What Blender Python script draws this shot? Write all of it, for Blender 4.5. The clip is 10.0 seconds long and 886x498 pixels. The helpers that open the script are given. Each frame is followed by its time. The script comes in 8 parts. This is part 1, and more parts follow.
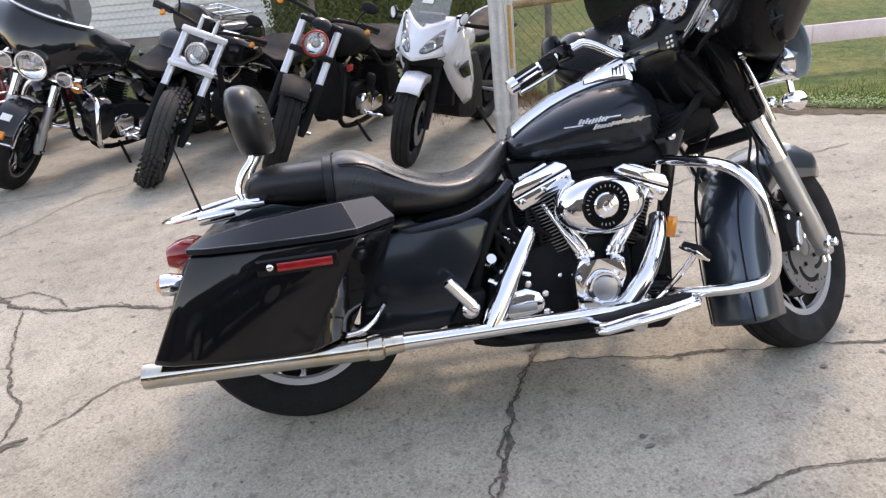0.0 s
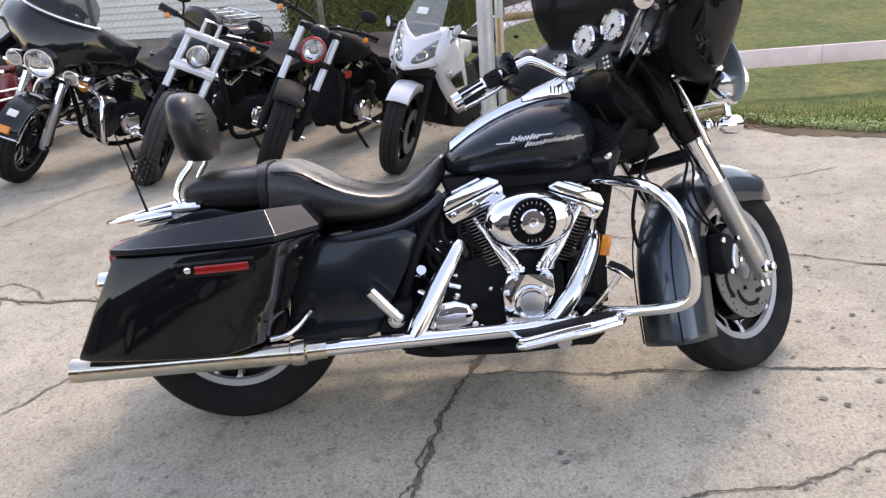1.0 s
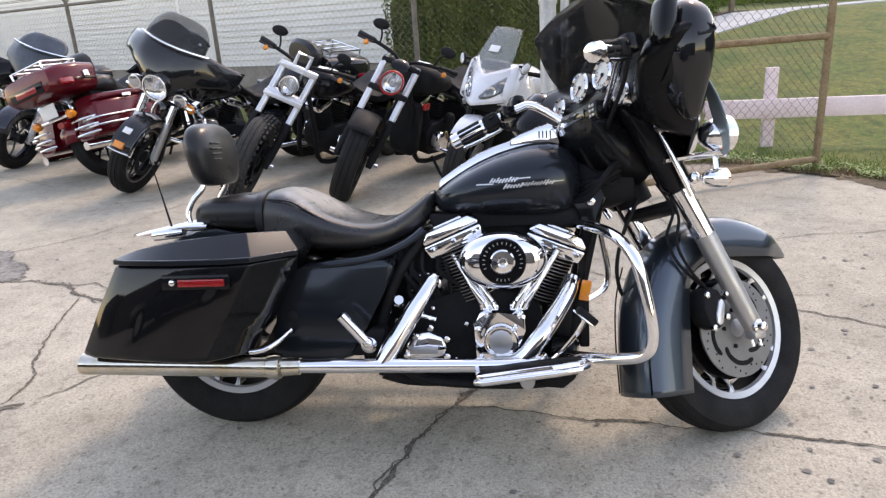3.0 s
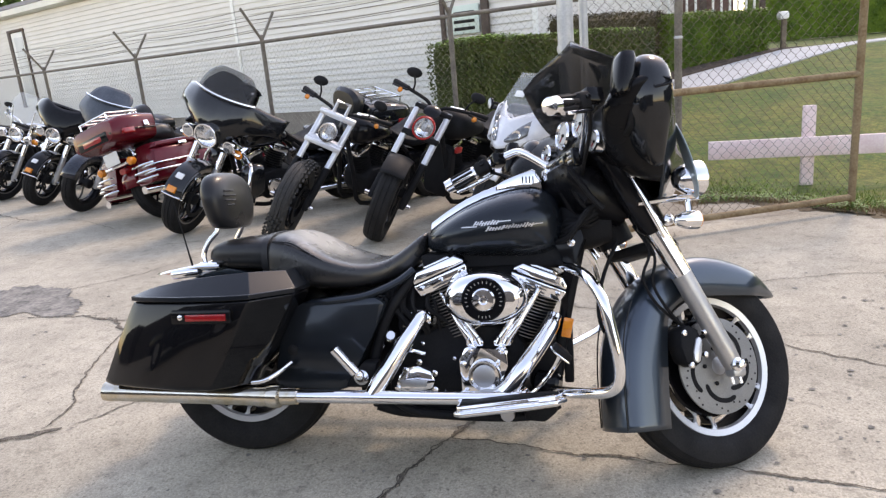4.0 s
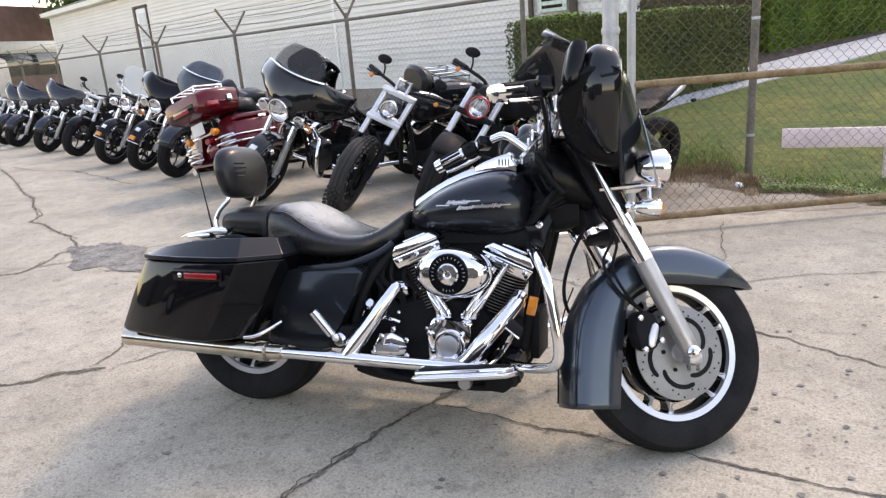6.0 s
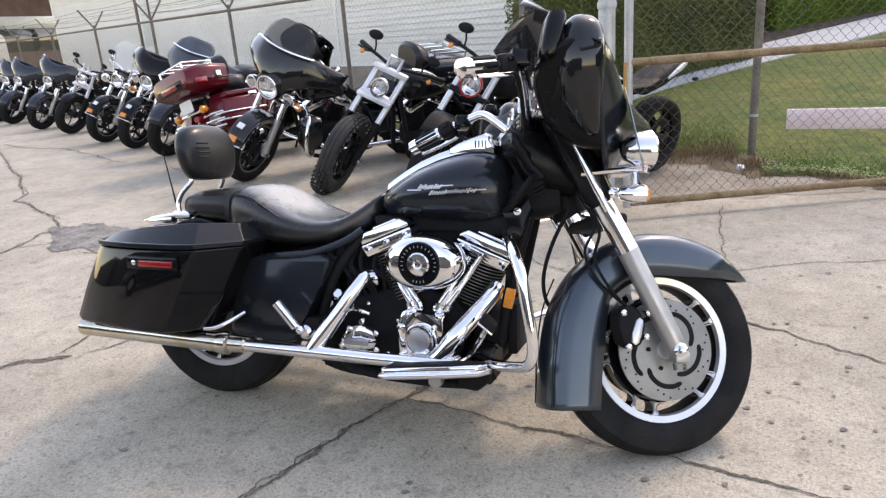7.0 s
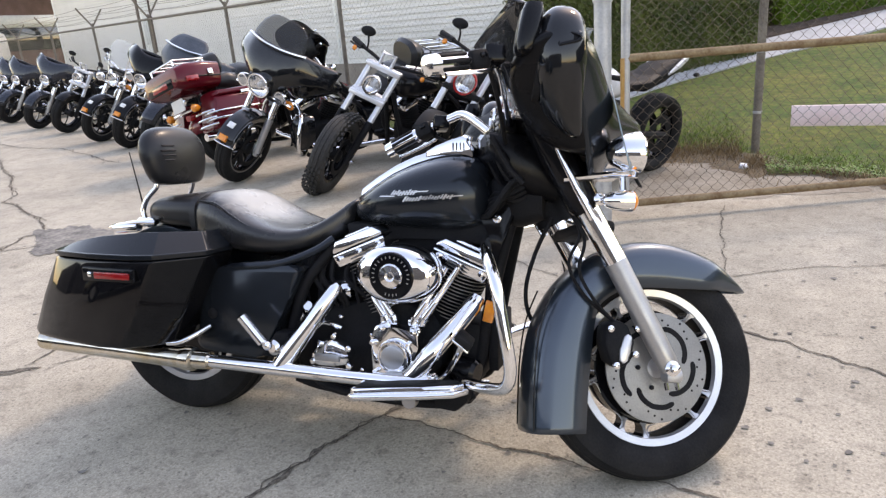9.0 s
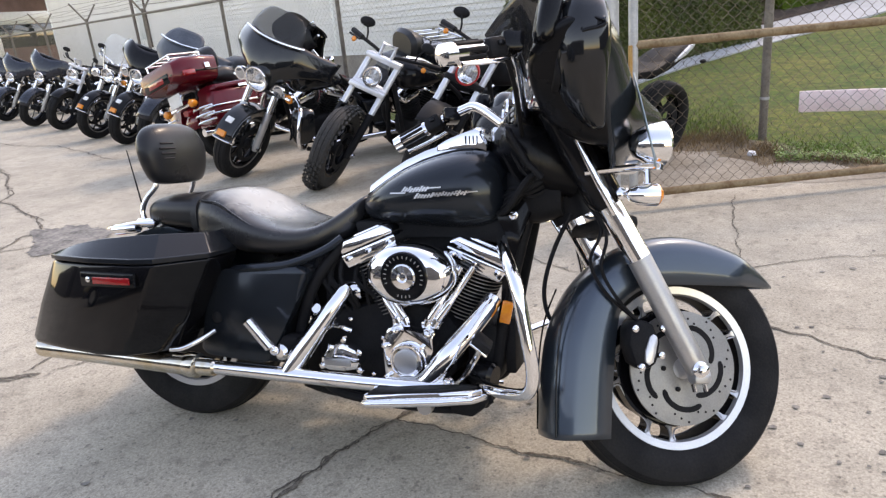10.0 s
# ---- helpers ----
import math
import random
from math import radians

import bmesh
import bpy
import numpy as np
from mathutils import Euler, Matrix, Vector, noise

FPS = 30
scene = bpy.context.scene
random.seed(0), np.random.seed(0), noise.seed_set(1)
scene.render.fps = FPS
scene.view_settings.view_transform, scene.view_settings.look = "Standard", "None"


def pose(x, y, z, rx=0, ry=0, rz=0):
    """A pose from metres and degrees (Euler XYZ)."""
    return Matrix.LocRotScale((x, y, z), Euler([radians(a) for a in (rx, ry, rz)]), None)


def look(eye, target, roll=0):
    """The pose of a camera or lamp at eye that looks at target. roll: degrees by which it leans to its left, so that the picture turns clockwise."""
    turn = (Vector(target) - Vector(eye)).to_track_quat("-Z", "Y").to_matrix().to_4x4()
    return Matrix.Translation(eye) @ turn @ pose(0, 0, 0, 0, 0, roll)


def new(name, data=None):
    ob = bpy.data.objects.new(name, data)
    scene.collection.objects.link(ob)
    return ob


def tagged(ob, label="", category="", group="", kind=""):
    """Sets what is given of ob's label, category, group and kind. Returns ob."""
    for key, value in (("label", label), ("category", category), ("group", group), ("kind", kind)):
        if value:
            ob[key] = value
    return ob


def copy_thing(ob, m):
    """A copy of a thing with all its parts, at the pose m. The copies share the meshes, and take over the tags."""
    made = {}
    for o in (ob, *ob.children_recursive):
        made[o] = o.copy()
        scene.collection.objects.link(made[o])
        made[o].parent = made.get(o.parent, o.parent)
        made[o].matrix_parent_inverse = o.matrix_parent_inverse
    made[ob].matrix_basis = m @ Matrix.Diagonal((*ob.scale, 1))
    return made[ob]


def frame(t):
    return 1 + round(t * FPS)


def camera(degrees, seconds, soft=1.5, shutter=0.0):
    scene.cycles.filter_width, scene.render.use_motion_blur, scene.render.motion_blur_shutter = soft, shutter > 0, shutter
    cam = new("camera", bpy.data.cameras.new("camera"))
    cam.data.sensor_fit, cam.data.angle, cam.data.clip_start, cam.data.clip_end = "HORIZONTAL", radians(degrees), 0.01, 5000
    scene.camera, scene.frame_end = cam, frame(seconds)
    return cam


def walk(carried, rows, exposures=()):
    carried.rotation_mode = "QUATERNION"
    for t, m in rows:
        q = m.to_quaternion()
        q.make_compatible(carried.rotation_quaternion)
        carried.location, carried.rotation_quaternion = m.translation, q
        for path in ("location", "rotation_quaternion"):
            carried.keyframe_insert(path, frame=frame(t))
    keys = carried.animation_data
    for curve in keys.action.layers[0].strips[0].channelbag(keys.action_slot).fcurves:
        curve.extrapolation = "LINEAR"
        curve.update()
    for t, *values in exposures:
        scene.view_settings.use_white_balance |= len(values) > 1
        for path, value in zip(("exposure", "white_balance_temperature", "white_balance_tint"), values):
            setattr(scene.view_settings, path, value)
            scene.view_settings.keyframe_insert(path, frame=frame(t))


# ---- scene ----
cam = camera(65.2, 10.0, 1.35)
PATH = [
    (0, (0.296, -1.879, 1.222), (0.49, -0.036, 0.469), -5.9),
    (0.5, (0.426, -1.894, 1.222), (0.584, -0.043, 0.482), -4.8),
    (1, (0.56, -1.938, 1.225), (0.682, -0.08, 0.495), -4.5),
    (1.5, (0.676, -2.037, 1.229), (0.676, -0.166, 0.521), -4.4),
    (2, (0.765, -2.057, 1.223), (0.662, -0.185, 0.527), -4.7),
    (2.5, (0.863, -2.02, 1.228), (0.691, -0.144, 0.555), -4.1),
    (3, (0.962, -2.012, 1.243), (0.754, -0.126, 0.612), -3.7),
    (3.2, (1.004, -1.997, 1.263), (0.78, -0.112, 0.634), -4.5),
    (4.3, (1.26, -2.138, 1.27), (0.858, -0.241, 0.783), -5.0),
    (4.5, (1.296, -2.127, 1.264), (0.892, -0.231, 0.77), -5.2),
    (5, (1.403, -2.109, 1.263), (0.915, -0.239, 0.75), -5.3),
    (5.5, (1.534, -2.148, 1.271), (0.941, -0.309, 0.751), -4.9),
    (5.7, (1.578, -2.159, 1.272), (0.938, -0.34, 0.741), -4.8),
    (7, (1.664, -1.964, 1.243), (1.002, -0.176, 0.636), -4.3),
    (7.5, (1.71, -1.913, 1.245), (0.991, -0.154, 0.621), -4.7),
    (8, (1.748, -1.898, 1.246), (0.987, -0.152, 0.638), -5.0),
    (8.5, (1.738, -1.858, 1.241), (0.998, -0.096, 0.653), -4.7),
    (9, (1.697, -1.8, 1.23), (1.021, -0.02, 0.616), -4.6),
    (9.5, (1.656, -1.752, 1.226), (1.004, 0.028, 0.588), -5.2),
    (10, (1.63, -1.731, 1.226), (0.957, 0.041, 0.588), -5.5),
]
UNIT = 1.05  # model units to metres
walk(cam, [(t, look(Vector(eye) * UNIT, Vector(target) * UNIT, roll)) for t, eye, target, roll in PATH],
     exposures=[(0.0, 2.19, 10050, 22.0), (10.0, 2.19, 10050, 22.0)])

# ---- light ----
SUN_EL, SUN_AZ = 48.0, 25.0
world = bpy.data.worlds.new("sky")
scene.world = world
world.use_nodes = True
sky = world.node_tree.nodes.new("ShaderNodeTexSky")
sky.sky_type, sky.sun_disc = "NISHITA", False
sky.sun_elevation, sky.sun_rotation = radians(SUN_EL), radians(SUN_AZ)
sky.air_density, sky.dust_density, sky.ozone_density = 1.0, 0.4, 1.0
world.node_tree.links.new(sky.outputs[0], world.node_tree.nodes["Background"].inputs[0])
world.node_tree.nodes["Background"].inputs[1].default_value = 0.15
sun = new("sun", bpy.data.lights.new("sun", "SUN"))
sun.data.energy, sun.data.angle, sun.data.color = 0.32, radians(8.0), (0.92, 0.95, 0.98)
sun.matrix_world = look((20 * math.sin(radians(SUN_AZ)) * math.cos(radians(SUN_EL)), 20 * math.cos(radians(SUN_AZ)) * math.cos(radians(SUN_EL)),
                         20 * math.sin(radians(SUN_EL))), (0, 0, 0))


# ---- materials ----
def mat(name, color, rough=0.5, metal=0.0, coat=0.0, color2=None, scale=8.0, fine=120.0, bump=0.0, bump_scale=None, spec=0.5,
        alpha=1.0, trans=0.0, ior=1.45, rough2=None, emit=0.0, per_object=0.0):
    """A principled material with mottling at two scales, fine relief and a little change of gloss."""
    m = bpy.data.materials.new(name)
    m.use_nodes = True
    nt = m.node_tree
    b = nt.nodes["Principled BSDF"]
    b.inputs["Metallic"].default_value = metal
    b.inputs["Coat Weight"].default_value = coat
    b.inputs["Coat Roughness"].default_value = 0.04
    b.inputs["Specular IOR Level"].default_value = spec
    b.inputs["Alpha"].default_value = alpha
    b.inputs["Transmission Weight"].default_value = trans
    b.inputs["IOR"].default_value = ior
    b.inputs["Roughness"].default_value = rough
    b.inputs["Base Color"].default_value = (*color, 1)
    if emit:
        b.inputs["Emission Color"].default_value = (*color, 1)
        b.inputs["Emission Strength"].default_value = emit
    tc = nt.nodes.new("ShaderNodeTexCoord")

    def tex(sc, detail=4.0):
        n = nt.nodes.new("ShaderNodeTexNoise")
        n.inputs["Scale"].default_value, n.inputs["Detail"].default_value = sc, detail
        nt.links.new(tc.outputs["Object"], n.inputs["Vector"])
        return n
    if color2:
        big, small = tex(scale), tex(fine, 2.0)
        add = nt.nodes.new("ShaderNodeMath")
        add.operation = "MULTIPLY_ADD"
        add.inputs[1].default_value = 0.45
        nt.links.new(small.outputs[0], add.inputs[0])
        half = nt.nodes.new("ShaderNodeMath")
        half.operation = "MULTIPLY"
        half.inputs[1].default_value = 0.55
        nt.links.new(big.outputs[0], half.inputs[0])
        nt.links.new(half.outputs[0], add.inputs[2])
        ramp = nt.nodes.new("ShaderNodeValToRGB")
        ramp.color_ramp.elements[0].position, ramp.color_ramp.elements[1].position = 0.36, 0.64
        ramp.color_ramp.elements[0].color, ramp.color_ramp.elements[1].color = (*color, 1), (*color2, 1)
        nt.links.new(add.outputs[0], ramp.inputs[0])
        out = ramp.outputs[0]
        if per_object:
            info = nt.nodes.new("ShaderNodeObjectInfo")
            hsv = nt.nodes.new("ShaderNodeHueSaturation")
            mr = nt.nodes.new("ShaderNodeMapRange")
            mr.inputs["To Min"].default_value, mr.inputs["To Max"].default_value = 1 - per_object, 1 + per_object
            nt.links.new(info.outputs["Random"], mr.inputs["Value"])
            nt.links.new(mr.outputs[0], hsv.inputs["Value"])
            nt.links.new(out, hsv.inputs["Color"])
            out = hsv.outputs[0]
        nt.links.new(out, b.inputs["Base Color"])
    if rough2 is not None:
        n = tex(scale * 1.7, 5.0)
        mr = nt.nodes.new("ShaderNodeMapRange")
        mr.inputs["From Min"].default_value, mr.inputs["From Max"].default_value = 0.35, 0.65
        mr.inputs["To Min"].default_value, mr.inputs["To Max"].default_value = rough, rough2
        nt.links.new(n.outputs[0], mr.inputs["Value"])
        nt.links.new(mr.outputs[0], b.inputs["Roughness"])
    if bump:
        n = tex(bump_scale or fine, 3.0)
        bp = nt.nodes.new("ShaderNodeBump")
        bp.inputs["Strength"].default_value, bp.inputs["Distance"].default_value = bump, 0.004
        nt.links.new(n.outputs[0], bp.inputs["Height"])
        nt.links.new(bp.outputs[0], b.inputs["Normal"])
    return m


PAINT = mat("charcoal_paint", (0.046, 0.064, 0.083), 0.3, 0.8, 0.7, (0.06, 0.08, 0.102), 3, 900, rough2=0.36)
GLOSS = mat("gloss_black", (0.005, 0.005, 0.006), 0.06, 0.0, 0.0, (0.008, 0.008, 0.009), 4, 300, rough2=0.12, spec=0.24)
BAGBLACK = mat("polished_black", (0.004, 0.004, 0.005), 0.03, 0.0, 0.0, (0.007, 0.007, 0.008), 4, 300, rough2=0.07, spec=0.38)
# The paint of PAINT, base darkened where surfaces mirror less sky.
INK = mat("dim_charcoal_paint", (0.022, 0.027, 0.033), 0.14, 0.55, 0.15, (0.03, 0.037, 0.045), 3, 900, rough2=0.22, spec=0.26)
# PAINT once more, darker still to hold down mirrored sky on the lids.
LIDPAINT = mat("dimmer_charcoal_paint", (0.012, 0.014, 0.017), 0.1, 0.25, 0.0, (0.017, 0.02, 0.024), 3, 900, rough2=0.14, spec=0.32)
FAIRBLACK = mat("polished_fairing_black", (0.006, 0.007, 0.008), 0.07, 0.0, 0.0, (0.009, 0.01, 0.012), 4, 300, rough2=0.12, spec=0.6)
SATIN = mat("satin_black", (0.008, 0.008, 0.009), 0.52, 0.0, 0.0, (0.015, 0.015, 0.016), 12, 200, bump=0.08, rough2=0.62, spec=0.13)
GRAIN = mat("grained_plastic", (0.004, 0.004, 0.005), 0.22, 0.0, 0.0, (0.007, 0.007, 0.008), 6, 400, bump=0.03, bump_scale=500, rough2=0.34, spec=0.18)
VINYL = mat("seat_vinyl", (0.010, 0.010, 0.011), 0.26, 0.0, 0.0, (0.017, 0.017, 0.018), 5, 300, bump=0.05, bump_scale=420, rough2=0.4, spec=0.4)
RUBBER = mat("tyre_rubber", (0.008, 0.008, 0.0085), 0.6, 0.0, 0.0, (0.016, 0.0155, 0.0155), 9, 160, bump=0.25, bump_scale=140, rough2=0.78, spec=0.22)
CHROME = mat("chrome", (0.88, 0.88, 0.89), 0.03, 1.0, rough2=0.08, scale=5)
CHROME_USED = mat("heat_tinted_chrome", (0.74, 0.72, 0.68), 0.07, 1.0, 0.0, (0.62, 0.53, 0.38), 4, 30, rough2=0.14)
ALLOY = mat("satin_alloy", (0.42, 0.42, 0.43), 0.34, 0.85, 0.0, (0.5, 0.5, 0.5), 10, 300, rough2=0.45)
SLIDER = mat("brushed_fork_alloy", (0.42, 0.415, 0.41), 0.32, 0.75, 0.0, (0.5, 0.49, 0.48), 10, 300, rough2=0.42)
STEEL = mat("disc_steel", (0.21, 0.206, 0.2), 0.36, 0.7, 0.0, (0.27, 0.265, 0.26), 8, 250, rough2=0.48)
RIMWHITE = mat("machined_rim", (0.58, 0.58, 0.59), 0.27, 0.6, 0.3, (0.66, 0.66, 0.66), 9, 200)
REDLENS = mat("red_lens", (0.24, 0.006, 0.008), 0.15, 0.0, 0.6, (0.36, 0.01, 0.012), 30, 90)
AMBER = mat("amber_lens", (0.75, 0.2, 0.02), 0.2, 0.0, 0.7, (0.85, 0.28, 0.03), 30, 90)
GLASSY = mat("lamp_glass", (0.5, 0.53, 0.56), 0.09, 0.85, 0.8, (0.42, 0.44, 0.47), 12, 90)
DIAL = mat("dial_face", (0.5, 0.5, 0.49), 0.5, 0.0, 0.3, (0.58, 0.58, 0.56), 20, 90)
SMOKE = mat("smoked_screen", (0.02, 0.021, 0.024), 0.06, 0.0, 0.0, alpha=0.83)
LENSCLEAR = mat("clear_lens", (0.35, 0.37, 0.38), 0.05, 0.0, 0.0, alpha=0.14)
LIGHTSMOKE = mat("light_smoked_screen", (0.03, 0.03, 0.03), 0.06, 0.0, 0.0, alpha=0.5)
CLEAR = mat("clear_screen", (0.75, 0.78, 0.8), 0.05, 0.0, 0.0, alpha=0.14)
# Blue-grey and nearly opaque: the sky's reflection is put into the colour.
DEFLECT = mat("sky_tinted_plastic", (0.26, 0.35, 0.39), 0.25, 0.0, 0.0, (0.32, 0.42, 0.46), 20, 90, alpha=0.95, spec=0.9)
MAROON = mat("maroon_paint", (0.085, 0.003, 0.008), 0.16, 0.1, 0.1, (0.125, 0.006, 0.012), 3, 700, rough2=0.24, spec=0.35)
WHITEPAINT = mat("white_paint", (0.58, 0.6, 0.64), 0.25, 0.0, 0.8, (0.64, 0.65, 0.68), 3, 300, rough2=0.32)
LAMPDARK = mat("smoky_lamp_glass", (0.09, 0.095, 0.1), 0.06, 0.5, 0.6, (0.2, 0.21, 0.22), 26, 90)
NAVY = mat("blue_black_paint", (0.008, 0.011, 0.018), 0.22, 0.0, 0.3, (0.012, 0.016, 0.026), 3, 700, rough2=0.3)
CONCRETE = mat("worn_concrete", (0.475, 0.42, 0.332), 0.85, 0.0, 0.0, (0.595, 0.53, 0.425), 0.7, 9, bump=0.28, bump_scale=150, rough2=0.95)


def speckle(m, layers):
    """Multiplies grit, dark pores and broad faint stains into the base colour."""
    nt = m.node_tree
    b = nt.nodes["Principled BSDF"]
    tc = nt.nodes["Texture Coordinate"]
    base = b.inputs["Base Color"].links[0].from_socket
    for kind, sc, lo, hi, dark in layers:
        n = nt.nodes.new("ShaderNodeTexNoise" if kind == "noise" else "ShaderNodeTexVoronoi")
        n.inputs["Scale"].default_value = sc
        nt.links.new(tc.outputs["Object"], n.inputs["Vector"])
        mr = nt.nodes.new("ShaderNodeMapRange")
        mr.inputs["From Min"].default_value, mr.inputs["From Max"].default_value = lo, hi
        mr.inputs["To Min"].default_value, mr.inputs["To Max"].default_value = dark, 1.0
        nt.links.new(n.outputs[1 if kind == "grain" else 0], mr.inputs["Value"])
        mx = nt.nodes.new("ShaderNodeMix")
        mx.data_type, mx.blend_type = "RGBA", "MULTIPLY"
        mx.inputs["Factor"].default_value = 1.0
        nt.links.new(base, mx.inputs[6])
        nt.links.new(mr.outputs[0], mx.inputs[7])
        base = mx.outputs[2]
    nt.links.new(base, b.inputs["Base Color"])


speckle(CONCRETE, (("grain", 210, 0.0, 1.0, 0.6), ("grain", 75, 0.0, 0.1, 0.5), ("grain", 120, 0.86, 0.78, 0.72), ("noise", 90, 0.36, 0.52, 0.82), ("voronoi", 26, 0.04, 0.13, 0.5), ("voronoi", 11, 0.03, 0.085, 0.55), ("noise", 14, 0.33, 0.42, 0.8), ("noise", 3.1, 0.34, 0.58, 0.86), ("noise", 0.9, 0.36, 0.56, 0.86)))
CRACK = mat("crack_dirt", (0.055, 0.045, 0.036), 0.95, 0.0, 0.0, (0.2, 0.17, 0.135), 40, 160, bump=0.8)
TAR = mat("tar_patch", (0.085, 0.08, 0.074), 0.9, 0.0, 0.0, (0.3, 0.275, 0.24), 7, 38, bump=0.8, bump_scale=70)
EARTH = mat("bare_earth", (0.07, 0.05, 0.032), 0.95, 0.0, 0.0, (0.2, 0.145, 0.085), 5, 60, bump=0.8, bump_scale=50)
DUSTYDIRT = mat("dusty_dirt", (0.19, 0.155, 0.115), 0.95, 0.0, 0.0, (0.36, 0.315, 0.255), 3, 40, bump=0.6, bump_scale=60)
LAWN = mat("mown_lawn", (0.05, 0.135, 0.008), 0.9, 0.0, 0.0, (0.225, 0.215, 0.042), 1.4, 14, bump=1.0, bump_scale=90)
DRY = mat("dry_debris", (0.1, 0.065, 0.035), 0.9, 0.0, 0.0, (0.3, 0.19, 0.09), 12, 60)
speckle(LAWN, (("noise", 150, 0.38, 0.6, 0.5), ("noise", 38, 0.38, 0.58, 0.6), ("noise", 7, 0.36, 0.58, 0.72)))
BLADE = mat("grass_blade", (0.06, 0.15, 0.012), 0.6, 0.0, 0.0, (0.17, 0.23, 0.04), 1.3, 30)
LEAF = mat("hedge_leaf", (0.03, 0.07, 0.006), 0.55, 0.0, 0.0, (0.1, 0.165, 0.016), 2.2, 25, spec=0.25)
TOPLEAF = mat("light_hedge_leaf", (0.06, 0.15, 0.01), 0.5, 0.0, 0.0, (0.16, 0.27, 0.025), 3, 25)
WEED = mat("weed_leaf", (0.05, 0.14, 0.012), 0.5, 0.0, 0.0, (0.14, 0.26, 0.03), 4, 25)
LEAFOLIVE = mat("olive_hedge_leaf", (0.028, 0.045, 0.01), 0.55, 0.0, 0.0, (0.085, 0.105, 0.022), 2.2, 25, spec=0.25)
LEAFBROWN = mat("reddish_hedge_leaf", (0.035, 0.026, 0.014), 0.55, 0.0, 0.0, (0.09, 0.075, 0.032), 2.5, 25, spec=0.25)
TREELEAF = mat("tree_leaf", (0.025, 0.06, 0.012), 0.6, 0.0, 0.0, (0.07, 0.13, 0.03), 0.8, 12)
BARK = mat("bark", (0.06, 0.045, 0.032), 0.9, 0.0, 0.0, (0.13, 0.1, 0.075), 6, 40, bump=0.8)
SIDING = mat("cream_siding", (0.60, 0.58, 0.555), 0.6, 0.0, 0.0, (0.66, 0.64, 0.615), 1.5, 40, bump=0.1, per_object=0.03)
TRIMWHITE = mat("white_trim", (0.7, 0.7, 0.68), 0.55, 0.0, 0.0, (0.78, 0.78, 0.76), 3, 50)
FOUNDATION = mat("foundation_block", (0.2, 0.17, 0.15), 0.9, 0.0, 0.0, (0.3, 0.26, 0.23), 4, 60, bump=0.5)
ROOFING = mat("roof_shingle", (0.09, 0.085, 0.08), 0.9, 0.0, 0.0, (0.15, 0.14, 0.13), 6, 60, bump=0.6)
GALV = mat("galvanised_steel", (0.4, 0.41, 0.42), 0.45, 0.7, 0.0, (0.52, 0.53, 0.54), 12, 80, rough2=0.6)
WIRE = mat("fence_wire", (0.17, 0.155, 0.13), 0.6, 0.3, 0.0, (0.28, 0.26, 0.22), 5, 60)
GATEWIRE = mat("rusty_gate_wire", (0.07, 0.055, 0.04), 0.65, 0.2, 0.0, (0.17, 0.135, 0.095), 5, 60)
RUST = mat("rusty_pipe", (0.17, 0.1, 0.05), 0.75, 0.2, 0.0, (0.3, 0.22, 0.13), 9, 60, bump=0.3)
OCHRE = mat("ochre_paint", (0.4, 0.2, 0.05), 0.7, 0.0, 0.0, (0.5, 0.3, 0.12), 9, 60, bump=0.2)
PINK = mat("faded_pink_board", (0.74, 0.55, 0.56), 0.7, 0.0, 0.0, (0.85, 0.7, 0.7), 6, 60, bump=0.2)
WALKWAY = mat("pale_concrete", (0.36, 0.37, 0.38), 0.85, 0.0, 0.0, (0.45, 0.46, 0.47), 2, 60, bump=0.3)
POSTGREY = mat("weathered_post", (0.12, 0.1, 0.085), 0.7, 0.2, 0.0, (0.22, 0.19, 0.155), 9, 60, bump=0.3)
MULCH = mat("dark_mulch", (0.03, 0.02, 0.015), 0.95, 0.0, 0.0, (0.09, 0.06, 0.045), 9, 60, bump=0.8)
BROWNBRICK = mat("brown_wall", (0.1, 0.055, 0.045), 0.85, 0.0, 0.0, (0.16, 0.09, 0.075), 2, 40, bump=0.3)
DARKWALL = mat("dark_grey_wall", (0.04, 0.04, 0.042), 0.9, 0.0, 0.0, (0.07, 0.07, 0.072), 2, 40, bump=0.3)
RVWHITE = mat("camper_white", (0.5, 0.52, 0.52), 0.5, 0.0, 0.0, (0.58, 0.59, 0.59), 2, 40)
DARKGLASS = mat("dark_window", (0.02, 0.024, 0.026), 0.08, 0.0, 0.6)
DARKDOOR = mat("dark_door_frame", (0.05, 0.035, 0.03), 0.6, 0.0, 0.0, (0.09, 0.06, 0.05), 8, 60)
WEATHERED = mat("weathered_wood", (0.1, 0.075, 0.055), 0.85, 0.0, 0.0, (0.2, 0.16, 0.12), 6, 60, bump=0.4)
PLASTICBAG = mat("litter_white", (0.7, 0.72, 0.75), 0.5, 0.0, 0.0, (0.8, 0.8, 0.82), 30, 80)


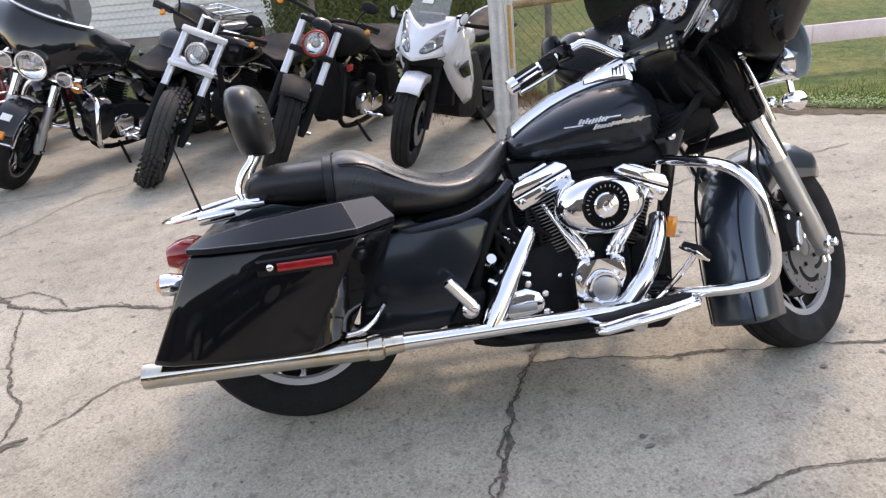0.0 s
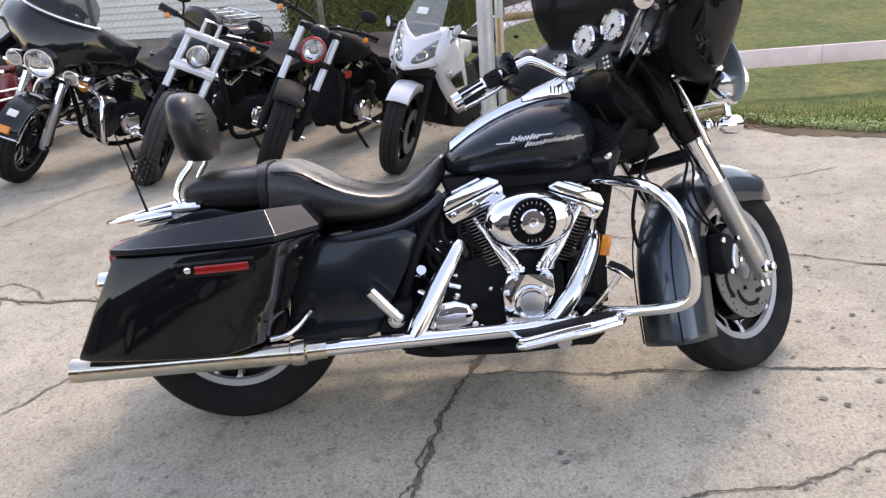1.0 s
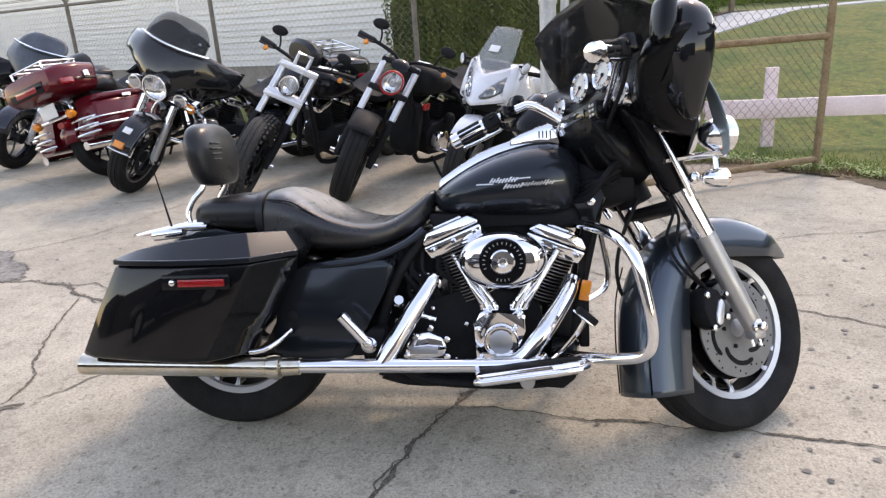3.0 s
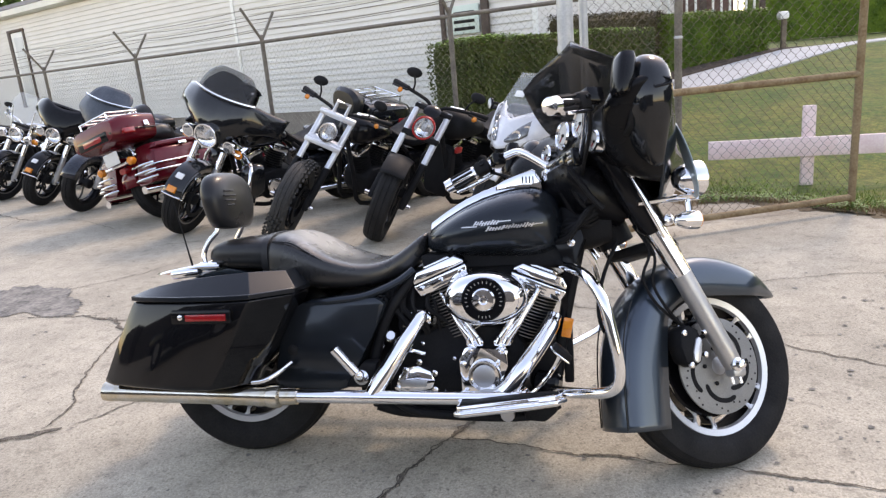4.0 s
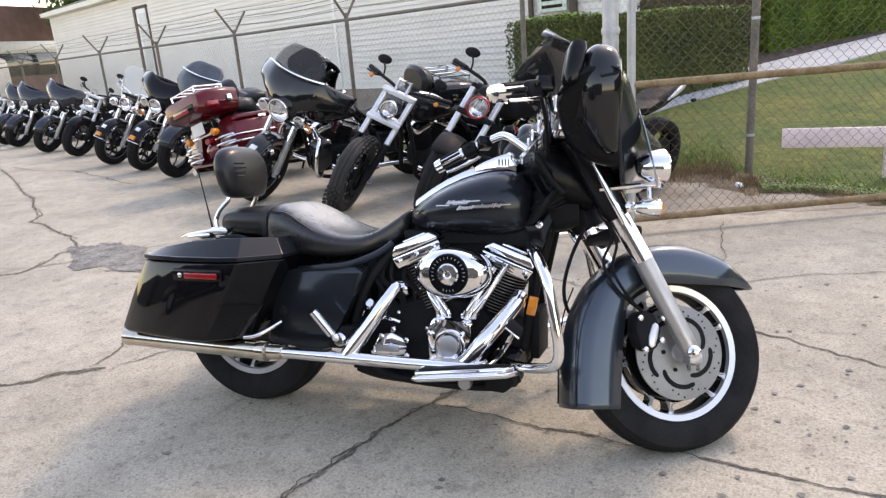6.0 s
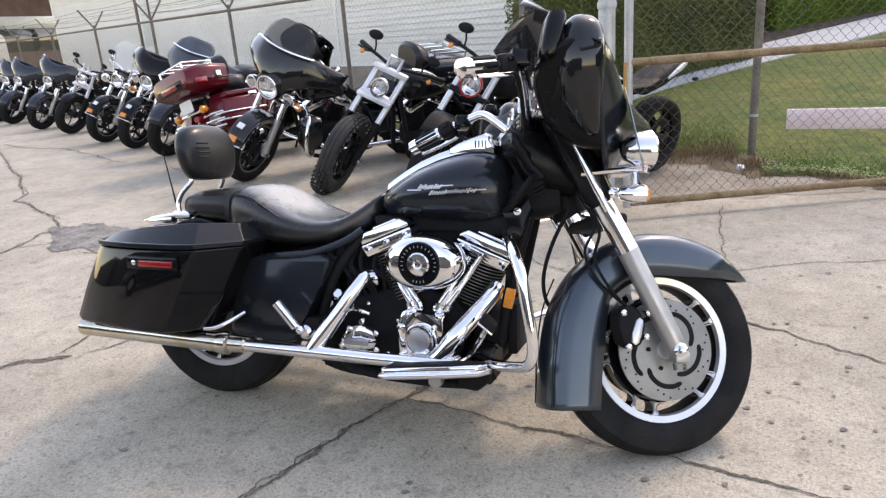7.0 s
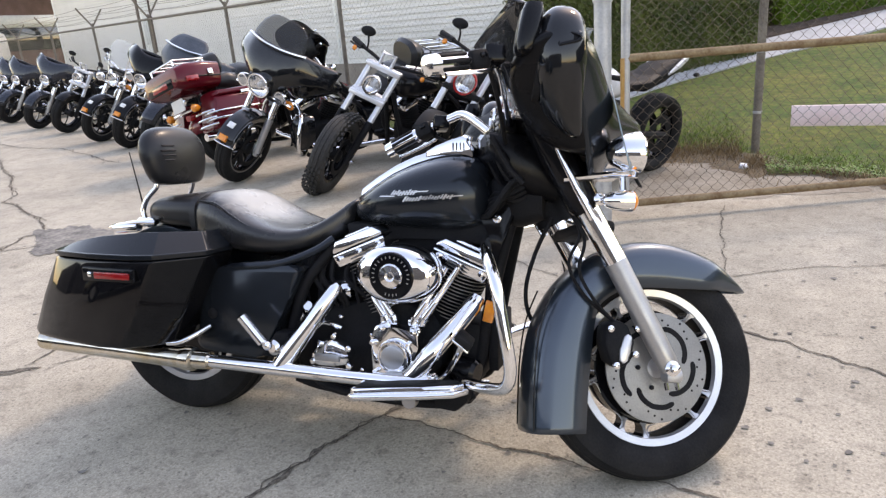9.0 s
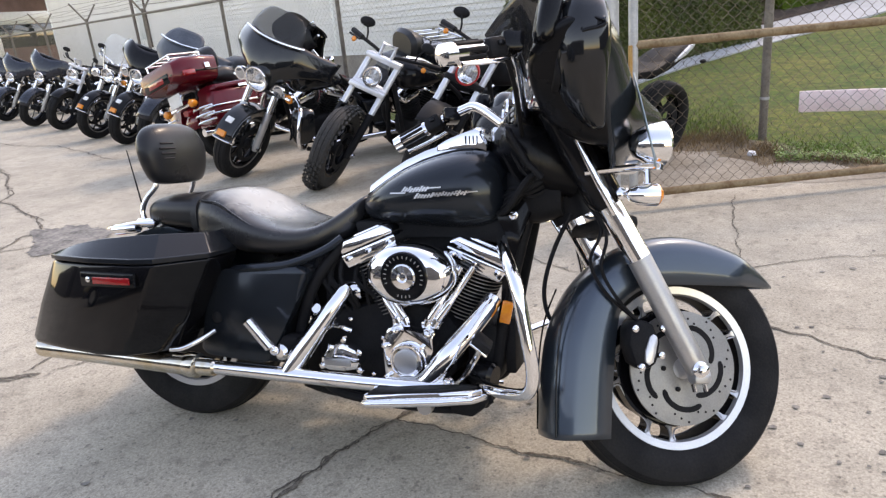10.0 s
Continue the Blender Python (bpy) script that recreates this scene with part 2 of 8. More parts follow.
def dust_sheen(m, centre, radii, colour):
    """A pale patch of dust and painted sky sheen, with a soft uneven edge round a point of the object."""
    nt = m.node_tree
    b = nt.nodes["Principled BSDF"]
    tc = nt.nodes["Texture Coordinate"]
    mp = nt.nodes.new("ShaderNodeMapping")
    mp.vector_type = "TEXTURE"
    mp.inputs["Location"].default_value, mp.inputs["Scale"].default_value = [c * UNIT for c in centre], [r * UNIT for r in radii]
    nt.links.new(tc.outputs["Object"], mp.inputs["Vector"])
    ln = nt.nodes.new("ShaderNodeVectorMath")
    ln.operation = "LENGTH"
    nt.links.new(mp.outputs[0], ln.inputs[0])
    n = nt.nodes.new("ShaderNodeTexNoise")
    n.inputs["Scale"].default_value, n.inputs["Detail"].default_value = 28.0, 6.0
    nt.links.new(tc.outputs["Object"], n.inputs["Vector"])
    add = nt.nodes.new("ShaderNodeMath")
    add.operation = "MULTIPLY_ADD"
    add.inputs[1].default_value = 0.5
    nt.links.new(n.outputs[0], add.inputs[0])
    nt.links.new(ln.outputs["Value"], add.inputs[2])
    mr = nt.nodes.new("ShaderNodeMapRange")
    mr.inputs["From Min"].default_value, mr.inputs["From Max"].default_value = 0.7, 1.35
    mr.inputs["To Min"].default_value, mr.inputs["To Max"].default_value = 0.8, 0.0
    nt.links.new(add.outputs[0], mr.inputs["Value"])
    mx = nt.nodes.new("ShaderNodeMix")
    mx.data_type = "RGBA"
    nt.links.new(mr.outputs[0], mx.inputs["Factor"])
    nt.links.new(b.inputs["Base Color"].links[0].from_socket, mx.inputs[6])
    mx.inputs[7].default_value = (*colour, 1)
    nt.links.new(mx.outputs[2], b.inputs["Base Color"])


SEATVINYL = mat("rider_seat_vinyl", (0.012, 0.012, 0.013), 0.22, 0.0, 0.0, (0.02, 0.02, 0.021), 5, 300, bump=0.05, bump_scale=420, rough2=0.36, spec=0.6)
# Dust plus the sky's reflection in the dish, both put into the base colour.
dust_sheen(SEATVINYL, (0.34, 0.01, 0.735), (0.155, 0.17, 0.12), (0.42, 0.4, 0.36))


# ---- mesh helpers ----
def finish(name, bm, material, sharp=38.0):
    bmesh.ops.recalc_face_normals(bm, faces=bm.faces)
    bm.transform(Matrix.Scale(UNIT, 4))
    me = bpy.data.meshes.new(name)
    bm.to_mesh(me)
    bm.free()
    me.materials.append(material)
    me.shade_smooth()
    me.set_sharp_from_angle(angle=radians(sharp))
    return me


def part(name, bm, material, parent, label="", sharp=38.0):
    ob = new(name, finish(name, bm, material, sharp))
    ob.parent = parent
    return tagged(ob, label)


def thing(name, label, category, m=None, group="", kind=""):
    ob = new(name)
    ob.empty_display_size = 0.1
    ob.matrix_basis = m or Matrix()
    return tagged(ob, label, category, group, kind)


def solo(name, bm, material, label, category, group="", kind="", sharp=38.0):
    return tagged(new(name, finish(name, bm, material, sharp)), label, category, group, kind)


def spl(pts, k=6, closed=False):
    """A smooth line through the points."""
    pts = [Vector(p) for p in pts]
    out, n = [], len(pts)
    for i in range(n if closed else n - 1):
        g = (lambda j: pts[j % n]) if closed else (lambda j: pts[min(max(j, 0), n - 1)])
        p0, p1, p2, p3 = g(i - 1), g(i), g(i + 1), g(i + 2)
        for s in range(k):
            t = s / k
            out.append(0.5 * (2 * p1 + (p2 - p0) * t + (2 * p0 - 5 * p1 + 4 * p2 - p3) * t * t + (3 * p1 - p0 - 3 * p2 + p3) * t ** 3))
    if not closed:
        out.append(pts[-1])
    return out


def skin(rings, bm=None, cap=True, closed=False, loop=True):
    """Joins rings of points, each with the same count, into a surface."""
    bm = bm or bmesh.new()
    vs = [[bm.verts.new(p) for p in r] for r in rings]
    n = len(vs[0])
    pairs = list(zip(vs, vs[1:])) + ([(vs[-1], vs[0])] if closed else [])
    for a, b in pairs:
        for i in range(n if loop else n - 1):
            j = (i + 1) % n
            bm.faces.new((a[i], a[j], b[j], b[i]))
    if cap and loop and not closed:
        bm.faces.new(vs[0])
        bm.faces.new(vs[-1])
    return bm


def tube(pts, r, n=10, bm=None, closed=False, cap=True, flat=1.0):
    """A round bar along a line; r may be a list of radii."""
    pts = [Vector(p) for p in pts]
    rings, up = [], None
    for i, p in enumerate(pts):
        a = pts[i - 1] if (i or closed) else pts[i]
        b = pts[(i + 1) % len(pts)] if (i < len(pts) - 1 or closed) else pts[i]
        d = (b - a).normalized()
        if up is None:
            up = Vector((0, 0, 1)) if abs(d.z) < 0.9 else Vector((0, 1, 0))
        s = d.cross(up).normalized()
        up = s.cross(d).normalized()
        rr = r[i] if isinstance(r, (list, tuple)) else r
        rings.append([p + rr * (math.cos(2 * math.pi * k / n) * s + flat * math.sin(2 * math.pi * k / n) * up) for k in range(n)])
    return skin(rings, bm, cap, closed)


def lathe(prof, n=24, m=None, bm=None, ring=False, cap=True):
    """Turns (radius, height) points about the z axis of m."""
    m = m or Matrix()
    rings = []
    for r, h in prof:
        rings.append([m @ Vector((max(r, 1e-4) * math.cos(2 * math.pi * k / n), max(r, 1e-4) * math.sin(2 * math.pi * k / n), h)) for k in range(n)])
    return skin(rings, bm, cap and not ring, ring)


def along(p, d, up=(0, 0, 1)):
    """A pose at p whose z axis points along d."""
    d = Vector(d).normalized()
    return Matrix.Translation(p) @ d.to_track_quat("Z", "Y").to_matrix().to_4x4()


def box(c, s, bev=0.004, m=None, bm=None, seg=2):
    own = bmesh.new()
    bmesh.ops.create_cube(own, size=1.0)
    bmesh.ops.scale(own, vec=s, verts=own.verts)
    if bev:
        bmesh.ops.bevel(own, geom=own.edges[:], offset=min(bev, 0.45 * min(s)), segments=seg, affect="EDGES", profile=0.5)
    bmesh.ops.translate(own, vec=c, verts=own.verts)
    if m is not None:
        own.transform(m)
    return merge(bm, own)


def merge(bm, own):
    if bm is None:
        return own
    tmp = bpy.data.meshes.new("tmp")
    own.to_mesh(tmp)
    own.free()
    bm.from_mesh(tmp)
    bpy.data.meshes.remove(tmp)
    return bm


def prism(outline, y0, y1, bev=0.004, bm=None, m=None, taper=1.0):
    """An outline in x and z, given depth from y0 to y1; bevelled edges."""
    own = bmesh.new()
    cx = sum(p[0] for p in outline) / len(outline)
    cz = sum(p[1] for p in outline) / len(outline)
    a = [own.verts.new((x, y0, z)) for x, z in outline]
    b = [own.verts.new((cx + (x - cx) * taper, y1, cz + (z - cz) * taper)) for x, z in outline]
    n = len(a)
    own.faces.new(a)
    own.faces.new(b[::-1])
    for i in range(n):
        j = (i + 1) % n
        own.faces.new((a[i], b[i], b[j], a[j]))
    if bev:
        bmesh.ops.bevel(own, geom=own.edges[:], offset=bev, segments=2, affect="EDGES", profile=0.5, clamp_overlap=True)
    if m is not None:
        own.transform(m)
    return merge(bm, own)


def ball(c, r, m=None, bm=None, n=16):
    own = bmesh.new()
    bmesh.ops.create_uvsphere(own, u_segments=n, v_segments=max(6, n // 2 + 2), radius=1.0)
    bmesh.ops.scale(own, vec=r if isinstance(r, (tuple, list)) else (r, r, r), verts=own.verts)
    bmesh.ops.translate(own, vec=c, verts=own.verts)
    if m is not None:
        own.transform(m)
    return merge(bm, own)


def se_ring(x, zc, hy, hz, n=24, p=2.5, yc=0.0, tilt=0.0):
    """A rounded-square ring across x."""
    out = []
    for k in range(n):
        a = 2 * math.pi * k / n
        c, s = math.cos(a), math.sin(a)
        y = hy * math.copysign(abs(c) ** (2 / p), c)
        z = hz * math.copysign(abs(s) ** (2 / p), s)
        out.append(Vector((x + tilt * z, yc + y, zc + z)))
    return out


def wheel_axis(c):
    return Matrix.Translation(c) @ Euler((radians(90), 0, 0)).to_matrix().to_4x4()


def tyre_bm(c, R, w, rim, n=56):
    """A tyre with a rounded tread and shallow cut grooves."""
    h = w / 2
    d = R - rim
    prof = [(rim, -0.62 * h), (rim + 0.16 * d, -0.86 * h), (rim + 0.5 * d, -h), (R - 0.2 * d, -0.93 * h), (R - 0.07 * d, -0.68 * h), (R - 0.075 * d, -0.6 * h),
            (R - 0.02 * d, -0.36 * h), (R - 0.06 * d, -0.3 * h), (R - 0.06 * d, -0.24 * h), (R, -0.18 * h)]
    prof = prof + [(r, -y) for r, y in reversed(prof)]
    return lathe(prof, n, wheel_axis(c), None, True)


# ---- ground ----
ROW = Vector((-0.9, 0.437, 0)).normalized()  # the way along the fence, the parked row and the long building
OUT = Vector((-0.437, -0.9, 0)).normalized()  # square to it, towards the lot


def lawn_z(x, y):
    d = y - max(4.6, 5.4 - 0.485 * x)
    return 0.0 if d < 0 else min(0.13 * d, 0.98 + 0.004 * d) * min(1.0, max(0.0, (x + 6) / 4))


def build_ground():
    xs = [-300, -120, -60, -30, -16, -10] + [-6 + 0.4 * i for i in range(46)] + [14, 18, 26, 40, 80, 160, 400]
    ys = [-200, -80, -30, -12, -4, 0, 2] + [3 + 0.4 * i for i in range(35)] + [18, 22, 30, 50, 100, 250, 700]
    bm = bmesh.new()
    g = [[bm.verts.new((x, y, lawn_z(x, y) - 0.03 + (0.02 * noise.noise((x, y, 0)) if y > 4 and x > -2 else 0))) for x in xs] for y in ys]
    for j in range(len(ys) - 1):
        for i in range(len(xs) - 1):
            bm.faces.new((g[j][i], g[j][i + 1], g[j + 1][i + 1], g[j + 1][i]))
    solo("ground", bm, LAWN, "sunlit lawn with worn yellow patches, rising to the hedge", "lawn", kind="structure")
    edge = [(1.3, 4.5), (1.95, 4.35), (2.4, 3.75), (3.0, 3.35), (3.4, 2.9), (3.9, 2.45), (5.5, 1.9), (9, 0.8), (30, -6), (60, -40), (-60, -60), (-60, 34.3), (-20, 14.95), (-3, 6.72), (0.2, 5.16), (0.75, 4.85), (1.0, 4.6)]
    bm = bmesh.new()
    rnd = random.Random(4)
    line = []
    for i, p in enumerate(edge):
        q = edge[(i + 1) % len(edge)]
        n = 8 if i < 6 else 1
        for k in range(n):
            f = k / n
            j = 0.05 if i < 6 else 0
            line.append((p[0] + (q[0] - p[0]) * f + rnd.uniform(-j, j), p[1] + (q[1] - p[1]) * f + rnd.uniform(-j, j)))
    top = [bm.verts.new((x, y, 0.0)) for x, y in line]
    low = [bm.verts.new((x, y, -0.12)) for x, y in line]
    bm.faces.new(top)
    for i in range(len(top)):
        j = (i + 1) % len(top)
        bm.faces.new((top[i], low[i], low[j], top[j]))
    lot = solo("lot", bm, CONCRETE, "old beige concrete lot with cracks and stains", "pavement", kind="structure")
    return lot


LOT = build_ground()


def ribbon(pts, w, z=0.004, jag=0.006, seed=1, step=0.013):
    """A thin ragged strip along a line on the ground."""
    rnd = random.Random(seed)
    pts = [Vector((*p, 0)) for p in pts]
    line = []
    for a, b in zip(pts, pts[1:]):
        n = max(1, int((b - a).length / step))
        line += [a.lerp(b, k / n) for k in range(n)]
    line.append(pts[-1])
    bm = bmesh.new()
    drift, rows = 0.0, []
    for i, p in enumerate(line):
        d = (line[min(i + 1, len(line) - 1)] - line[max(i - 1, 0)]).normalized()
        s = Vector((-d.y, d.x, 0))
        drift = 0.86 * drift + rnd.uniform(-jag, jag)
        ww = w * (0.06 + 0.55 * abs(noise.noise((p.x * 3, p.y * 3, seed))) + 0.75 * max(0.0, noise.noise((p.x * 11, p.y * 11, seed + 5))) + rnd.uniform(0, 0.22)) * (0.3 + 0.7 * min(1, i / 4, (len(line) - 1 - i) / 4))
        c = p + s * drift
        a, b = c + s * (ww * rnd.uniform(0.3, 0.9) + 0.0015), c - s * (ww * rnd.uniform(0.3, 0.9) + 0.0015)
        rows.append([(a.x, a.y, z), (c.x, c.y, z + 0.0005), (b.x, b.y, z)])
    return skin(rows, bm, False, False, False)


def crack(w, *pts, seed=[2]):
    seed[0] += 1
    part("crack", ribbon(pts, w, seed=seed[0]), CRACK, LOT, "dark dirt-filled crack")
    if w > 0.017:
        part("crack", ribbon(pts, w * 0.55, 0.0045, 0.016, seed[0] + 40), CRACK, LOT)


crack(0.02, (1.02, 0.75), (0.9, 0.4), (0.75, 0.03), (0.62, -0.21), (0.57, -0.39), (0.51, -0.55), (0.36, -0.95), (0.2, -1.5))
crack(0.013, (0.75, 0.03), (1.03, -0.02), (1.38, -0.1), (1.62, -0.12), (1.84, -0.18), (2.3, -0.26), (2.9, -0.3))
crack(0.008, (0.4, 2.0), (1.0, 1.45), (1.5, 1.15), (1.72, 1.04))
crack(0.014, (1.72, 1.04), (1.89, 0.92), (1.96, 0.86), (2.04, 0.83), (2.11, 0.77), (2.18, 0.74), (2.22, 0.69), (2.28, 0.67), (2.33, 0.63), (2.5, 0.5), (2.9, 0.3), (3.8, 0.1))
crack(0.022, (-2.1, 1.35), (-1.72, 1.36), (-1.44, 1.27), (-1.29, 1.13), (-1.19, 1.08), (-1.04, 1.03), (-0.95, 1.03), (-0.83, 1.01), (-0.62, 0.9), (-0.2, 0.86))
crack(0.012, (-1.44, 1.27), (-1.3, 1.3), (-1.16, 1.2), (-1.06, 1.06))
crack(0.012, (-1.26, 1.09), (-1.19, 0.86), (-1.12, 0.61), (-1.05, 0.44), (-1.02, 0.37), (-0.96, 0.29), (-0.93, 0.2), (-0.92, 0.05))
crack(0.03, (-1.7, -0.4), (-1.32, -0.22), (-1.15, -0.15), (-1.08, -0.1), (-1.03, -0.04), (-0.96, -0.01), (-0.91, 0.03), (-0.84, 0.06))
crack(0.01, (-0.81, 0.09), (-0.75, 0.15), (-0.7, 0.22), (-0.65, 0.31), (-0.45, 0.4), (-0.1, 0.5))
crack(0.008, (-3.6, 0.6), (-2.6, 1.5), (-1.86, 2.23), (-1.76, 2.46), (-1.69, 2.72), (-1.59, 2.93), (-1.2, 3.3))
crack(0.007, (-2.3, 3.05), (-2.02, 3.12), (-1.84, 3.16), (-1.73, 3.4))
crack(0.03, (-9.2, 6.3), (-7.2, 4.95), (-5.76, 3.9), (-5.3, 3.62), (-4.93, 3.27), (-4.62, 3.05))
crack(0.024, (-4.62, 3.05), (-4.45, 2.95), (-4.33, 2.83), (-4.2, 2.6), (-3.95, 2.52), (-3.64, 2.34), (-3.47, 2.27), (-3.27, 2.18), (-3.05, 2.02), (-2.88, 1.87))
crack(0.024, (-2.79, 1.79), (-2.86, 1.7), (-2.78, 1.53), (-2.73, 1.35), (-2.74, 1.24), (-2.95, 1.1), (-4.0, 0.7))
crack(0.016, (-2.73, 1.35), (-2.64, 1.42), (-2.54, 1.5))
crack(0.02, (-8.48, 6.02), (-7.63, 5.62), (-7.02, 5.52), (-6.65, 5.49), (-5.99, 5.13), (-5.51, 4.92), (-4.97, 4.58), (-4.58, 4.41))
crack(0.014, (-4.74, 4.1), (-4.83, 4.46))
crack(0.011, (-4.41, 4.39), (-4.19, 4.4), (-3.87, 4.27), (-3.19, 3.79))
crack(0.014, (-6.2, 3.98), (-6.01, 4.03), (-5.9, 4.12), (-5.8, 4.3))
crack(0.006, (1.88, 2.8), (1.85, 2.56), (1.87, 2.36), (1.83, 2.2), (1.86, 2.03), (1.84, 1.84), (1.87, 1.67), (1.85, 1.55))
crack(0.006, (1.85, 1.5), (1.97, 1.55), (2.04, 1.6), (2.14, 1.64), (2.27, 1.7), (2.39, 1.71), (2.54, 1.76), (2.85, 1.75), (3.2, 1.86))
crack(0.008, (1.05, -0.68), (1.25, -0.63), (1.47, -0.65), (1.85, -0.55), (2.3, -0.62))


def patch(pts, material, name, label, z=0.005, seed=2):
    rnd = random.Random(seed)
    line = spl([(*p, z) for p in pts], 16 if name == "tar_patch" else 8, True)
    bm = bmesh.new()
    c = sum(line, Vector()) / len(line)
    bm.faces.new([bm.verts.new(c + (p - c) * (rnd.uniform(0.9, 1.07) + 0.22 * noise.noise(p * 6))) for p in line])
    return part(name, bm, material, LOT, label)


patch([(-2.88, 1.85), (-2.7, 1.96), (-2.42, 1.96), (-2.2, 1.86), (-1.98, 1.66), (-1.82, 1.42), (-1.97, 1.36), (-2.18, 1.4), (-2.32, 1.35), (-2.55, 1.5)], TAR, "tar_patch", "worn dark asphalt patch")
patch([(1.36, 2.85), (1.7, 2.92), (2.3, 3.08), (2.95, 3.35), (2.55, 3.72), (2.12, 4.3), (1.6, 4.48), (1.15, 4.3)], DUSTYDIRT, "dirt_film", "thin dry dirt over the concrete", 0.0028, 9)
for k in range(290):
    rnd = random.Random(k)
    x, y = (rnd.uniform(-2.2, 3.2), rnd.uniform(-1.2, 2.6)) if k < 110 else (rnd.uniform(1.0, 3.1), rnd.uniform(-0.9, 1.8))
    r = rnd.uniform(0.003, 0.013)
    patch([(x + r * rnd.uniform(0.5, 1.3) * math.cos(a), y + r * rnd.uniform(0.5, 1.3) * math.sin(a)) for a in (0, 1.2, 2.5, 3.7, 5)], TAR, "pit", "small dark pit", 0.0042, k)

rows = []
edge = [Vector((x, y, 0)) for x, y in ((0.3, 5.3), (1.0, 4.72), (1.6, 4.55), (2.05, 4.45), (2.2, 4.0), (2.55, 3.85), (2.95, 3.42), (3.4, 3.02), (3.9, 2.55), (5.5, 2.03), (9, 0.9))]
for a, b in zip(edge, edge[1:]):
    for k in range(40):
        c = a.lerp(b, k / 40)
        nr = Vector((-(b - a).y, (b - a).x, 0)).normalized()
        w0 = (0.34 if c.x < 2.3 else 0.2) + 0.16 * noise.noise(c * 2.3) + 0.07 * noise.noise(c * 17)
        rows.append([tuple((c - nr * w0).xy) + (0.0035,), tuple((c - nr * (w0 - 0.05)).xy) + (0.011,), tuple((c - nr * 0.1).xy) + (0.014 + 0.012 * noise.noise(c * 9),), tuple((c + nr * 0.1).xy) + (0.004,), tuple((c + nr * 0.3).xy) + (-0.03,)])
bm = skin(rows, None, False, False, False)
solo("earth_strip", bm, EARTH, "bare brown earth along the edge of the concrete", "earth", kind="structure")


def blades(name, label, spots, h, seed, material=BLADE, lift=-0.03):
    rnd = random.Random(seed)
    bm = bmesh.new()
    for x, y in spots:
        z = lawn_z(x, y) + lift
        hh = h * rnd.uniform(0.35, 1.2)
        a = rnd.uniform(0, 6.3)
        w = rnd.uniform(0.0015, 0.0035)
        dx, dy = w * math.cos(a), w * math.sin(a)
        tip = (x + rnd.uniform(-0.6, 0.6) * hh, y + rnd.uniform(-0.6, 0.6) * hh, z + hh)
        bm.faces.new((bm.verts.new((x - dx, y - dy, z)), bm.verts.new((x + dx, y + dy, z)), bm.verts.new(tip)))
    solo(name, bm, material, label, "grass", kind="stuff")


rnd = random.Random(11)
spots = []
while len(spots) < 24000:
    x, y = rnd.uniform(1.2, 8.5), rnd.uniform(1.4, 7.0)
    lim = 4.75 if x < 2.0 else 4.75 - 5.0 * (x - 2.0) if x < 2.2 else 3.75 if x < 2.55 else 3.75 - 0.9 * (x - 2.55) if x < 3.9 else 2.56 - 0.33 * (x - 3.9)
    if y > lim + rnd.uniform(0, 0.15) and y < lim + 0.35 + abs(rnd.gauss(0, 0.5)):
        spots.append((x, y))
blades("grass", "short green grass and weeds behind the gate", spots, 0.05, 12)
spots = []
while len(spots) < 8000:
    x, y = rnd.uniform(0.9, 3.6), rnd.uniform(2.6, 5.0)
    lim = 4.5 if x < 2.05 else 4.0 if x < 2.25 else 3.75 - 0.8 * (x - 2.5)
    if abs(y - lim) < abs(rnd.gauss(0, 0.22 if x < 2.25 else 0.06)):
        spots.append((x, y))
weeds = []
while len(weeds) < 14000:
    x, y = rnd.uniform(2.2, 5.5), rnd.uniform(1.9, 4.4)
    lim = 3.68 if x < 2.55 else 3.68 - 0.9 * (x - 2.55) if x < 3.9 else 2.47 - 0.33 * (x - 3.9)
    if lim < y < lim + abs(rnd.gauss(0, 0.22)) and noise.noise((x * 5, y * 5, 1)) > -0.25:
        weeds.append((x, y))
bm = bmesh.new()
for x, y in weeds:
    p = Vector((x, y, lawn_z(x, y) - 0.02 + rnd.uniform(0.01, 0.085)))
    t = Vector((rnd.uniform(-1, 1), rnd.uniform(-1, 1), rnd.uniform(-0.3, 0.5))).normalized()
    b = t.cross(Vector((0, 0, 1))).normalized()
    w = rnd.uniform(0.006, 0.013)
    bm.faces.new([bm.verts.new(p + q) for q in (-t * w, b * w * 0.6, t * w, -b * w * 0.6)])
solo("weeds", bm, WEED, "lush low green weeds along the gate rail", "weeds", kind="stuff")
blades("dry_litter", "dry brown stalks and dead leaves along the gate", spots, 0.075, 13, DRY, -0.004)


# ---- fence and gate ----
def chain_link(a, b, z0, z1, pitch=0.04, r=0.0018):
    """Woven diamond wire between two posts: zigzag wires side by side."""
    a, b = Vector(a), Vector(b)
    d = (b - a)
    L = d.length
    d.normalize()
    side = Vector((-d.y, d.x, 0))
    bm = bmesh.new()
    n = int(L / pitch)
    m = int((z1 - z0) / pitch)
    for i in range(n):
        rows = []
        for k in range(m + 1):
            s = (i + (k + i) % 2) * pitch
            p = a + d * min(max(s, 0), L) + side * (0.002 if k % 2 else -0.002)
            for e in (-0.11, 0.11):
                z = z0 + (k + e) * pitch
                rows.append([(p.x + d.x * r, p.y + d.y * r, z), (p.x - side.x * r, p.y - side.y * r, z), (p.x + side.x * r - d.x * r, p.y + side.y * r - d.y * r, z)])
        skin(rows, bm, False)
    return bm


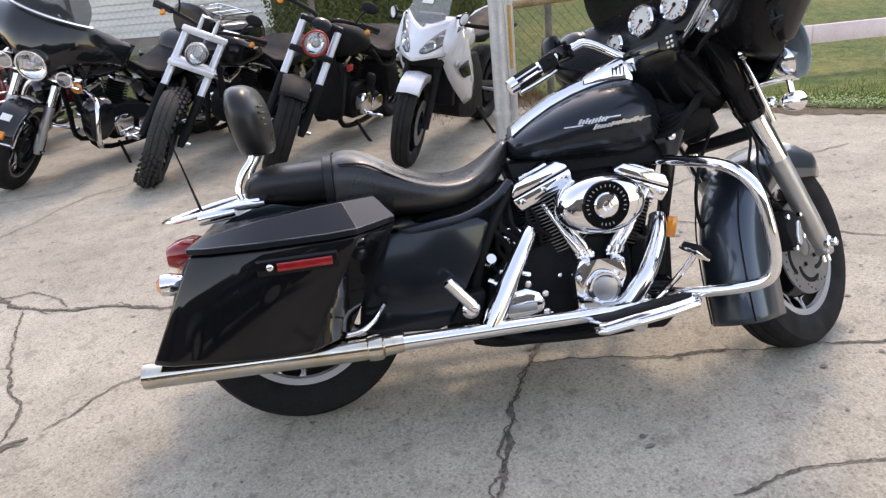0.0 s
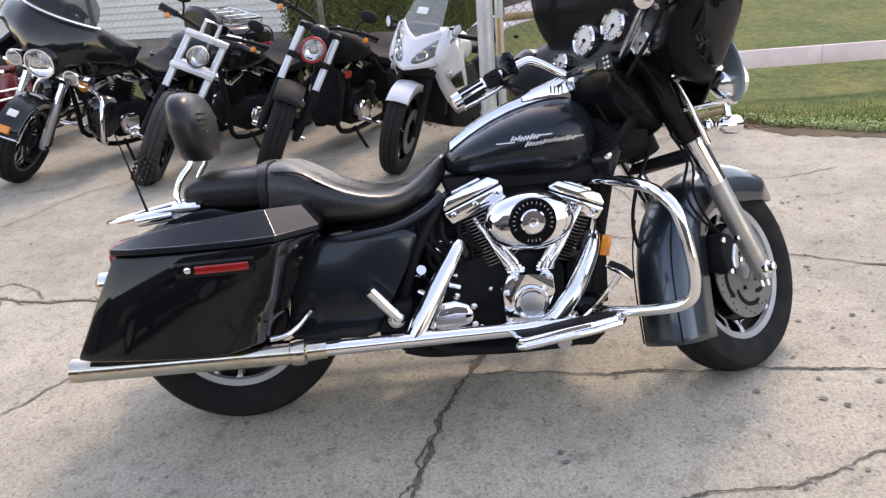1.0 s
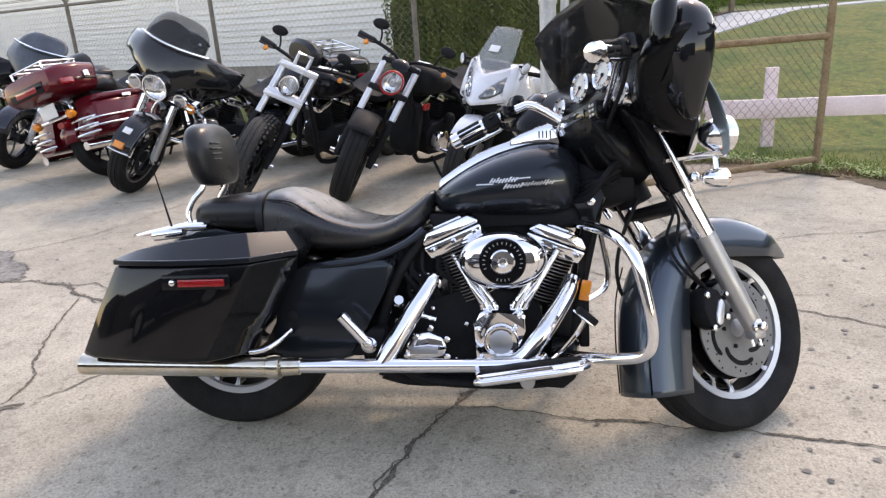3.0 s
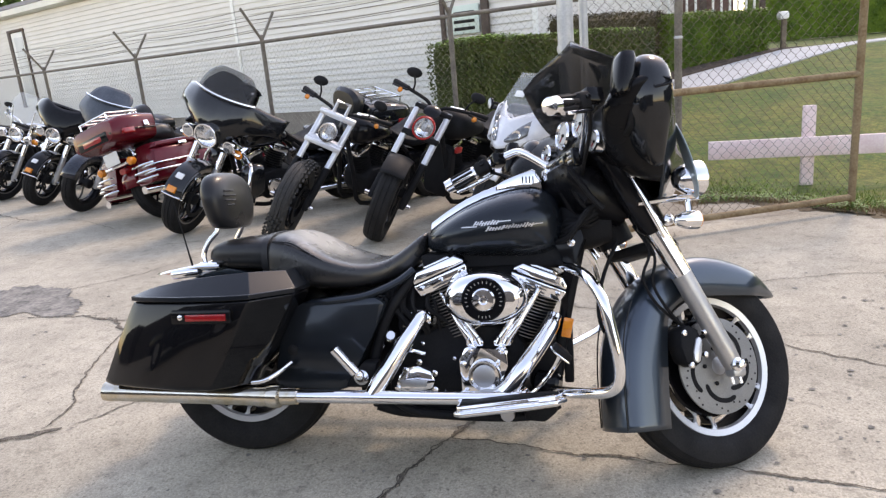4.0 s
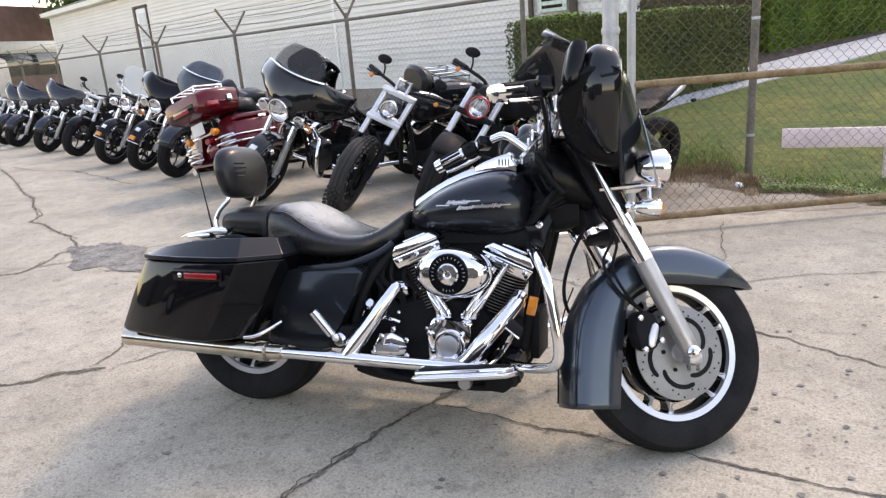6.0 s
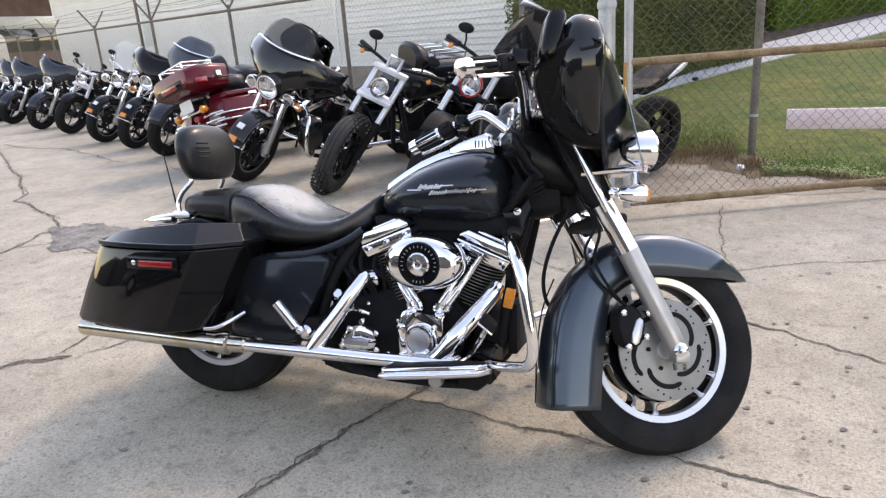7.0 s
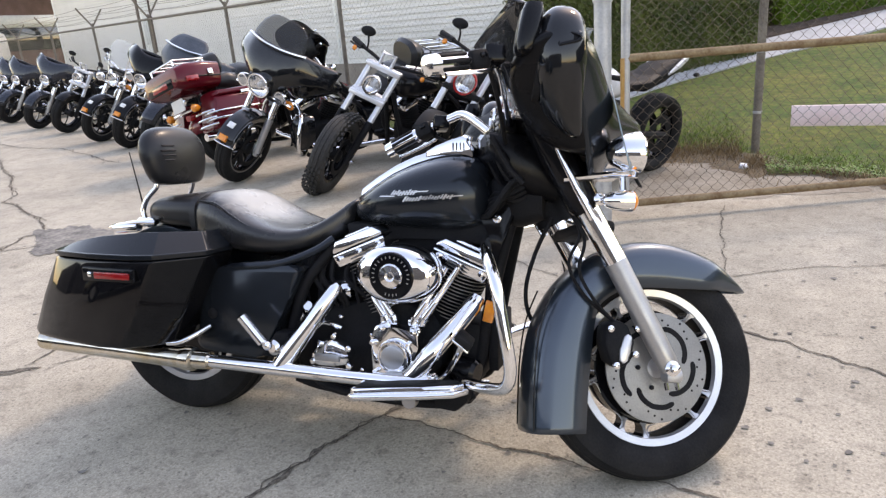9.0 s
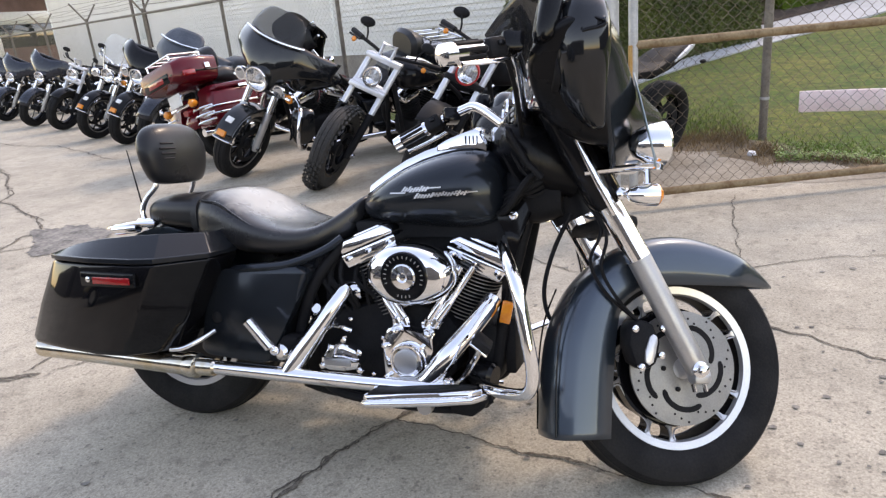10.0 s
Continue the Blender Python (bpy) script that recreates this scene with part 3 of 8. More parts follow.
def post_bm(p, h, r=0.03):
    return lathe([(r, 0), (r, h), (r * 1.15, h), (r * 1.15, h + 0.02), (r * 0.6, h + 0.045), (0.002, h + 0.05)], 12, Matrix.Translation(p))


FENCE0 = Vector((0.03, 5.22, 0))
fence = thing("wire_fence", "rusty chain-link fence with barbed wire arms", "fence", kind="structure")
posts = [FENCE0 + ROW * 2.9 * k for k in range(12)]
for k, p in enumerate(posts):
    z = lawn_z(p.x, p.y) - 0.02
    part("post", post_bm((p.x, p.y, z), 1.78 - z, 0.027), POSTGREY, fence)
    for s, ln in ((1, 0.36), (-1, 0.32)):
        tip = Vector((p.x, p.y, 1.78)) + OUT * s * ln * 0.75 + Vector((0, 0, ln))
        arm = tube([(p.x, p.y, 1.76), tip], 0.017, 6)
        part("arm", arm, POSTGREY, fence)
    if k:
        a, b = posts[k - 1], p
        part("top_rail", tube([(a.x, a.y, 1.74), (b.x, b.y, 1.74)], 0.021, 8), POSTGREY, fence)
        if k < 9:
            tagged(part("chain_link", chain_link(a, b, 0.02 + max(0, lawn_z(a.x, a.y)), 1.72), WIRE, fence), kind="stuff")
        for s in (1, -1):
            for f in (0.33, 0.66, 1.0):
                o = OUT * s * 0.26 * f + Vector((0, 0, 1.78 + 0.33 * f))
                sag = [a.lerp(b, q / 8) + o - Vector((0, 0, 0.03 * math.sin(math.pi * q / 8))) for q in range(9)]
                part("barbed_wire", tube(sag, 0.0035, 4), POSTGREY, fence)
corner = Vector((2.18, 4.66, 0))
cz = lawn_z(corner.x, corner.y) - 0.03
part("post", post_bm((corner.x, corner.y, cz), 1.9, 0.034), POSTGREY, fence)
for z in (0.35, 0.85, 1.35):
    part("post_band", lathe([(0.036, -0.012), (0.039, 0), (0.036, 0.012)], 12, Matrix.Translation((corner.x, corner.y, cz + z)), None, True), GALV, fence)
a = posts[0]
part("top_rail", tube([(a.x, a.y, 1.74), (corner.x, corner.y, 1.76)], 0.021, 8), POSTGREY, fence)
tagged(part("chain_link", chain_link(a, corner, 0.05, 1.73, 0.036, 0.0016), GATEWIRE, fence), kind="stuff")

gpost = solo("gate_post", lathe([(0.048, 0), (0.048, 2.6), (0.002, 2.63)], 16, Matrix.Translation((1.19, 2.3, 0))), GALV, "tall galvanised steel gate post set in the concrete", "post")
for z in (0.35, 1.3, 1.85):
    part("hinge_band", lathe([(0.053, -0.02), (0.056, 0), (0.053, 0.02)], 16, Matrix.Translation((1.19, 2.3, z)), None, True), GALV, gpost)
GA, GB = Vector((1.30, 2.45, 0)), Vector((3.17, 3.23, 0))
gate = thing("chain_link_gate", "rusty pipe gate filled with chain-link wire, standing shut", "gate")
part("stile", tube([(GA.x, GA.y, 0.07), (GA.x, GA.y, 2.25)], 0.026, 12), GALV, gate, "galvanised hinge stile")
part("stile", tube([(GA.x - 0.012, GA.y - 0.05, 0.6), (GA.x - 0.012, GA.y - 0.05, 0.97)], 0.012, 8), OCHRE, gate, "bare ochre strip of the hinge stile")
part("stile", tube([(GB.x, GB.y, 0.07), (GB.x, GB.y, 1.85)], 0.026, 12), RUST, gate)
for z in (0.1, 0.965, 1.83):
    part("rail", tube([(GA.x, GA.y, z), (GB.x, GB.y, z)], 0.024, 12), RUST, gate)
tagged(part("chain_link", chain_link(GA, GB, 0.12, 1.82, 0.036, 0.0016), GATEWIRE, gate), kind="stuff")

barrier = thing("low_board_barrier", "low faded pink board rail on short posts in the grass", "barrier")
bd = Vector((1, -0.1, 0)).normalized()
b0 = Vector((2.42, 4.5, 0))
for s in (0.83, 3.0, 5.2):
    p = b0 + bd * s
    part("post", box((p.x, p.y + 0.05, 0.31), (0.1, 0.06, 0.7), 0.006), PINK, barrier)
for k in range(3):
    p, q = b0 + bd * (2.17 * k), b0 + bd * (2.17 * k + 2.165)
    c = (p + q) / 2
    part("board", box((0, 0, 0), (2.165, 0.035, 0.165), 0.005, Matrix.Translation((c.x, c.y, 0.31)) @ Euler((0, 0, math.atan2(bd.y, bd.x))).to_matrix().to_4x4()), PINK, barrier)
bm = bmesh.new()
bmesh.ops.create_icosphere(bm, subdivisions=2, radius=0.05)
for v in bm.verts:
    v.co *= 0.6 + 0.8 * abs(noise.noise(v.co * 40))
    v.co.z *= 0.6
bmesh.ops.translate(bm, vec=(2.05, 3.9, 0.02), verts=bm.verts)
solo("litter", bm, PLASTICBAG, "crumpled white scrap of litter on the earth", "litter")

# walkway up the lawn
bm = bmesh.new()
rows = []
for k in range(30):
    c = Vector((0.4, 7.0, 0)).lerp(Vector((11.0, 17.6, 0)), k / 29)
    s = Vector((-0.707, 0.707, 0)) * 0.45
    rows.append([(p.x, p.y, lawn_z(p.x, p.y) + z) for p, z in ((c - s, -0.08), (c - s, -0.008), (c + s, -0.008), (c + s, -0.08))])
skin(rows, bm, False, False, False)
solo("walkway", bm, WALKWAY, "pale concrete walkway rising along the hedge", "path", kind="structure")
rows = []
for k in range(22):
    c = Vector((1.9, 8.5, 0)).lerp(Vector((6.0, 12.6, 0)), k / 21)
    s = Vector((-0.707, 0.707, 0))
    w = 0.9 + 0.15 * noise.noise(c * 2)
    rows.append([(p.x, p.y, lawn_z(p.x, p.y) + z) for p, z in ((c + s * 0.43, -0.05), (c + s * 0.46, 0.012), (c + s * w, 0.016), (c + s * (w + 0.4), 0.0))])
solo("planting_bed", skin(rows, None, False, False, False), MULCH, "dark mulched bed under the hedge", "earth", kind="structure")


# ---- hedges and trees ----
def leaf_cloud(bm, pts, size, rnd):
    for p, nrm in pts:
        a = Vector((rnd.uniform(-1, 1), rnd.uniform(-1, 1), rnd.uniform(-1, 1)))
        t = (a - nrm * a.dot(nrm) * 0.6).normalized()
        b = nrm.cross(t).normalized() + nrm * rnd.uniform(-0.6, 0.6)
        s = size * rnd.uniform(0.6, 1.4)
        bm.faces.new([bm.verts.new(p + q) for q in (-t * s, b * s * 0.5, t * s, -b * s * 0.5)])


def hedge(a, b, depth, z0, z1, label, count, seed, size=0.022, leaf=LEAF):
    """A clipped box hedge between two ground points: a dark core under many small leaves."""
    rnd = random.Random(seed)
    a, b = Vector((*a, 0)), Vector((*b, 0))
    d = (b - a)
    L = d.length
    d.normalize()
    s = Vector((-d.y, d.x, 0))
    ob = thing("hedge", label, "hedge")
    rows = []
    for i in range(25):
        p = a + d * (0.06 + (L - 0.12) * i / 24)
        za = z0 + lawn_z(p.x, p.y)
        zb = z1
        w = 0.03 * noise.noise(p * 2.0)
        rows.append([tuple(p + s * (0.06 + w)) [:2] + (za,), tuple(p + s * (0.05 + w))[:2] + (zb - 0.1,), tuple(p + s * 0.12)[:2] + (zb - 0.04 + w,), tuple(p + s * (depth - 0.12))[:2] + (zb - 0.04 + w,), tuple(p + s * (depth - 0.05))[:2] + (zb - 0.1,), tuple(p + s * (depth - 0.06))[:2] + (za,)])
    part("core", skin(rows), leaf, ob)
    pts, top_pts = [], []
    for _ in range(count):
        u, f = rnd.uniform(0, L), rnd.random()
        p = a + d * u
        w = 0.05 * noise.noise(Vector((p.x * 1.5, p.y * 1.5, 3))) + rnd.uniform(-0.035, 0.035)
        za = z0 + lawn_z(p.x, p.y)
        if f < 0.5:
            pts.append((p + s * (0.02 + w) + Vector((0, 0, rnd.uniform(za, z1))), -s))
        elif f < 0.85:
            (top_pts if leaf is not LEAFBROWN else pts).append((p + s * rnd.uniform(-0.01, depth) + Vector((0, 0, z1 + w - 0.05 * rnd.random() ** 2)), Vector((0, 0, 1))))
        else:
            e = a if rnd.random() < 0.6 else b
            pts.append((e + d * w + s * rnd.uniform(0, depth) + Vector((0, 0, rnd.uniform(za, z1))), -d if e is a else d))
    bm = bmesh.new()
    leaf_cloud(bm, pts, size, rnd)
    tagged(part("leaves", bm, leaf, ob), kind="stuff")
    # lighter green leaves over the clipped top
    if top_pts:
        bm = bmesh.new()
        leaf_cloud(bm, top_pts, size, rnd)
        tagged(part("top_growth", bm, TOPLEAF, ob, "lighter green clipped top"), kind="stuff")


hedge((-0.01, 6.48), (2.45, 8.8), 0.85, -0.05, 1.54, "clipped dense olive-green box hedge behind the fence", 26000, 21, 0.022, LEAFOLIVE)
hedge((0.9, 9.3), (2.9, 11.0), 0.8, 0.0, 1.85, "clipped reddish-brown hedge set back beside the building", 9000, 22, 0.022, LEAFBROWN)
hedge((2.9, 10.73), (4.95, 12.38), 1.0, 0.0, 1.76, "clipped green hedge beside the walkway", 15000, 23)


def tree(p, h, spread, seed, label, leaves=5000, size=0.14):
    rnd = random.Random(seed)
    ob = thing("tree", label, "tree", Matrix.Translation(Vector(p) * UNIT))
    limbs = []
    bm = tube([(0, 0, 0), (0.05 * h * rnd.uniform(-1, 1), 0, 0.35 * h), (0, 0.03 * h, 0.75 * h)], [0.035 * h, 0.025 * h, 0.008 * h], 8)
    for k in range(9):
        a = rnd.uniform(0, 6.3)
        z = h * rnd.uniform(0.3, 0.65)
        tip = Vector((math.cos(a), math.sin(a), 0)) * spread * rnd.uniform(0.45, 0.9) + Vector((0, 0, z + h * rnd.uniform(0.1, 0.3)))
        tube([(0, 0, z), tip * 0.5 + Vector((0, 0, z * 0.5 + 0.04 * h)), tip], [0.014 * h, 0.009 * h, 0.003 * h], 6, bm)
        limbs.append(tip)
    part("trunk", bm, BARK, ob)
    pts = []
    for k in range(leaves):
        c = rnd.choice(limbs) if rnd.random() < 0.8 else Vector((0, 0, h * 0.8))
        d = Vector((rnd.gauss(0, 1), rnd.gauss(0, 1), rnd.gauss(0, 0.8)))
        n = d.normalized()
        pts.append((c + n * spread * 0.42 * rnd.random() ** 0.4, n))
    bm = bmesh.new()
    leaf_cloud(bm, pts, size, rnd)
    tagged(part("crown", bm, TREELEAF, ob), kind="stuff")


# ---- long sided building ----
def build_building():
    ob = thing("sided_building", "long low building with cream lap siding and white eave", "building", kind="structure")
    base = FENCE0 - OUT * 3.7
    s0, s1 = 1.0, 26.0
    back = -OUT * 7.0
    eave = 3.62

    def at(s, z, o=0.0):
        p = base + ROW * s + OUT * o
        return Vector((p.x, p.y, z))
    a, b = at(s0, 0), at(s1, 0)
    for q, z0, z1, material, nm, off in (((s0, s1), -0.1, 0.6, FOUNDATION, "foundation", 0.0), ((s0, s1), 0.6, eave, SIDING, "wall", -0.03)):
        rows = [[at(q[0], z, off), at(q[1], z, off), at(q[1], z, off) + back, at(q[0], z, off) + back] for z in (z0, z1)]
        part(nm, skin(rows), material, ob)
    h = 0.11
    n = int((eave - 0.6) / h)
    for k in range(n):
        z = 0.6 + h * k
        for u, v in ((s0, 8.0), (8.0, 17.2), (18.2, s1)) if 1.1 < z < 3.2 else ((s0, s1),):
            rows = [[at(q, z, 0.022), at(q, z + h, 0.0), at(q, z + h, -0.028), at(q, z, -0.028)] for q in (u, v)]
            part("siding_board", skin(rows), SIDING, ob)
    for s in (s0, 8.0, s1):
        part("corner_trim", box((0, 0, (eave + 0.6) / 2), (0.09, 0.03, eave - 0.6), 0.004, Matrix.Translation(at(s, 0, 0.015)) @ Euler((0, 0, math.atan2(ROW.y, ROW.x))).to_matrix().to_4x4()), TRIMWHITE, ob)
    rows = [[at(q, eave + 0.01, 0.25), at(q, eave + 0.15, 0.28), at(q, eave + 0.16, 0.24), at(q, eave + 0.02, -0.02), at(q, eave - 0.02, -0.02)] for q in (s0 - 0.3, s1 + 0.3)]
    part("eave", skin(rows), TRIMWHITE, ob)
    rows = [[at(q, eave + 0.165, 0.27), at(q, eave + 1.3, -3.5), at(q, eave + 0.165, -7.3)] for q in (s0 - 0.3, s1 + 0.3)]
    part("roof", skin(rows), ROOFING, ob)
    m = Matrix.Translation(at(17.7, 0, 0.0)) @ Euler((0, 0, math.atan2(ROW.y, ROW.x))).to_matrix().to_4x4()
    door = part("door", box((0, 0, 2.16), (0.84, 0.05, 2.05), 0.006, m), TRIMWHITE, ob, "white door in a dark frame")
    for x, w in ((-0.46, 0.08), (0.42, 0.18)):
        part("door_frame", box((x, 0, 2.16), (w, 0.1, 2.12), 0.004, m), DARKDOOR, door)
    part("door_frame", box((0, 0, 3.24), (1.02, 0.1, 0.07), 0.004, m), DARKDOOR, door)
    part("door_panel", box((-0.08, 0.03, 2.2), (0.5, 0.02, 1.7), 0.006, m), RVWHITE, door)
    m = Matrix.Translation(at(20.6, 0, 0.0)) @ Euler((0, 0, math.atan2(ROW.y, ROW.x))).to_matrix().to_4x4()
    box_lamp = part("wall_box", box((0, -0.06, 2.66), (0.44, 0.1, 0.52), 0.02, m), TRIMWHITE, ob, "white box fixed to the siding")
    part("wall_box_frame", box((0, -0.115, 2.66), (0.48, 0.02, 0.56), 0.006, m), GALV, box_lamp)
    part("wall_box_face", box((0, -0.128, 2.66), (0.38, 0.01, 0.46), 0.004, m), TRIMWHITE, box_lamp)
    return at


AT = build_building()
# Unseen walls, added so that chrome and bags mirror something dark.
bm = bmesh.new()
for x0, x1, y, h in ((-40.0, -16.0, -6.5, 3.0), (-16.0, -5.0, -8.0, 2.8), (-5.0, 6.0, -9.0, 3.3)):
    box(((x0 + x1) / 2, y - 1.0, h / 2), (x1 - x0 - 0.05, 2.0, h), 0.03, None, bm)
# Added far to the right to dim the low sky mirrored in the fender.
box((26.0, 7.0, 3.2), (2.0, 34.0, 6.4), 0.03, None, bm)
solo("wall_behind", bm, DARKWALL, "unseen plain dark grey walls, added to darken reflections", "wall", kind="structure")


# ---- the touring motorcycle in front ----
LEAN_BIKE = 10.0
bike = thing("touring_motorcycle", "black touring motorcycle with chrome engine, parked leaning on its stand", "motorcycle",
             Matrix.Translation((0, -0.03 * UNIT, 0)) @ Euler((radians(-LEAN_BIKE), 0, 0)).to_matrix().to_4x4())
RAKE = Vector((-math.sin(radians(26)), 0, math.cos(radians(26))))
HUB = Vector((1.59, 0, 0.288))
STEER = Matrix.Translation(HUB) @ Matrix.Rotation(radians(30), 4, RAKE) @ Matrix.Translation(-HUB)
FORK_STEER = Matrix.Translation(HUB + Vector((-0.006, 0, 0))) @ Matrix.Rotation(radians(34.5), 4, RAKE) @ Matrix.Translation(-HUB)


def bp(name, bm, material, label="", parent=None, front=False, sharp=38.0):
    if front:
        bm.transform(FORK_STEER if front == "fork" else STEER)
    return part(name, bm, material, parent or bike, label, sharp)


def bars_ring(c, r0, r1, a0, a1, n, h, m):
    """Small radial bars standing for the lettering round a dial or cover."""
    bm = bmesh.new()
    for k in range(n):
        a = radians(a0 + (a1 - a0) * k / (n - 1))
        box(((r0 + r1) / 2, 0, h), (r1 - r0, 0.0024, 0.001), 0, m @ Matrix.Rotation(a, 4, "Z"), bm)
    return bm


def cast_wheel(c, R, w, rim, front, disc):
    """A cast wheel: barrel, solid centre and five pairs of short flared spokes with open slots between them."""
    ax = wheel_axis(c)
    hh = w * 0.36
    f = rim / 0.209
    wheel = bp("front_wheel" if front else "rear_wheel", lathe([(rim, -hh + 0.006), (rim + 0.004, -hh), (rim - 0.012, -hh), (rim - 0.018, -0.02), (rim - 0.018, 0.02), (rim - 0.012, hh), (rim + 0.004, hh), (rim, hh - 0.006)], 64, ax, None, True), SATIN, "black cast wheel with machined edges", None, front)
    bp("tyre", tyre_bm(c, R, w, rim - 0.004, 72), RUBBER, "", wheel, front)
    bp("wheel_web", lathe([(0.05, -0.024), (0.12 * f, -0.02), (0.156 * f, -0.016), (0.157 * f, 0.02), (0.15 * f, 0.026), (0.05, 0.03)], 56, ax, None, True), GLOSS, "black cast wheel centre", wheel, front)
    for s in (1, -1):
        bp("rim_lip", lathe([(rim - 0.020, s * (hh - 0.012)), (rim - 0.016, s * (hh + 0.001)), (rim + 0.003, s * (hh + 0.004)), (rim + 0.005, s * (hh - 0.004))], 64, ax, None, True), RIMWHITE, "bright machined rim edge", wheel, front)
    bp("hub", lathe([(0.03, -0.075), (0.045, -0.07), (0.05, -0.02), (0.05, 0.02), (0.045, 0.07), (0.03, 0.075)], 24, ax), ALLOY, "", wheel, front)
    shape = ((0.152, 0.013, 0.021), (0.159, 0.0075, 0.026), (0.166, 0.0042, 0.031), (0.175, 0.0036, 0.036), (0.183, 0.0046, 0.040), (0.189, 0.0085, 0.043), (0.193, 0.015, 0.044))
    for k in range(5):
        for b in (-10.5, 10.5):
            sg = 1 if b > 0 else -1
            turn = ax @ Matrix.Rotation(radians(72 * k + 37 + b), 4, "Z")
            spoke = bp("spoke", skin([[turn @ Vector((r * f, y, h)) for y, h in ((-q, -0.016), (q, -0.016), (q, top - 0.004), (-q, top - 0.004))] for r, q, top in shape]), GLOSS, "", wheel, front)
            bp("spoke_edge", skin([[turn @ Vector((r * f, y, h)) for y, h in ((-q, top - 0.004), (q, top - 0.004), (q * 0.8, top), (-q * 0.8, top))] for r, q, top in shape]), RIMWHITE, "machined spoke face", spoke, front)
            arc = [ax @ Vector((r * f * math.cos(radians(72 * k + 37 + b + sg * e)), r * f * math.sin(radians(72 * k + 37 + b + sg * e)), h)) for r, e, h in ((0.188, 3.0, 0.041), (0.174, 2.2, 0.036), (0.163, 4.0, 0.03), (0.1585, 8.5, 0.027), (0.158, 15.0, 0.026))]
            bp("slot_edge", tube(spl(arc, 4), [0.0022] * 12 + [0.0017, 0.0013, 0.001, 0.0007, 0.0005], 6), RIMWHITE, "", wheel, front)
    if disc:
        for s in (1, -1):
            d0 = bp("brake_disc", lathe([(0.028, s * 0.070), (0.147, s * 0.070), (0.147, s * 0.0755), (0.12, s * 0.0757), (0.028, s * 0.0765)], 60, ax, None, True), STEEL, "drilled steel brake disc", wheel, front)
            if s > 0:
                for k in range(5):
                    a = radians(72 * k + 8)
                    pts = [ax @ Vector((r * math.cos(a - radians(e)), r * math.sin(a - radians(e)), 0.0758)) for r, e in ((0.106, 0), (0.1075, 16), (0.103, 36), (0.092, 56), (0.078, 73))]
                    line = spl(pts, 5)
                    rows = []
                    for q, p in enumerate(line):
                        d = (line[min(q + 1, len(line) - 1)] - line[max(q - 1, 0)]).normalized()
                        up = (ax.to_3x3() @ Vector((0, 0, 1))).normalized()
                        side = d.cross(up) * 0.0072 * min(1.0, 0.45 + 0.3 * q, 0.45 + 0.3 * (len(line) - 1 - q))
                        rows.append([p - side, p + side, p + side + up * 0.0012, p - side + up * 0.0012])
                    bp("disc_slot", skin(rows), SATIN, "", d0, front)
                    a = radians(72 * k + 35)
                    bp("disc_bolt", lathe([(0.0066, 0.076), (0.0066, 0.080), (0.003, 0.0815)], 10, ax @ Matrix.Translation((0.056 * math.cos(a), 0.056 * math.sin(a), 0))), SATIN, "", d0, front)
                bm = bmesh.new()
                for k in range(10):
                    for q, r in enumerate((0.119, 0.128, 0.138)):
                        a = radians(36 * k + 9 * q + (4 if k % 2 else 0))
                        lathe([(0.0032, 0.0753), (0.0032, 0.0764)], 8, ax @ Matrix.Translation((r * math.cos(a), r * math.sin(a), 0)), bm)
                tagged(bp("disc_holes", bm, SATIN, "", d0, front), kind="stuff")
    return wheel


cast_wheel((0.05, 0, 0.312), 0.318, 0.15, 0.205, False, False)
cast_wheel((1.585, 0, 0.281), 0.311, 0.13, 0.209, "fork", True)

# front fender with deep side skirts
crown = [(1.9, 0.49), (1.812, 0.56), (1.71, 0.609), (1.60, 0.629), (1.49, 0.615), (1.39, 0.563), (1.31, 0.486), (1.255, 0.38), (1.232, 0.25), (1.224, 0.113)]
lip = [(1.89, 0.487), (1.785, 0.49), (1.66, 0.494), (1.555, 0.496), (1.49, 0.49), (1.425, 0.452), (1.405, 0.40), (1.392, 0.31), (1.382, 0.22), (1.374, 0.113)]
cs, ls = spl([(x, 0, z) for x, z in crown], 5), spl([(x, 0, z) for x, z in lip], 5)
rows = []
for i, (c, l) in enumerate(zip(cs, ls)):
    w = 0.088 * min(1.0, 0.25 + i / 9)
    half = [(0.0, 1.0), (0.4, 0.985), (0.72, 0.93), (0.92, 0.8), (1.0, 0.6), (1.0, 0.3), (0.985, 0.0)]
    row = [(l + (c - l) * f) + Vector((0, -w * y, 0)) for y, f in reversed(half)] + [(l + (c - l) * f) + Vector((0, w * y, 0)) for y, f in half[1:]]
    rows.append(row)
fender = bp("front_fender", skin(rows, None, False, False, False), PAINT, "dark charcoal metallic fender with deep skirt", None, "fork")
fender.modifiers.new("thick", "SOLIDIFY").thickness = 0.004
for s in (-1, 1):
    bp("fender_trim", tube([Vector((p.x, s * 0.07, p.z)) for p in spl([(1.30, 0, 0.492), (1.262, 0, 0.40), (1.243, 0, 0.28), (1.236, 0, 0.12)], 5)], 0.0025, 6), GLOSS, "", fender, "fork")

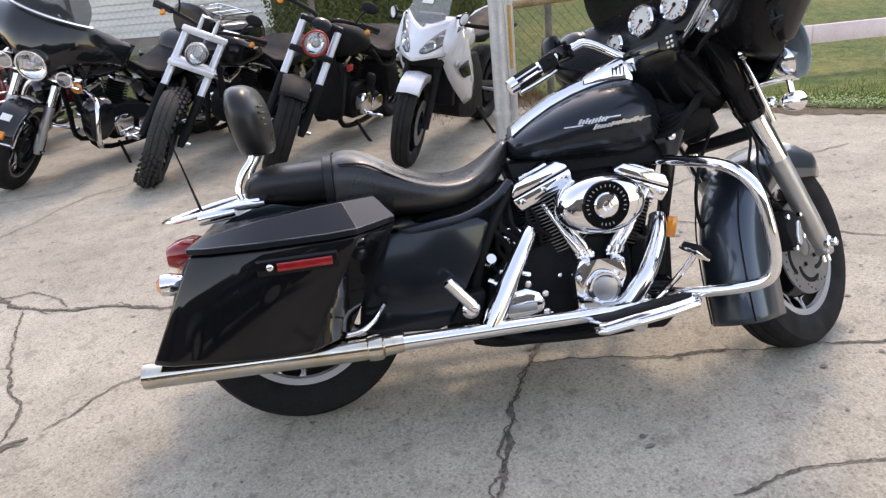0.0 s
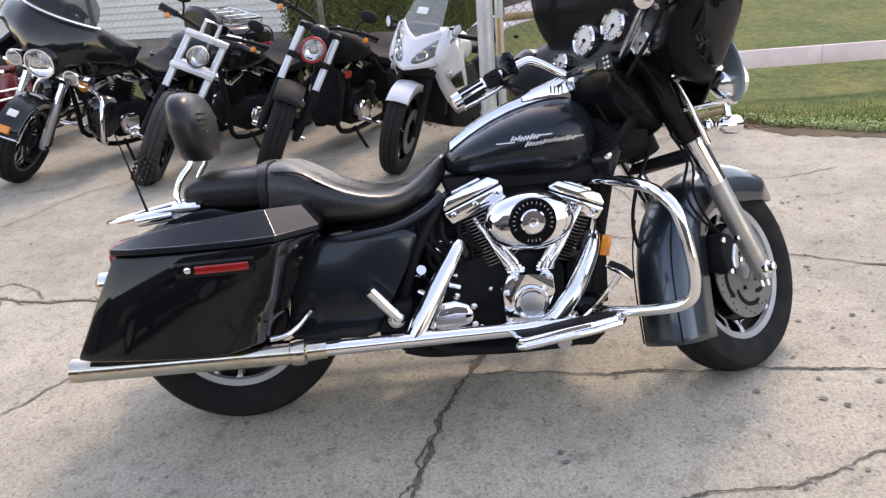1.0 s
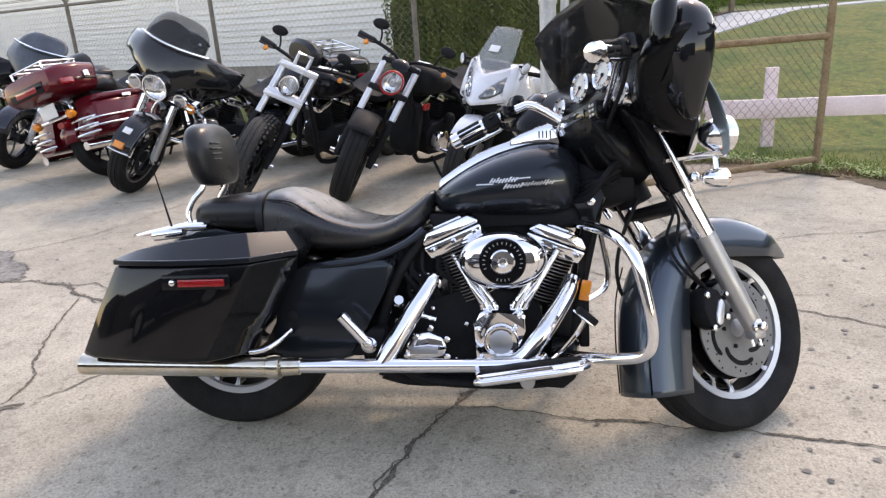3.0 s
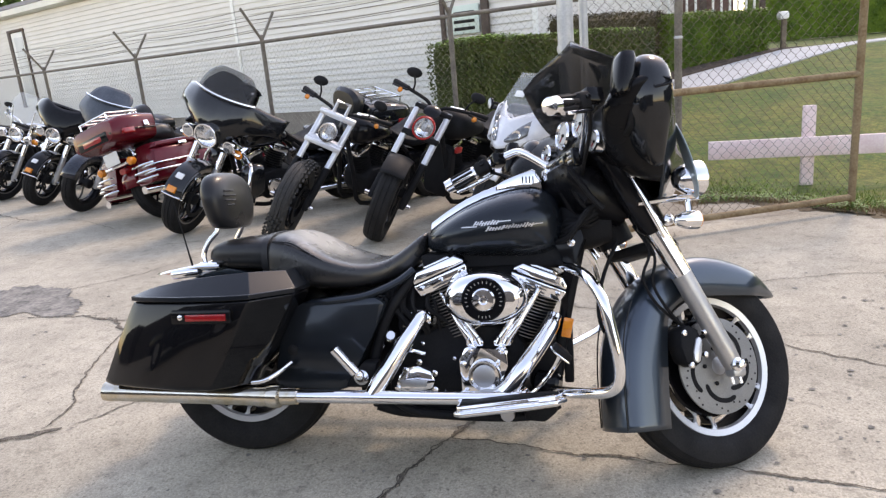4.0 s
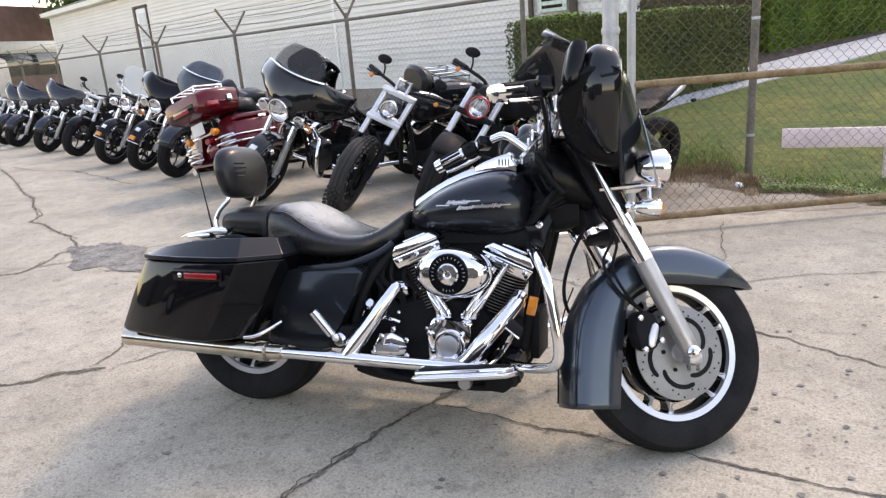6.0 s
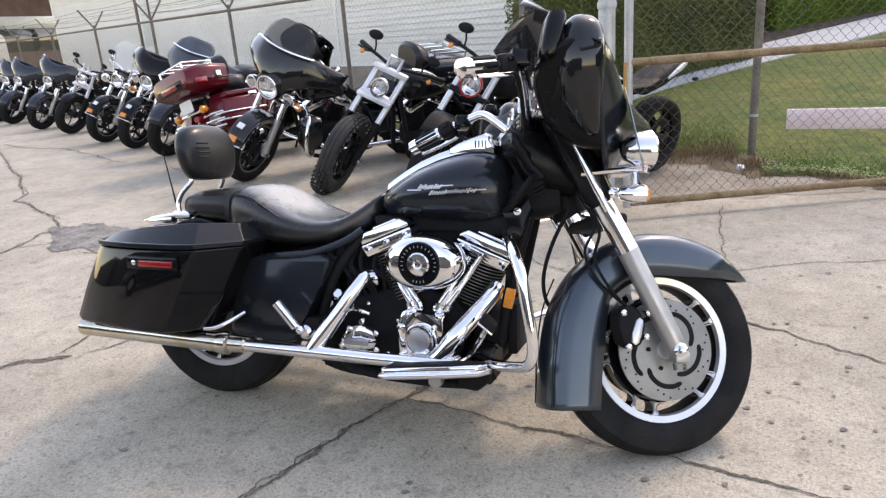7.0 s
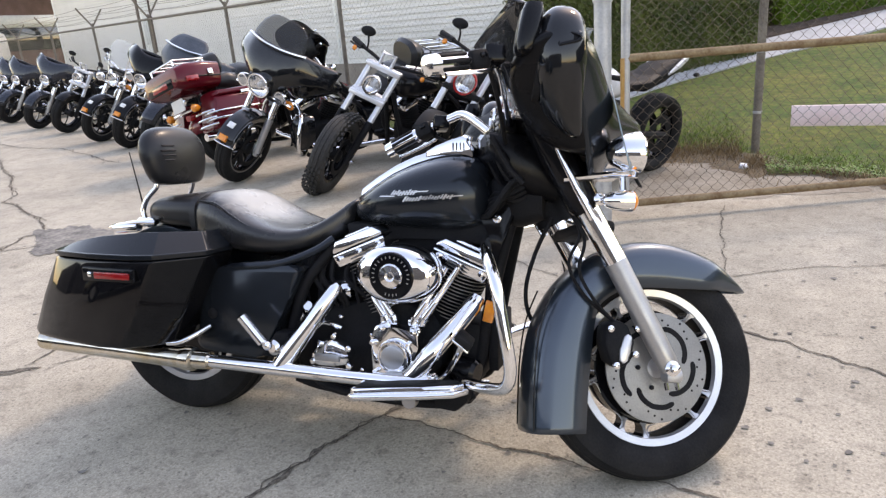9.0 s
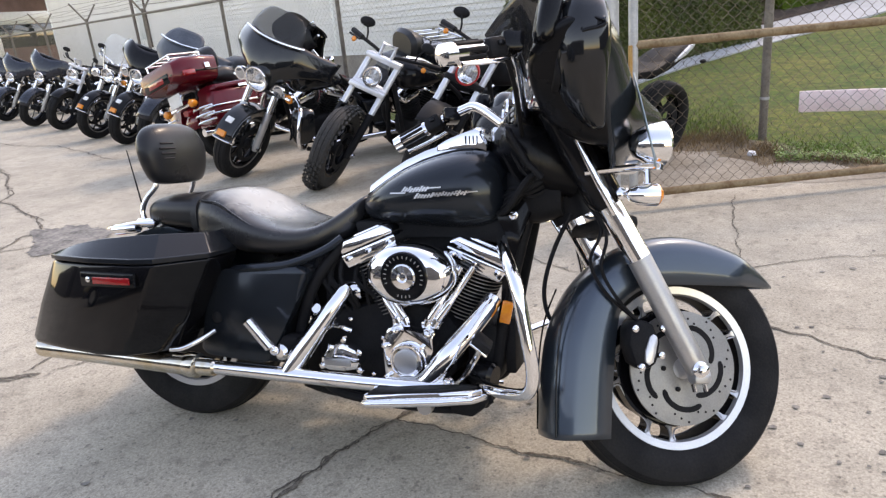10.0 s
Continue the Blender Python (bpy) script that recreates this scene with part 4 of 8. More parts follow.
# fork legs, axle, caliper
for s in (-1, 1):
    y = s * 0.125
    f0, f1, f2 = (1.604, y, 0.262), (1.449, y, 0.562), (1.371, y, 0.70)
    leg = bp("fork_slider", tube([f0, (1.593, y, 0.285), (1.57, y, 0.33), f1, (1.447, y, 0.566)], [0.02, 0.028, 0.0295, 0.031, 0.027], 22), SLIDER, "satin grey fork slider", None, "fork")
    bp("fork_tube", tube([f1, f2], 0.032, 22), CHROME, "chrome fork cover", leg, "fork")
    bp("fork_cover", tube([(1.374, y, 0.694), (1.362, y, 0.715), (1.29, y * 1.03, 0.845), (1.238, y * 1.03, 0.94), (1.225, y * 1.03, 0.965)], [0.036, 0.046, 0.049, 0.047, 0.03], 18), GLOSS, "gloss black upper fork cover", leg, "fork")
    bp("trim_strip", tube([(1.268, y * 1.5, 0.851), (1.29, y * 1.52, 0.80), (1.318, y * 1.52, 0.742), (1.366, y * 1.46, 0.665)], [0.009, 0.0095, 0.010, 0.012], 10, flat=0.6), CHROME, "chrome strip", leg, "fork")
    bp("trim_bolt", lathe([(0.016, 0), (0.016, 0.012), (0.008, 0.016)], 16, along((1.267, y * 1.5, 0.853), (0, s, 0))), CHROME, "", leg, "fork")
    bp("trim_bolt", lathe([(0.017, 0), (0.017, 0.012), (0.009, 0.018)], 16, along((1.383, y * 1.4, 0.715), (0, s, 0))), CHROME, "", leg, "fork")
    bp("axle_nut", lathe([(0.02, 0), (0.021, 0.012), (0.014, 0.016), (0.013, 0.03), (0.005, 0.034)], 12, along((1.588, s * 0.142, 0.282), (0, s, 0))), CHROME, "", leg, "fork")
    bp("axle_clamp", box((1.60, s * 0.125, 0.262), (0.05, 0.045, 0.036), 0.012), ALLOY, "", leg, "fork")
    for q in (0.012, -0.018):
        bp("clamp_stud", lathe([(0.006, 0), (0.006, 0.02)], 8, along((1.60 + q, s * 0.125, 0.245), (0.2, 0, -1))), CHROME, "", leg, "fork")
    cal = bp("brake_caliper", prism([(1.42, 0.395), (1.448, 0.41), (1.482, 0.398), (1.502, 0.352), (1.488, 0.296), (1.458, 0.28), (1.43, 0.298), (1.416, 0.345)], s * 0.055, s * 0.125, 0.012), SATIN, "black brake caliper", None, "fork")
    pill = [(1.468, 0.365), (1.478, 0.372), (1.489, 0.364), (1.488, 0.345), (1.478, 0.325), (1.476, 0.302), (1.464, 0.294), (1.453, 0.303), (1.454, 0.328)]
    bp("caliper_insert", prism(pill, s * 0.123, s * 0.131, 0.003), RIMWHITE, "bright insert", cal, "fork")
    for x, z in ((1.432, 0.385), (1.445, 0.29), (1.50, 0.318), (1.508, 0.385)):
        bp("caliper_bolt", lathe([(0.009, 0), (0.009, 0.01), (0.004, 0.013)], 10, along((x, s * 0.118, z), (0, s, 0))), CHROME, "", cal, "fork")
    # passing lamp and turn signal
    lamp = bp("passing_lamp", lathe([(0.012, -0.07), (0.032, -0.058), (0.047, -0.028), (0.053, 0.0), (0.0548, 0.010), (0.05, 0.016)], 28, along((1.47, s * 0.212, 0.838), (1, 0, 0.03))), CHROME, "round chrome passing lamp", None, True)
    bp("lamp_glass", lathe([(0.0, 0.027), (0.027, 0.024), (0.049, 0.015)], 24, along((1.47, s * 0.212, 0.838), (1, 0, 0.03))), GLASSY, "clear lamp glass", lamp, True)
    bp("lamp_bracket", tube(spl([(1.30, s * 0.165, 0.772), (1.36, s * 0.18, 0.778), (1.42, s * 0.20, 0.782), (1.47, s * 0.212, 0.784)], 4), 0.017, 10, flat=0.55), CHROME, "", None, True)
    bp("lamp_post", tube([(1.468, s * 0.213, 0.775), (1.472, s * 0.215, 0.80)], 0.012, 8), CHROME, "", lamp, True)
    sig = bp("turn_signal", lathe([(0.006, -0.052), (0.016, -0.045), (0.024, -0.026), (0.0275, 0.0), (0.0275, 0.022)], 22, along((1.44, s * 0.213, 0.714), (1, 0, 0))), CHROME, "chrome bullet turn signal", None, True)
    bp("signal_lens", lathe([(0.0, 0.038), (0.014, 0.036), (0.0255, 0.026), (0.0275, 0.021)], 22, along((1.44, s * 0.213, 0.714), (1, 0, 0))), AMBER, "amber lens", sig, True)
    bp("signal_stalk", tube([(1.44, s * 0.213, 0.735), (1.44, s * 0.212, 0.775)], 0.009, 8), CHROME, "", sig, True)
bp("fork_brace", box((1.41, 0, 0.655), (0.09, 0.25, 0.035), 0.012), SATIN, "", None, "fork")
bp("brake_hose", tube(spl([(1.46, -0.11, 0.40), (1.40, -0.115, 0.46), (1.355, -0.12, 0.54), (1.37, -0.12, 0.62), (1.34, -0.115, 0.70)], 6), 0.0045, 6), SATIN, "", None, True)
bp("brake_hose", tube(spl([(1.45, -0.105, 0.41), (1.37, -0.105, 0.48), (1.33, -0.11, 0.56), (1.36, -0.11, 0.64), (1.32, -0.1, 0.72)], 6), 0.0045, 6), SATIN, "", None, True)
bp("speed_cable", tube(spl([(1.33, -0.06, 0.70), (1.285, -0.07, 0.60), (1.262, -0.085, 0.50), (1.275, -0.085, 0.42), (1.32, -0.06, 0.37)], 6), 0.006, 6), SATIN)


# batwing fairing, dash and screen
def fairing_edges(c):
    a = abs(c)
    zb = 0.775 + (0.25 * ((a - 0.19) / 0.26) ** 1.25 if a > 0.19 else 0)
    zt = 1.137 - 2.2 * max(0, a - 0.335) ** 1.7 - 0.06 * a * a
    xb = 1.425 - 1.7 * min(a, 0.2) ** 2 - (0.42 * (a - 0.2) + 0.5 * (a - 0.2) ** 2 if a > 0.2 else 0)
    xt = 1.34 - 0.55 * a * a - (0.5 * (a - 0.38) if a > 0.38 else 0)
    return xb, zb, xt, zt


def shell_row(u):
    """One line of the shell from its lower to its upper edge; the sides wrap back."""
    a = abs(u)
    c = 0.425 * min(a / 0.8, 1.0)
    f = max(0.0, (a - 0.8) / 0.2)
    xb, zb, xt, zt = fairing_edges(c)
    sg = 1 if u >= 0 else -1
    row = []
    for k in range(15):
        v = k / 14
        bulge = 0.07 * (1 - (c / 0.5) ** 2) * math.sin(math.pi * min(1, v * 1.05)) + 0.018 * math.sin(math.pi * v) + 0.105 * math.exp(-(c / 0.15) ** 2) * math.exp(-((v - 0.46) / 0.19) ** 2)
        x = xb + (xt - xb) * v + bulge - f * 0.014
        z = zb + 0.05 * f + (zt - 0.062 * (1 - math.sqrt(max(0.0, 1 - f * f))) - 0.012 * f - zb - 0.05 * f) * v
        row.append(Vector((x, sg * (c + 0.032 * math.sin(f * math.pi / 2) * (0.8 + 0.2 * math.sin(math.pi * v) ** 0.5)), z)))
    return row


shell = bp("fairing", skin([shell_row(-1 + 2 * i / 48) for i in range(49)], None, False, False, False), INK, "gloss charcoal fork-mounted batwing fairing", None, True)
shell.modifiers.new("thick", "SOLIDIFY").thickness = 0.006
left, right = shell_row(1.0), shell_row(-1.0)
rows = []
for i in range(65):
    u = -math.cos(math.pi * i / 64)
    line = shell_row(u)
    near = min(1.0, max(0.0, (0.27 - abs(line[0].y)) / 0.08))
    low = near * max(0.0, min(0.6, (0.85 - line[0].z) / (line[14].z - line[0].z)))
    row = []
    for k in range(25):
        v = 0.5 - 0.5 * math.cos(math.pi * k / 24)
        q = low + (1 - low) * v
        n = min(13, int(q * 14))
        curve = line[n].lerp(line[n + 1], q * 14 - n)
        edge = line[0].lerp(line[14], q).lerp(curve, max(0.0, 1 - (1 - abs(u)) / 0.2))
        pod = math.exp(-((abs(edge.y) - 0.34) / 0.085) ** 2)
        deep = 1.188 - 0.058 * pod + 0.10 * (q - 0.55)
        w = math.sin(math.pi * v) ** 0.5 * min(1.0, (1 - abs(u)) / 0.16) ** 0.5
        row.append(Vector((edge.x + (deep - edge.x) * w, edge.y, edge.z)))
    rows.append(row)
dash = bp("inner_fairing", skin(rows, None, False, False, False), GRAIN, "grained black inner fairing with dials", None, True)
bp("fairing_edge", tube([shell_row(-1 + 2 * i / 40)[14] for i in range(41)], 0.005, 8), GLOSS, "", shell, True)
for ln in (left, right):
    bp("fairing_edge", tube(ln, 0.0045, 8), GLOSS, "", shell, True)


def dial(c, z, r, x=1.19):
    m = along((x, c, z), (-1, 0, 0.12))
    d = bp("gauge", lathe([(r + 0.008, -0.01), (r + 0.009, 0.012), (r + 0.004, 0.018), (r, 0.012)], 32, m, None, True), CHROME, "round gauge with chrome bezel", dash, True)
    bp("dial", lathe([(0.0, 0.0095), (r + 0.001, 0.0095), (r + 0.001, 0.004)], 28, m), DIAL, "", d, True)
    bp("scale_marks", bars_ring(None, r * 0.72, r * 0.9, -210, 30, 13, 0.0102, m), SATIN, "", d, True)
    bp("needle", tube([m @ Vector((0, 0, 0.0115)), m @ Vector((-r * 0.55, -r * 0.45, 0.0115))], 0.0018, 5), REDLENS, "", d, True)
    bp("needle_cap", lathe([(r * 0.16, 0.010), (r * 0.14, 0.014)], 12, m), SATIN, "", d, True)


dial(0.052, 1.045, 0.039, 1.203)
dial(-0.07, 1.045, 0.039, 1.203)
dial(0.155, 1.01, 0.025)
dial(0.15, 0.94, 0.022, 1.18)
dial(-0.175, 0.955, 0.026, 1.185)
radio = bp("radio", box((1.172, 0.01, 0.937), (0.05, 0.2, 0.06), 0.008), GLOSS, "black radio with keys", dash, True)
bp("radio_screen", box((1.146, 0.02, 0.942), (0.006, 0.10, 0.026), 0.002), DARKGLASS, "", radio, True)
for k in range(3):
    for q in range(2):
        bp("key", box((1.146, -0.062 - 0.014 * q, 0.925 + 0.014 * k), (0.006, 0.009, 0.008), 0.001), ALLOY, "", radio, True)
bp("ignition_switch", box((1.135, 0.065, 0.915), (0.035, 0.042, 0.042), 0.006), CHROME, "square chrome switch", dash, True)
for s in (-1, 1):
    m = along((1.188, s * 0.335, 0.985), (-1, s * -0.1, 0.05))
    rows = []
    for z, y0, y1, x0, x1 in ((0.845, 0.30, 0.322, 1.27, 1.30), (0.87, 0.297, 0.352, 1.235, 1.295), (0.90, 0.292, 0.388, 1.2, 1.288), (0.93, 0.285, 0.42, 1.18, 1.283), (0.965, 0.28, 0.444, 1.165, 1.284), (1.02, 0.275, 0.46, 1.158, 1.287), (1.07, 0.285, 0.458, 1.166, 1.283), (1.10, 0.30, 0.444, 1.178, 1.275), (1.12, 0.325, 0.42, 1.195, 1.262), (1.128, 0.355, 0.398, 1.21, 1.242)):
        ring = []
        for q in range(28):
            a = 2 * math.pi * q / 28
            cx, cy = math.cos(a), math.sin(a)
            ring.append(Vector(((x0 + x1) / 2 + (x1 - x0) / 2 * math.copysign(abs(cx) ** 0.75, cx), s * ((y0 + y1) / 2 + (y1 - y0) / 2 * math.copysign(abs(cy) ** 0.75, cy)), z)))
        rows.append(ring)
    pod = bp("speaker_pod", skin(rows), FAIRBLACK, "rounded black fairing shoulder", dash, True)
    pod.modifiers.new("smooth", "SUBSURF").levels = 1
    pod.modifiers["smooth"].render_levels = 1
    sp = bp("speaker", lathe([(0.066, 0.0), (0.064, 0.014), (0.056, 0.016), (0.05, 0.004), (0.012, 0.0), (0.0, 0.006)], 28, m), SATIN, "round black speaker", dash, True)
    bp("mirror", skin([[Vector((1.148 + dx + 0.012 * (z - 1.068) / 0.06 + 0.026 * e * math.copysign(abs(math.cos(a)) ** 0.6, math.cos(a)), s * (0.402 + 0.034 * e * math.copysign(abs(math.sin(a)) ** 0.6, math.sin(a))), z)) for a in [2 * math.pi * q / 20 for q in range(20)]] for z, e, dx in ((1.006, 0.35, 0), (1.012, 0.75, 0), (1.03, 0.95, 0), (1.068, 1.0, 0), (1.105, 0.97, 0), (1.122, 0.8, 0), (1.128, 0.4, 0))], tube([(1.15, s * 0.405, 1.06), (1.19, s * 0.39, 1.05)], [0.022, 0.034], 12)), GLOSS, "black mirror housing", None, True)
    rows = []
    for k in range(13):
        v = k / 12
        wide = 0.082 * math.sin(math.pi * (0.1 + 0.84 * v ** 0.8)) ** 0.7
        rows.append([Vector((1.435 - 0.45 * wide * f - 0.05 * (v - 0.5), s * (0.225 + wide * f), 0.775 + 0.225 * v)) for f in (0, 0.2, 0.4, 0.6, 0.8, 1.0)])
    bp("wind_deflector", skin(rows, None, False, False, False), DEFLECT, "clear side wind deflector, sky reflection painted as blue-grey", None, True).modifiers.new("thick", "SOLIDIFY").thickness = 0.003
rows = []
for k in range(9):
    v = k / 8
    w = 0.31 * (1 - 0.42 * v ** 1.6)
    row = []
    for i in range(17):
        f = -1 + 2 * i / 16
        c = w * f
        xb, zb, xt, zt = fairing_edges(c)
        row.append(Vector((xt + 0.01 - 0.16 * v - 0.05 * f * f * v, c, zt - 0.015 + (0.19 * (1 - 0.35 * abs(f) ** 3)) * v)))
    rows.append(row)
screen = bp("windscreen", skin(rows, None, False, False, False), SMOKE, "dark smoked windscreen", None, True)
screen.modifiers.new("thick", "SOLIDIFY").thickness = 0.003
bp("headlight", lathe([(0.10, -0.05), (0.098, 0.0), (0.09, 0.012), (0.085, 0.006)], 30, along((1.495, 0, 0.90), (1, 0, 0)), None, True), CHROME, "round headlight", shell, True)
bp("headlight_glass", lathe([(0.0, 0.012), (0.05, 0.008), (0.088, -0.004)], 26, along((1.495, 0, 0.90), (1, 0, 0))), GLASSY, "", shell, True)

# lower dash, neck and cables
bp("dash_lower", skin([se_ring(1.12, 0.89, 0.10, 0.028, 20, 3), se_ring(1.17, 0.85, 0.125, 0.07, 20, 3.2), se_ring(1.24, 0.83, 0.11, 0.085, 20, 3.2), se_ring(1.31, 0.80, 0.10, 0.07, 20, 3)]), GRAIN, "grained black panel below the dials", None, True)
for y in (-0.06, -0.11, -0.01):
    bp("panel_rib", tube([(1.125, y, 0.888), (1.165, y * 1.3, 0.80), (1.20, y * 1.3, 0.765)], 0.014, 8, flat=0.6), SATIN, "", None, True)
bp("steering_neck", tube([(1.245, 0, 0.87), (1.33, 0, 0.68)], 0.055, 16), SATIN)
bp("neck_cover", skin([se_ring(1.10, 0.74, 0.05, 0.06, 18, 3), se_ring(1.17, 0.745, 0.085, 0.08, 18, 3), se_ring(1.25, 0.755, 0.11, 0.085, 18, 3), se_ring(1.31, 0.75, 0.10, 0.06, 18, 3)]), SATIN, "black neck cover")
rnd = random.Random(5)
for k in range(11):
    y = -0.13 + 0.012 * k
    z = 0.80 - 0.012 * (k % 5)
    pts = spl([(1.13 + 0.01 * (k % 3), y * 0.6, 0.70 + 0.01 * (k % 4)), (1.18, y - 0.02, 0.72 + 0.012 * (k % 5)), (1.24, y - 0.03, z), (1.29, y, z + 0.03)], 4)
    bp("cable", tube(pts, rnd.choice((0.005, 0.007, 0.009)), 6), SATIN)
bp("cable_clip", box((1.258, -0.125, 0.806), (0.014, 0.01, 0.018), 0.003), ALLOY)

# handlebar
bar_r = spl([(1.185, -0.05, 0.92), (1.165, -0.13, 0.955), (1.115, -0.26, 1.02), (1.07, -0.33, 1.02), (1.01, -0.385, 0.99), (0.922, -0.43, 0.962)], 6)
bar_l = spl([(1.185, 0.05, 0.92), (1.165, 0.11, 0.955), (1.10, 0.18, 1.025), (1.055, 0.21, 1.022), (0.968, 0.262, 0.985), (0.876, 0.318, 0.94)], 6)
hb = bp("handlebar", tube(bar_r[::-1] + bar_l, 0.0135, 12), CHROME, "chrome handlebar", None, True)
for ln, s in ((bar_r, -1), (bar_l, 1)):
    a, b = Vector(ln[-1]), Vector(ln[-9])
    d = (b - a).normalized()
    g = bp("grip", tube([a - d * 0.012, a - d * 0.006, a + d * 0.02, a + d * 0.022, a + d * 0.105, a + d * 0.11], [0.008, 0.023, 0.0245, 0.0215, 0.0215, 0.018], 18), CHROME, "ribbed chrome and rubber grip", hb, True)
    m = along(a + d * 0.06, d)
    for k in range(8):
        q = m @ Matrix.Rotation(radians(45 * k), 4, "Z")
        bp("grip_rib", box((0.0215, 0, 0), (0.007, 0.009, 0.078), 0.002, q), RUBBER, "", g, True)
    h = a + d * 0.135
    bp("switch_housing", box((0, 0, 0), (0.05, 0.046, 0.055), 0.012, along(h, d)), SATIN, "black switch housing", hb, True)
    bp("switch", box((-0.026, 0.006, 0.004), (0.01, 0.012, 0.018), 0.003, along(h, d)), GLOSS, "", hb, True)
    bp("reservoir", box((h.x + 0.045, h.y - 0.02 * s, h.z + 0.02), (0.05, 0.062, 0.042), 0.008), GLOSS, "black fluid reservoir", hb, True)
    side = Vector((0.055, s * -0.01, -0.012))
    bp("lever", tube(spl([h + side * 0.6, h + side + d * -0.03, a + side * 1.0 + d * 0.03, a + side * 0.85 - d * 0.02], 5), [0.010] + [0.007] * 14 + [0.011], 10, flat=0.6), CHROME, "chrome lever", hb, True)
    bp("hose", tube(spl([h + Vector((0.03, 0, -0.015)), h + Vector((0.07, -0.09 * s, -0.06)), (1.17, s * 0.09, 0.86), (1.22, s * 0.06, 0.80)], 5), 0.006, 6), SATIN, "", hb, True)
bp("riser", box((1.185, 0, 0.905), (0.045, 0.14, 0.05), 0.012), SATIN, "", hb, True)

# tank and console
TANK = [(0.715, 0.69, 0.738, 0.035), (0.74, 0.676, 0.757, 0.085), (0.79, 0.668, 0.79, 0.13), (0.85, 0.662, 0.824, 0.158), (0.92, 0.657, 0.853, 0.172), (0.99, 0.654, 0.872, 0.178), (1.05, 0.652, 0.881, 0.174), (1.10, 0.655, 0.876, 0.158), (1.14, 0.665, 0.852, 0.13), (1.163, 0.69, 0.815, 0.095), (1.17, 0.72, 0.775, 0.05)]
tank = bp("fuel_tank", skin([se_ring(x, (a + b) / 2, w, (b - a) / 2, 40, 2.35) for x, a, b, w in TANK]), INK, "charcoal teardrop fuel tank with silver badge")
tank.modifiers.new("smooth", "SUBSURF").levels = 1
tank.modifiers["smooth"].render_levels = 2


def tank_at(x):
    for p, q in zip(TANK, TANK[1:]):
        if p[0] <= x <= q[0]:
            f = (x - p[0]) / (q[0] - p[0])
            return [p[i] + (q[i] - p[i]) * f for i in range(4)]
    return TANK[-2]


def tank_y(x, z):
    _, a, b, w = tank_at(x)
    return w * max(0.0, 1 - abs((z - (a + b) / 2) / ((b - a) / 2)) ** 2.35) ** (1 / 2.35)


for s in (-1, 1):
    for x0, x1, z, h, sl in ((0.855, 0.905, 0.764, 0.004, 0.03), (0.895, 0.975, 0.773, 0.013, 0.05), (0.97, 1.01, 0.779, 0.004, 0.05), (0.935, 0.99, 0.757, 0.012, 0.05), (0.985, 1.08, 0.761, 0.012, 0.05), (1.08, 1.105, 0.767, 0.004, 0.05)):
        n = max(2, int((x1 - x0) / 0.0085))
        pick = random.Random(int(x0 * 1000))
        for k in range(n):
            a, b = x0 + (x1 - x0) * k / n, x0 + (x1 - x0) * (k + 0.62) / n
            hi, lo = (h / 2 * pick.choice((0.7, 0.9, 1.35)), -h / 2 * pick.choice((0.7, 0.95, 1.1))) if h > 0.006 else (0.0017, -0.0017)
            if h <= 0.006:
                b = x0 + (x1 - x0) * (k + 1.0) / n
            rows = []
            for x in (a, b):
                zz = z + sl * (x - x0)
                rows.append([Vector((x + o * 0.7, s * (tank_y(x, zz + o) + e), zz + o)) for o, e in ((lo, 0.0), (lo, 0.004), (hi, 0.004), (hi, 0.0))])
            bp("badge_bar", skin(rows), RIMWHITE, "", tank)
        if h > 0.006:
            rows = [[Vector((x, s * (tank_y(x, z + sl * (x - x0)) + e), z + sl * (x - x0) + o)) for o, e in ((-0.0011, 0.0), (-0.0011, 0.0035), (0.0011, 0.0035), (0.0011, 0.0))] for x in [x0 + (x1 - x0) * q / 6 for q in range(7)]]
            bp("badge_bar", skin(rows), RIMWHITE, "", tank)
rows, trim = [], {-1: [], 1: []}
for x in [0.735 + 0.03 * k for k in range(12)]:
    _, a, b, w = tank_at(x)
    hw = 0.034 + 0.018 * (x - 0.73) / 0.33
    rows.append([Vector((x, y * hw, b + z)) for y, z in ((-1, -0.016), (-0.97, 0.012), (-0.8, 0.022), (0, 0.025), (0.8, 0.022), (0.97, 0.012), (1, -0.016))])
    for s in (-1, 1):
        trim[s].append(Vector((x, s * (hw + 0.008), b - 0.006)))
con = bp("tank_console", skin(rows), CHROME, "long chrome console along the tank", tank)
for s in (-1, 1):
    bp("console_trim", tube(trim[s], 0.006, 8), GLOSS, "", con)
rows = []
for x, z0, z1, hw in ((0.955, 0.872, 0.888, 0.046), (0.985, 0.876, 0.905, 0.05), (1.03, 0.88, 0.922, 0.054), (1.07, 0.878, 0.934, 0.056), (1.082, 0.876, 0.928, 0.056), (1.10, 0.87, 0.886, 0.054)):
    rows.append([Vector((x, y * hw, z0 + (z1 - z0) * f)) for y, f in ((-1, 0), (-1, 0.7), (-0.92, 0.92), (-0.6, 1), (0.6, 1), (0.92, 0.92), (1, 0.7), (1, 0))])
con2 = bp("fuel_door", skin(rows), CHROME, "raised chrome filler cover", tank)
for k in range(4):
    bp("louvre", box((1.042 + 0.011 * k, -0.0555, 0.9), (0.004, 0.003, 0.022), 0.001), SATIN, "", con2)


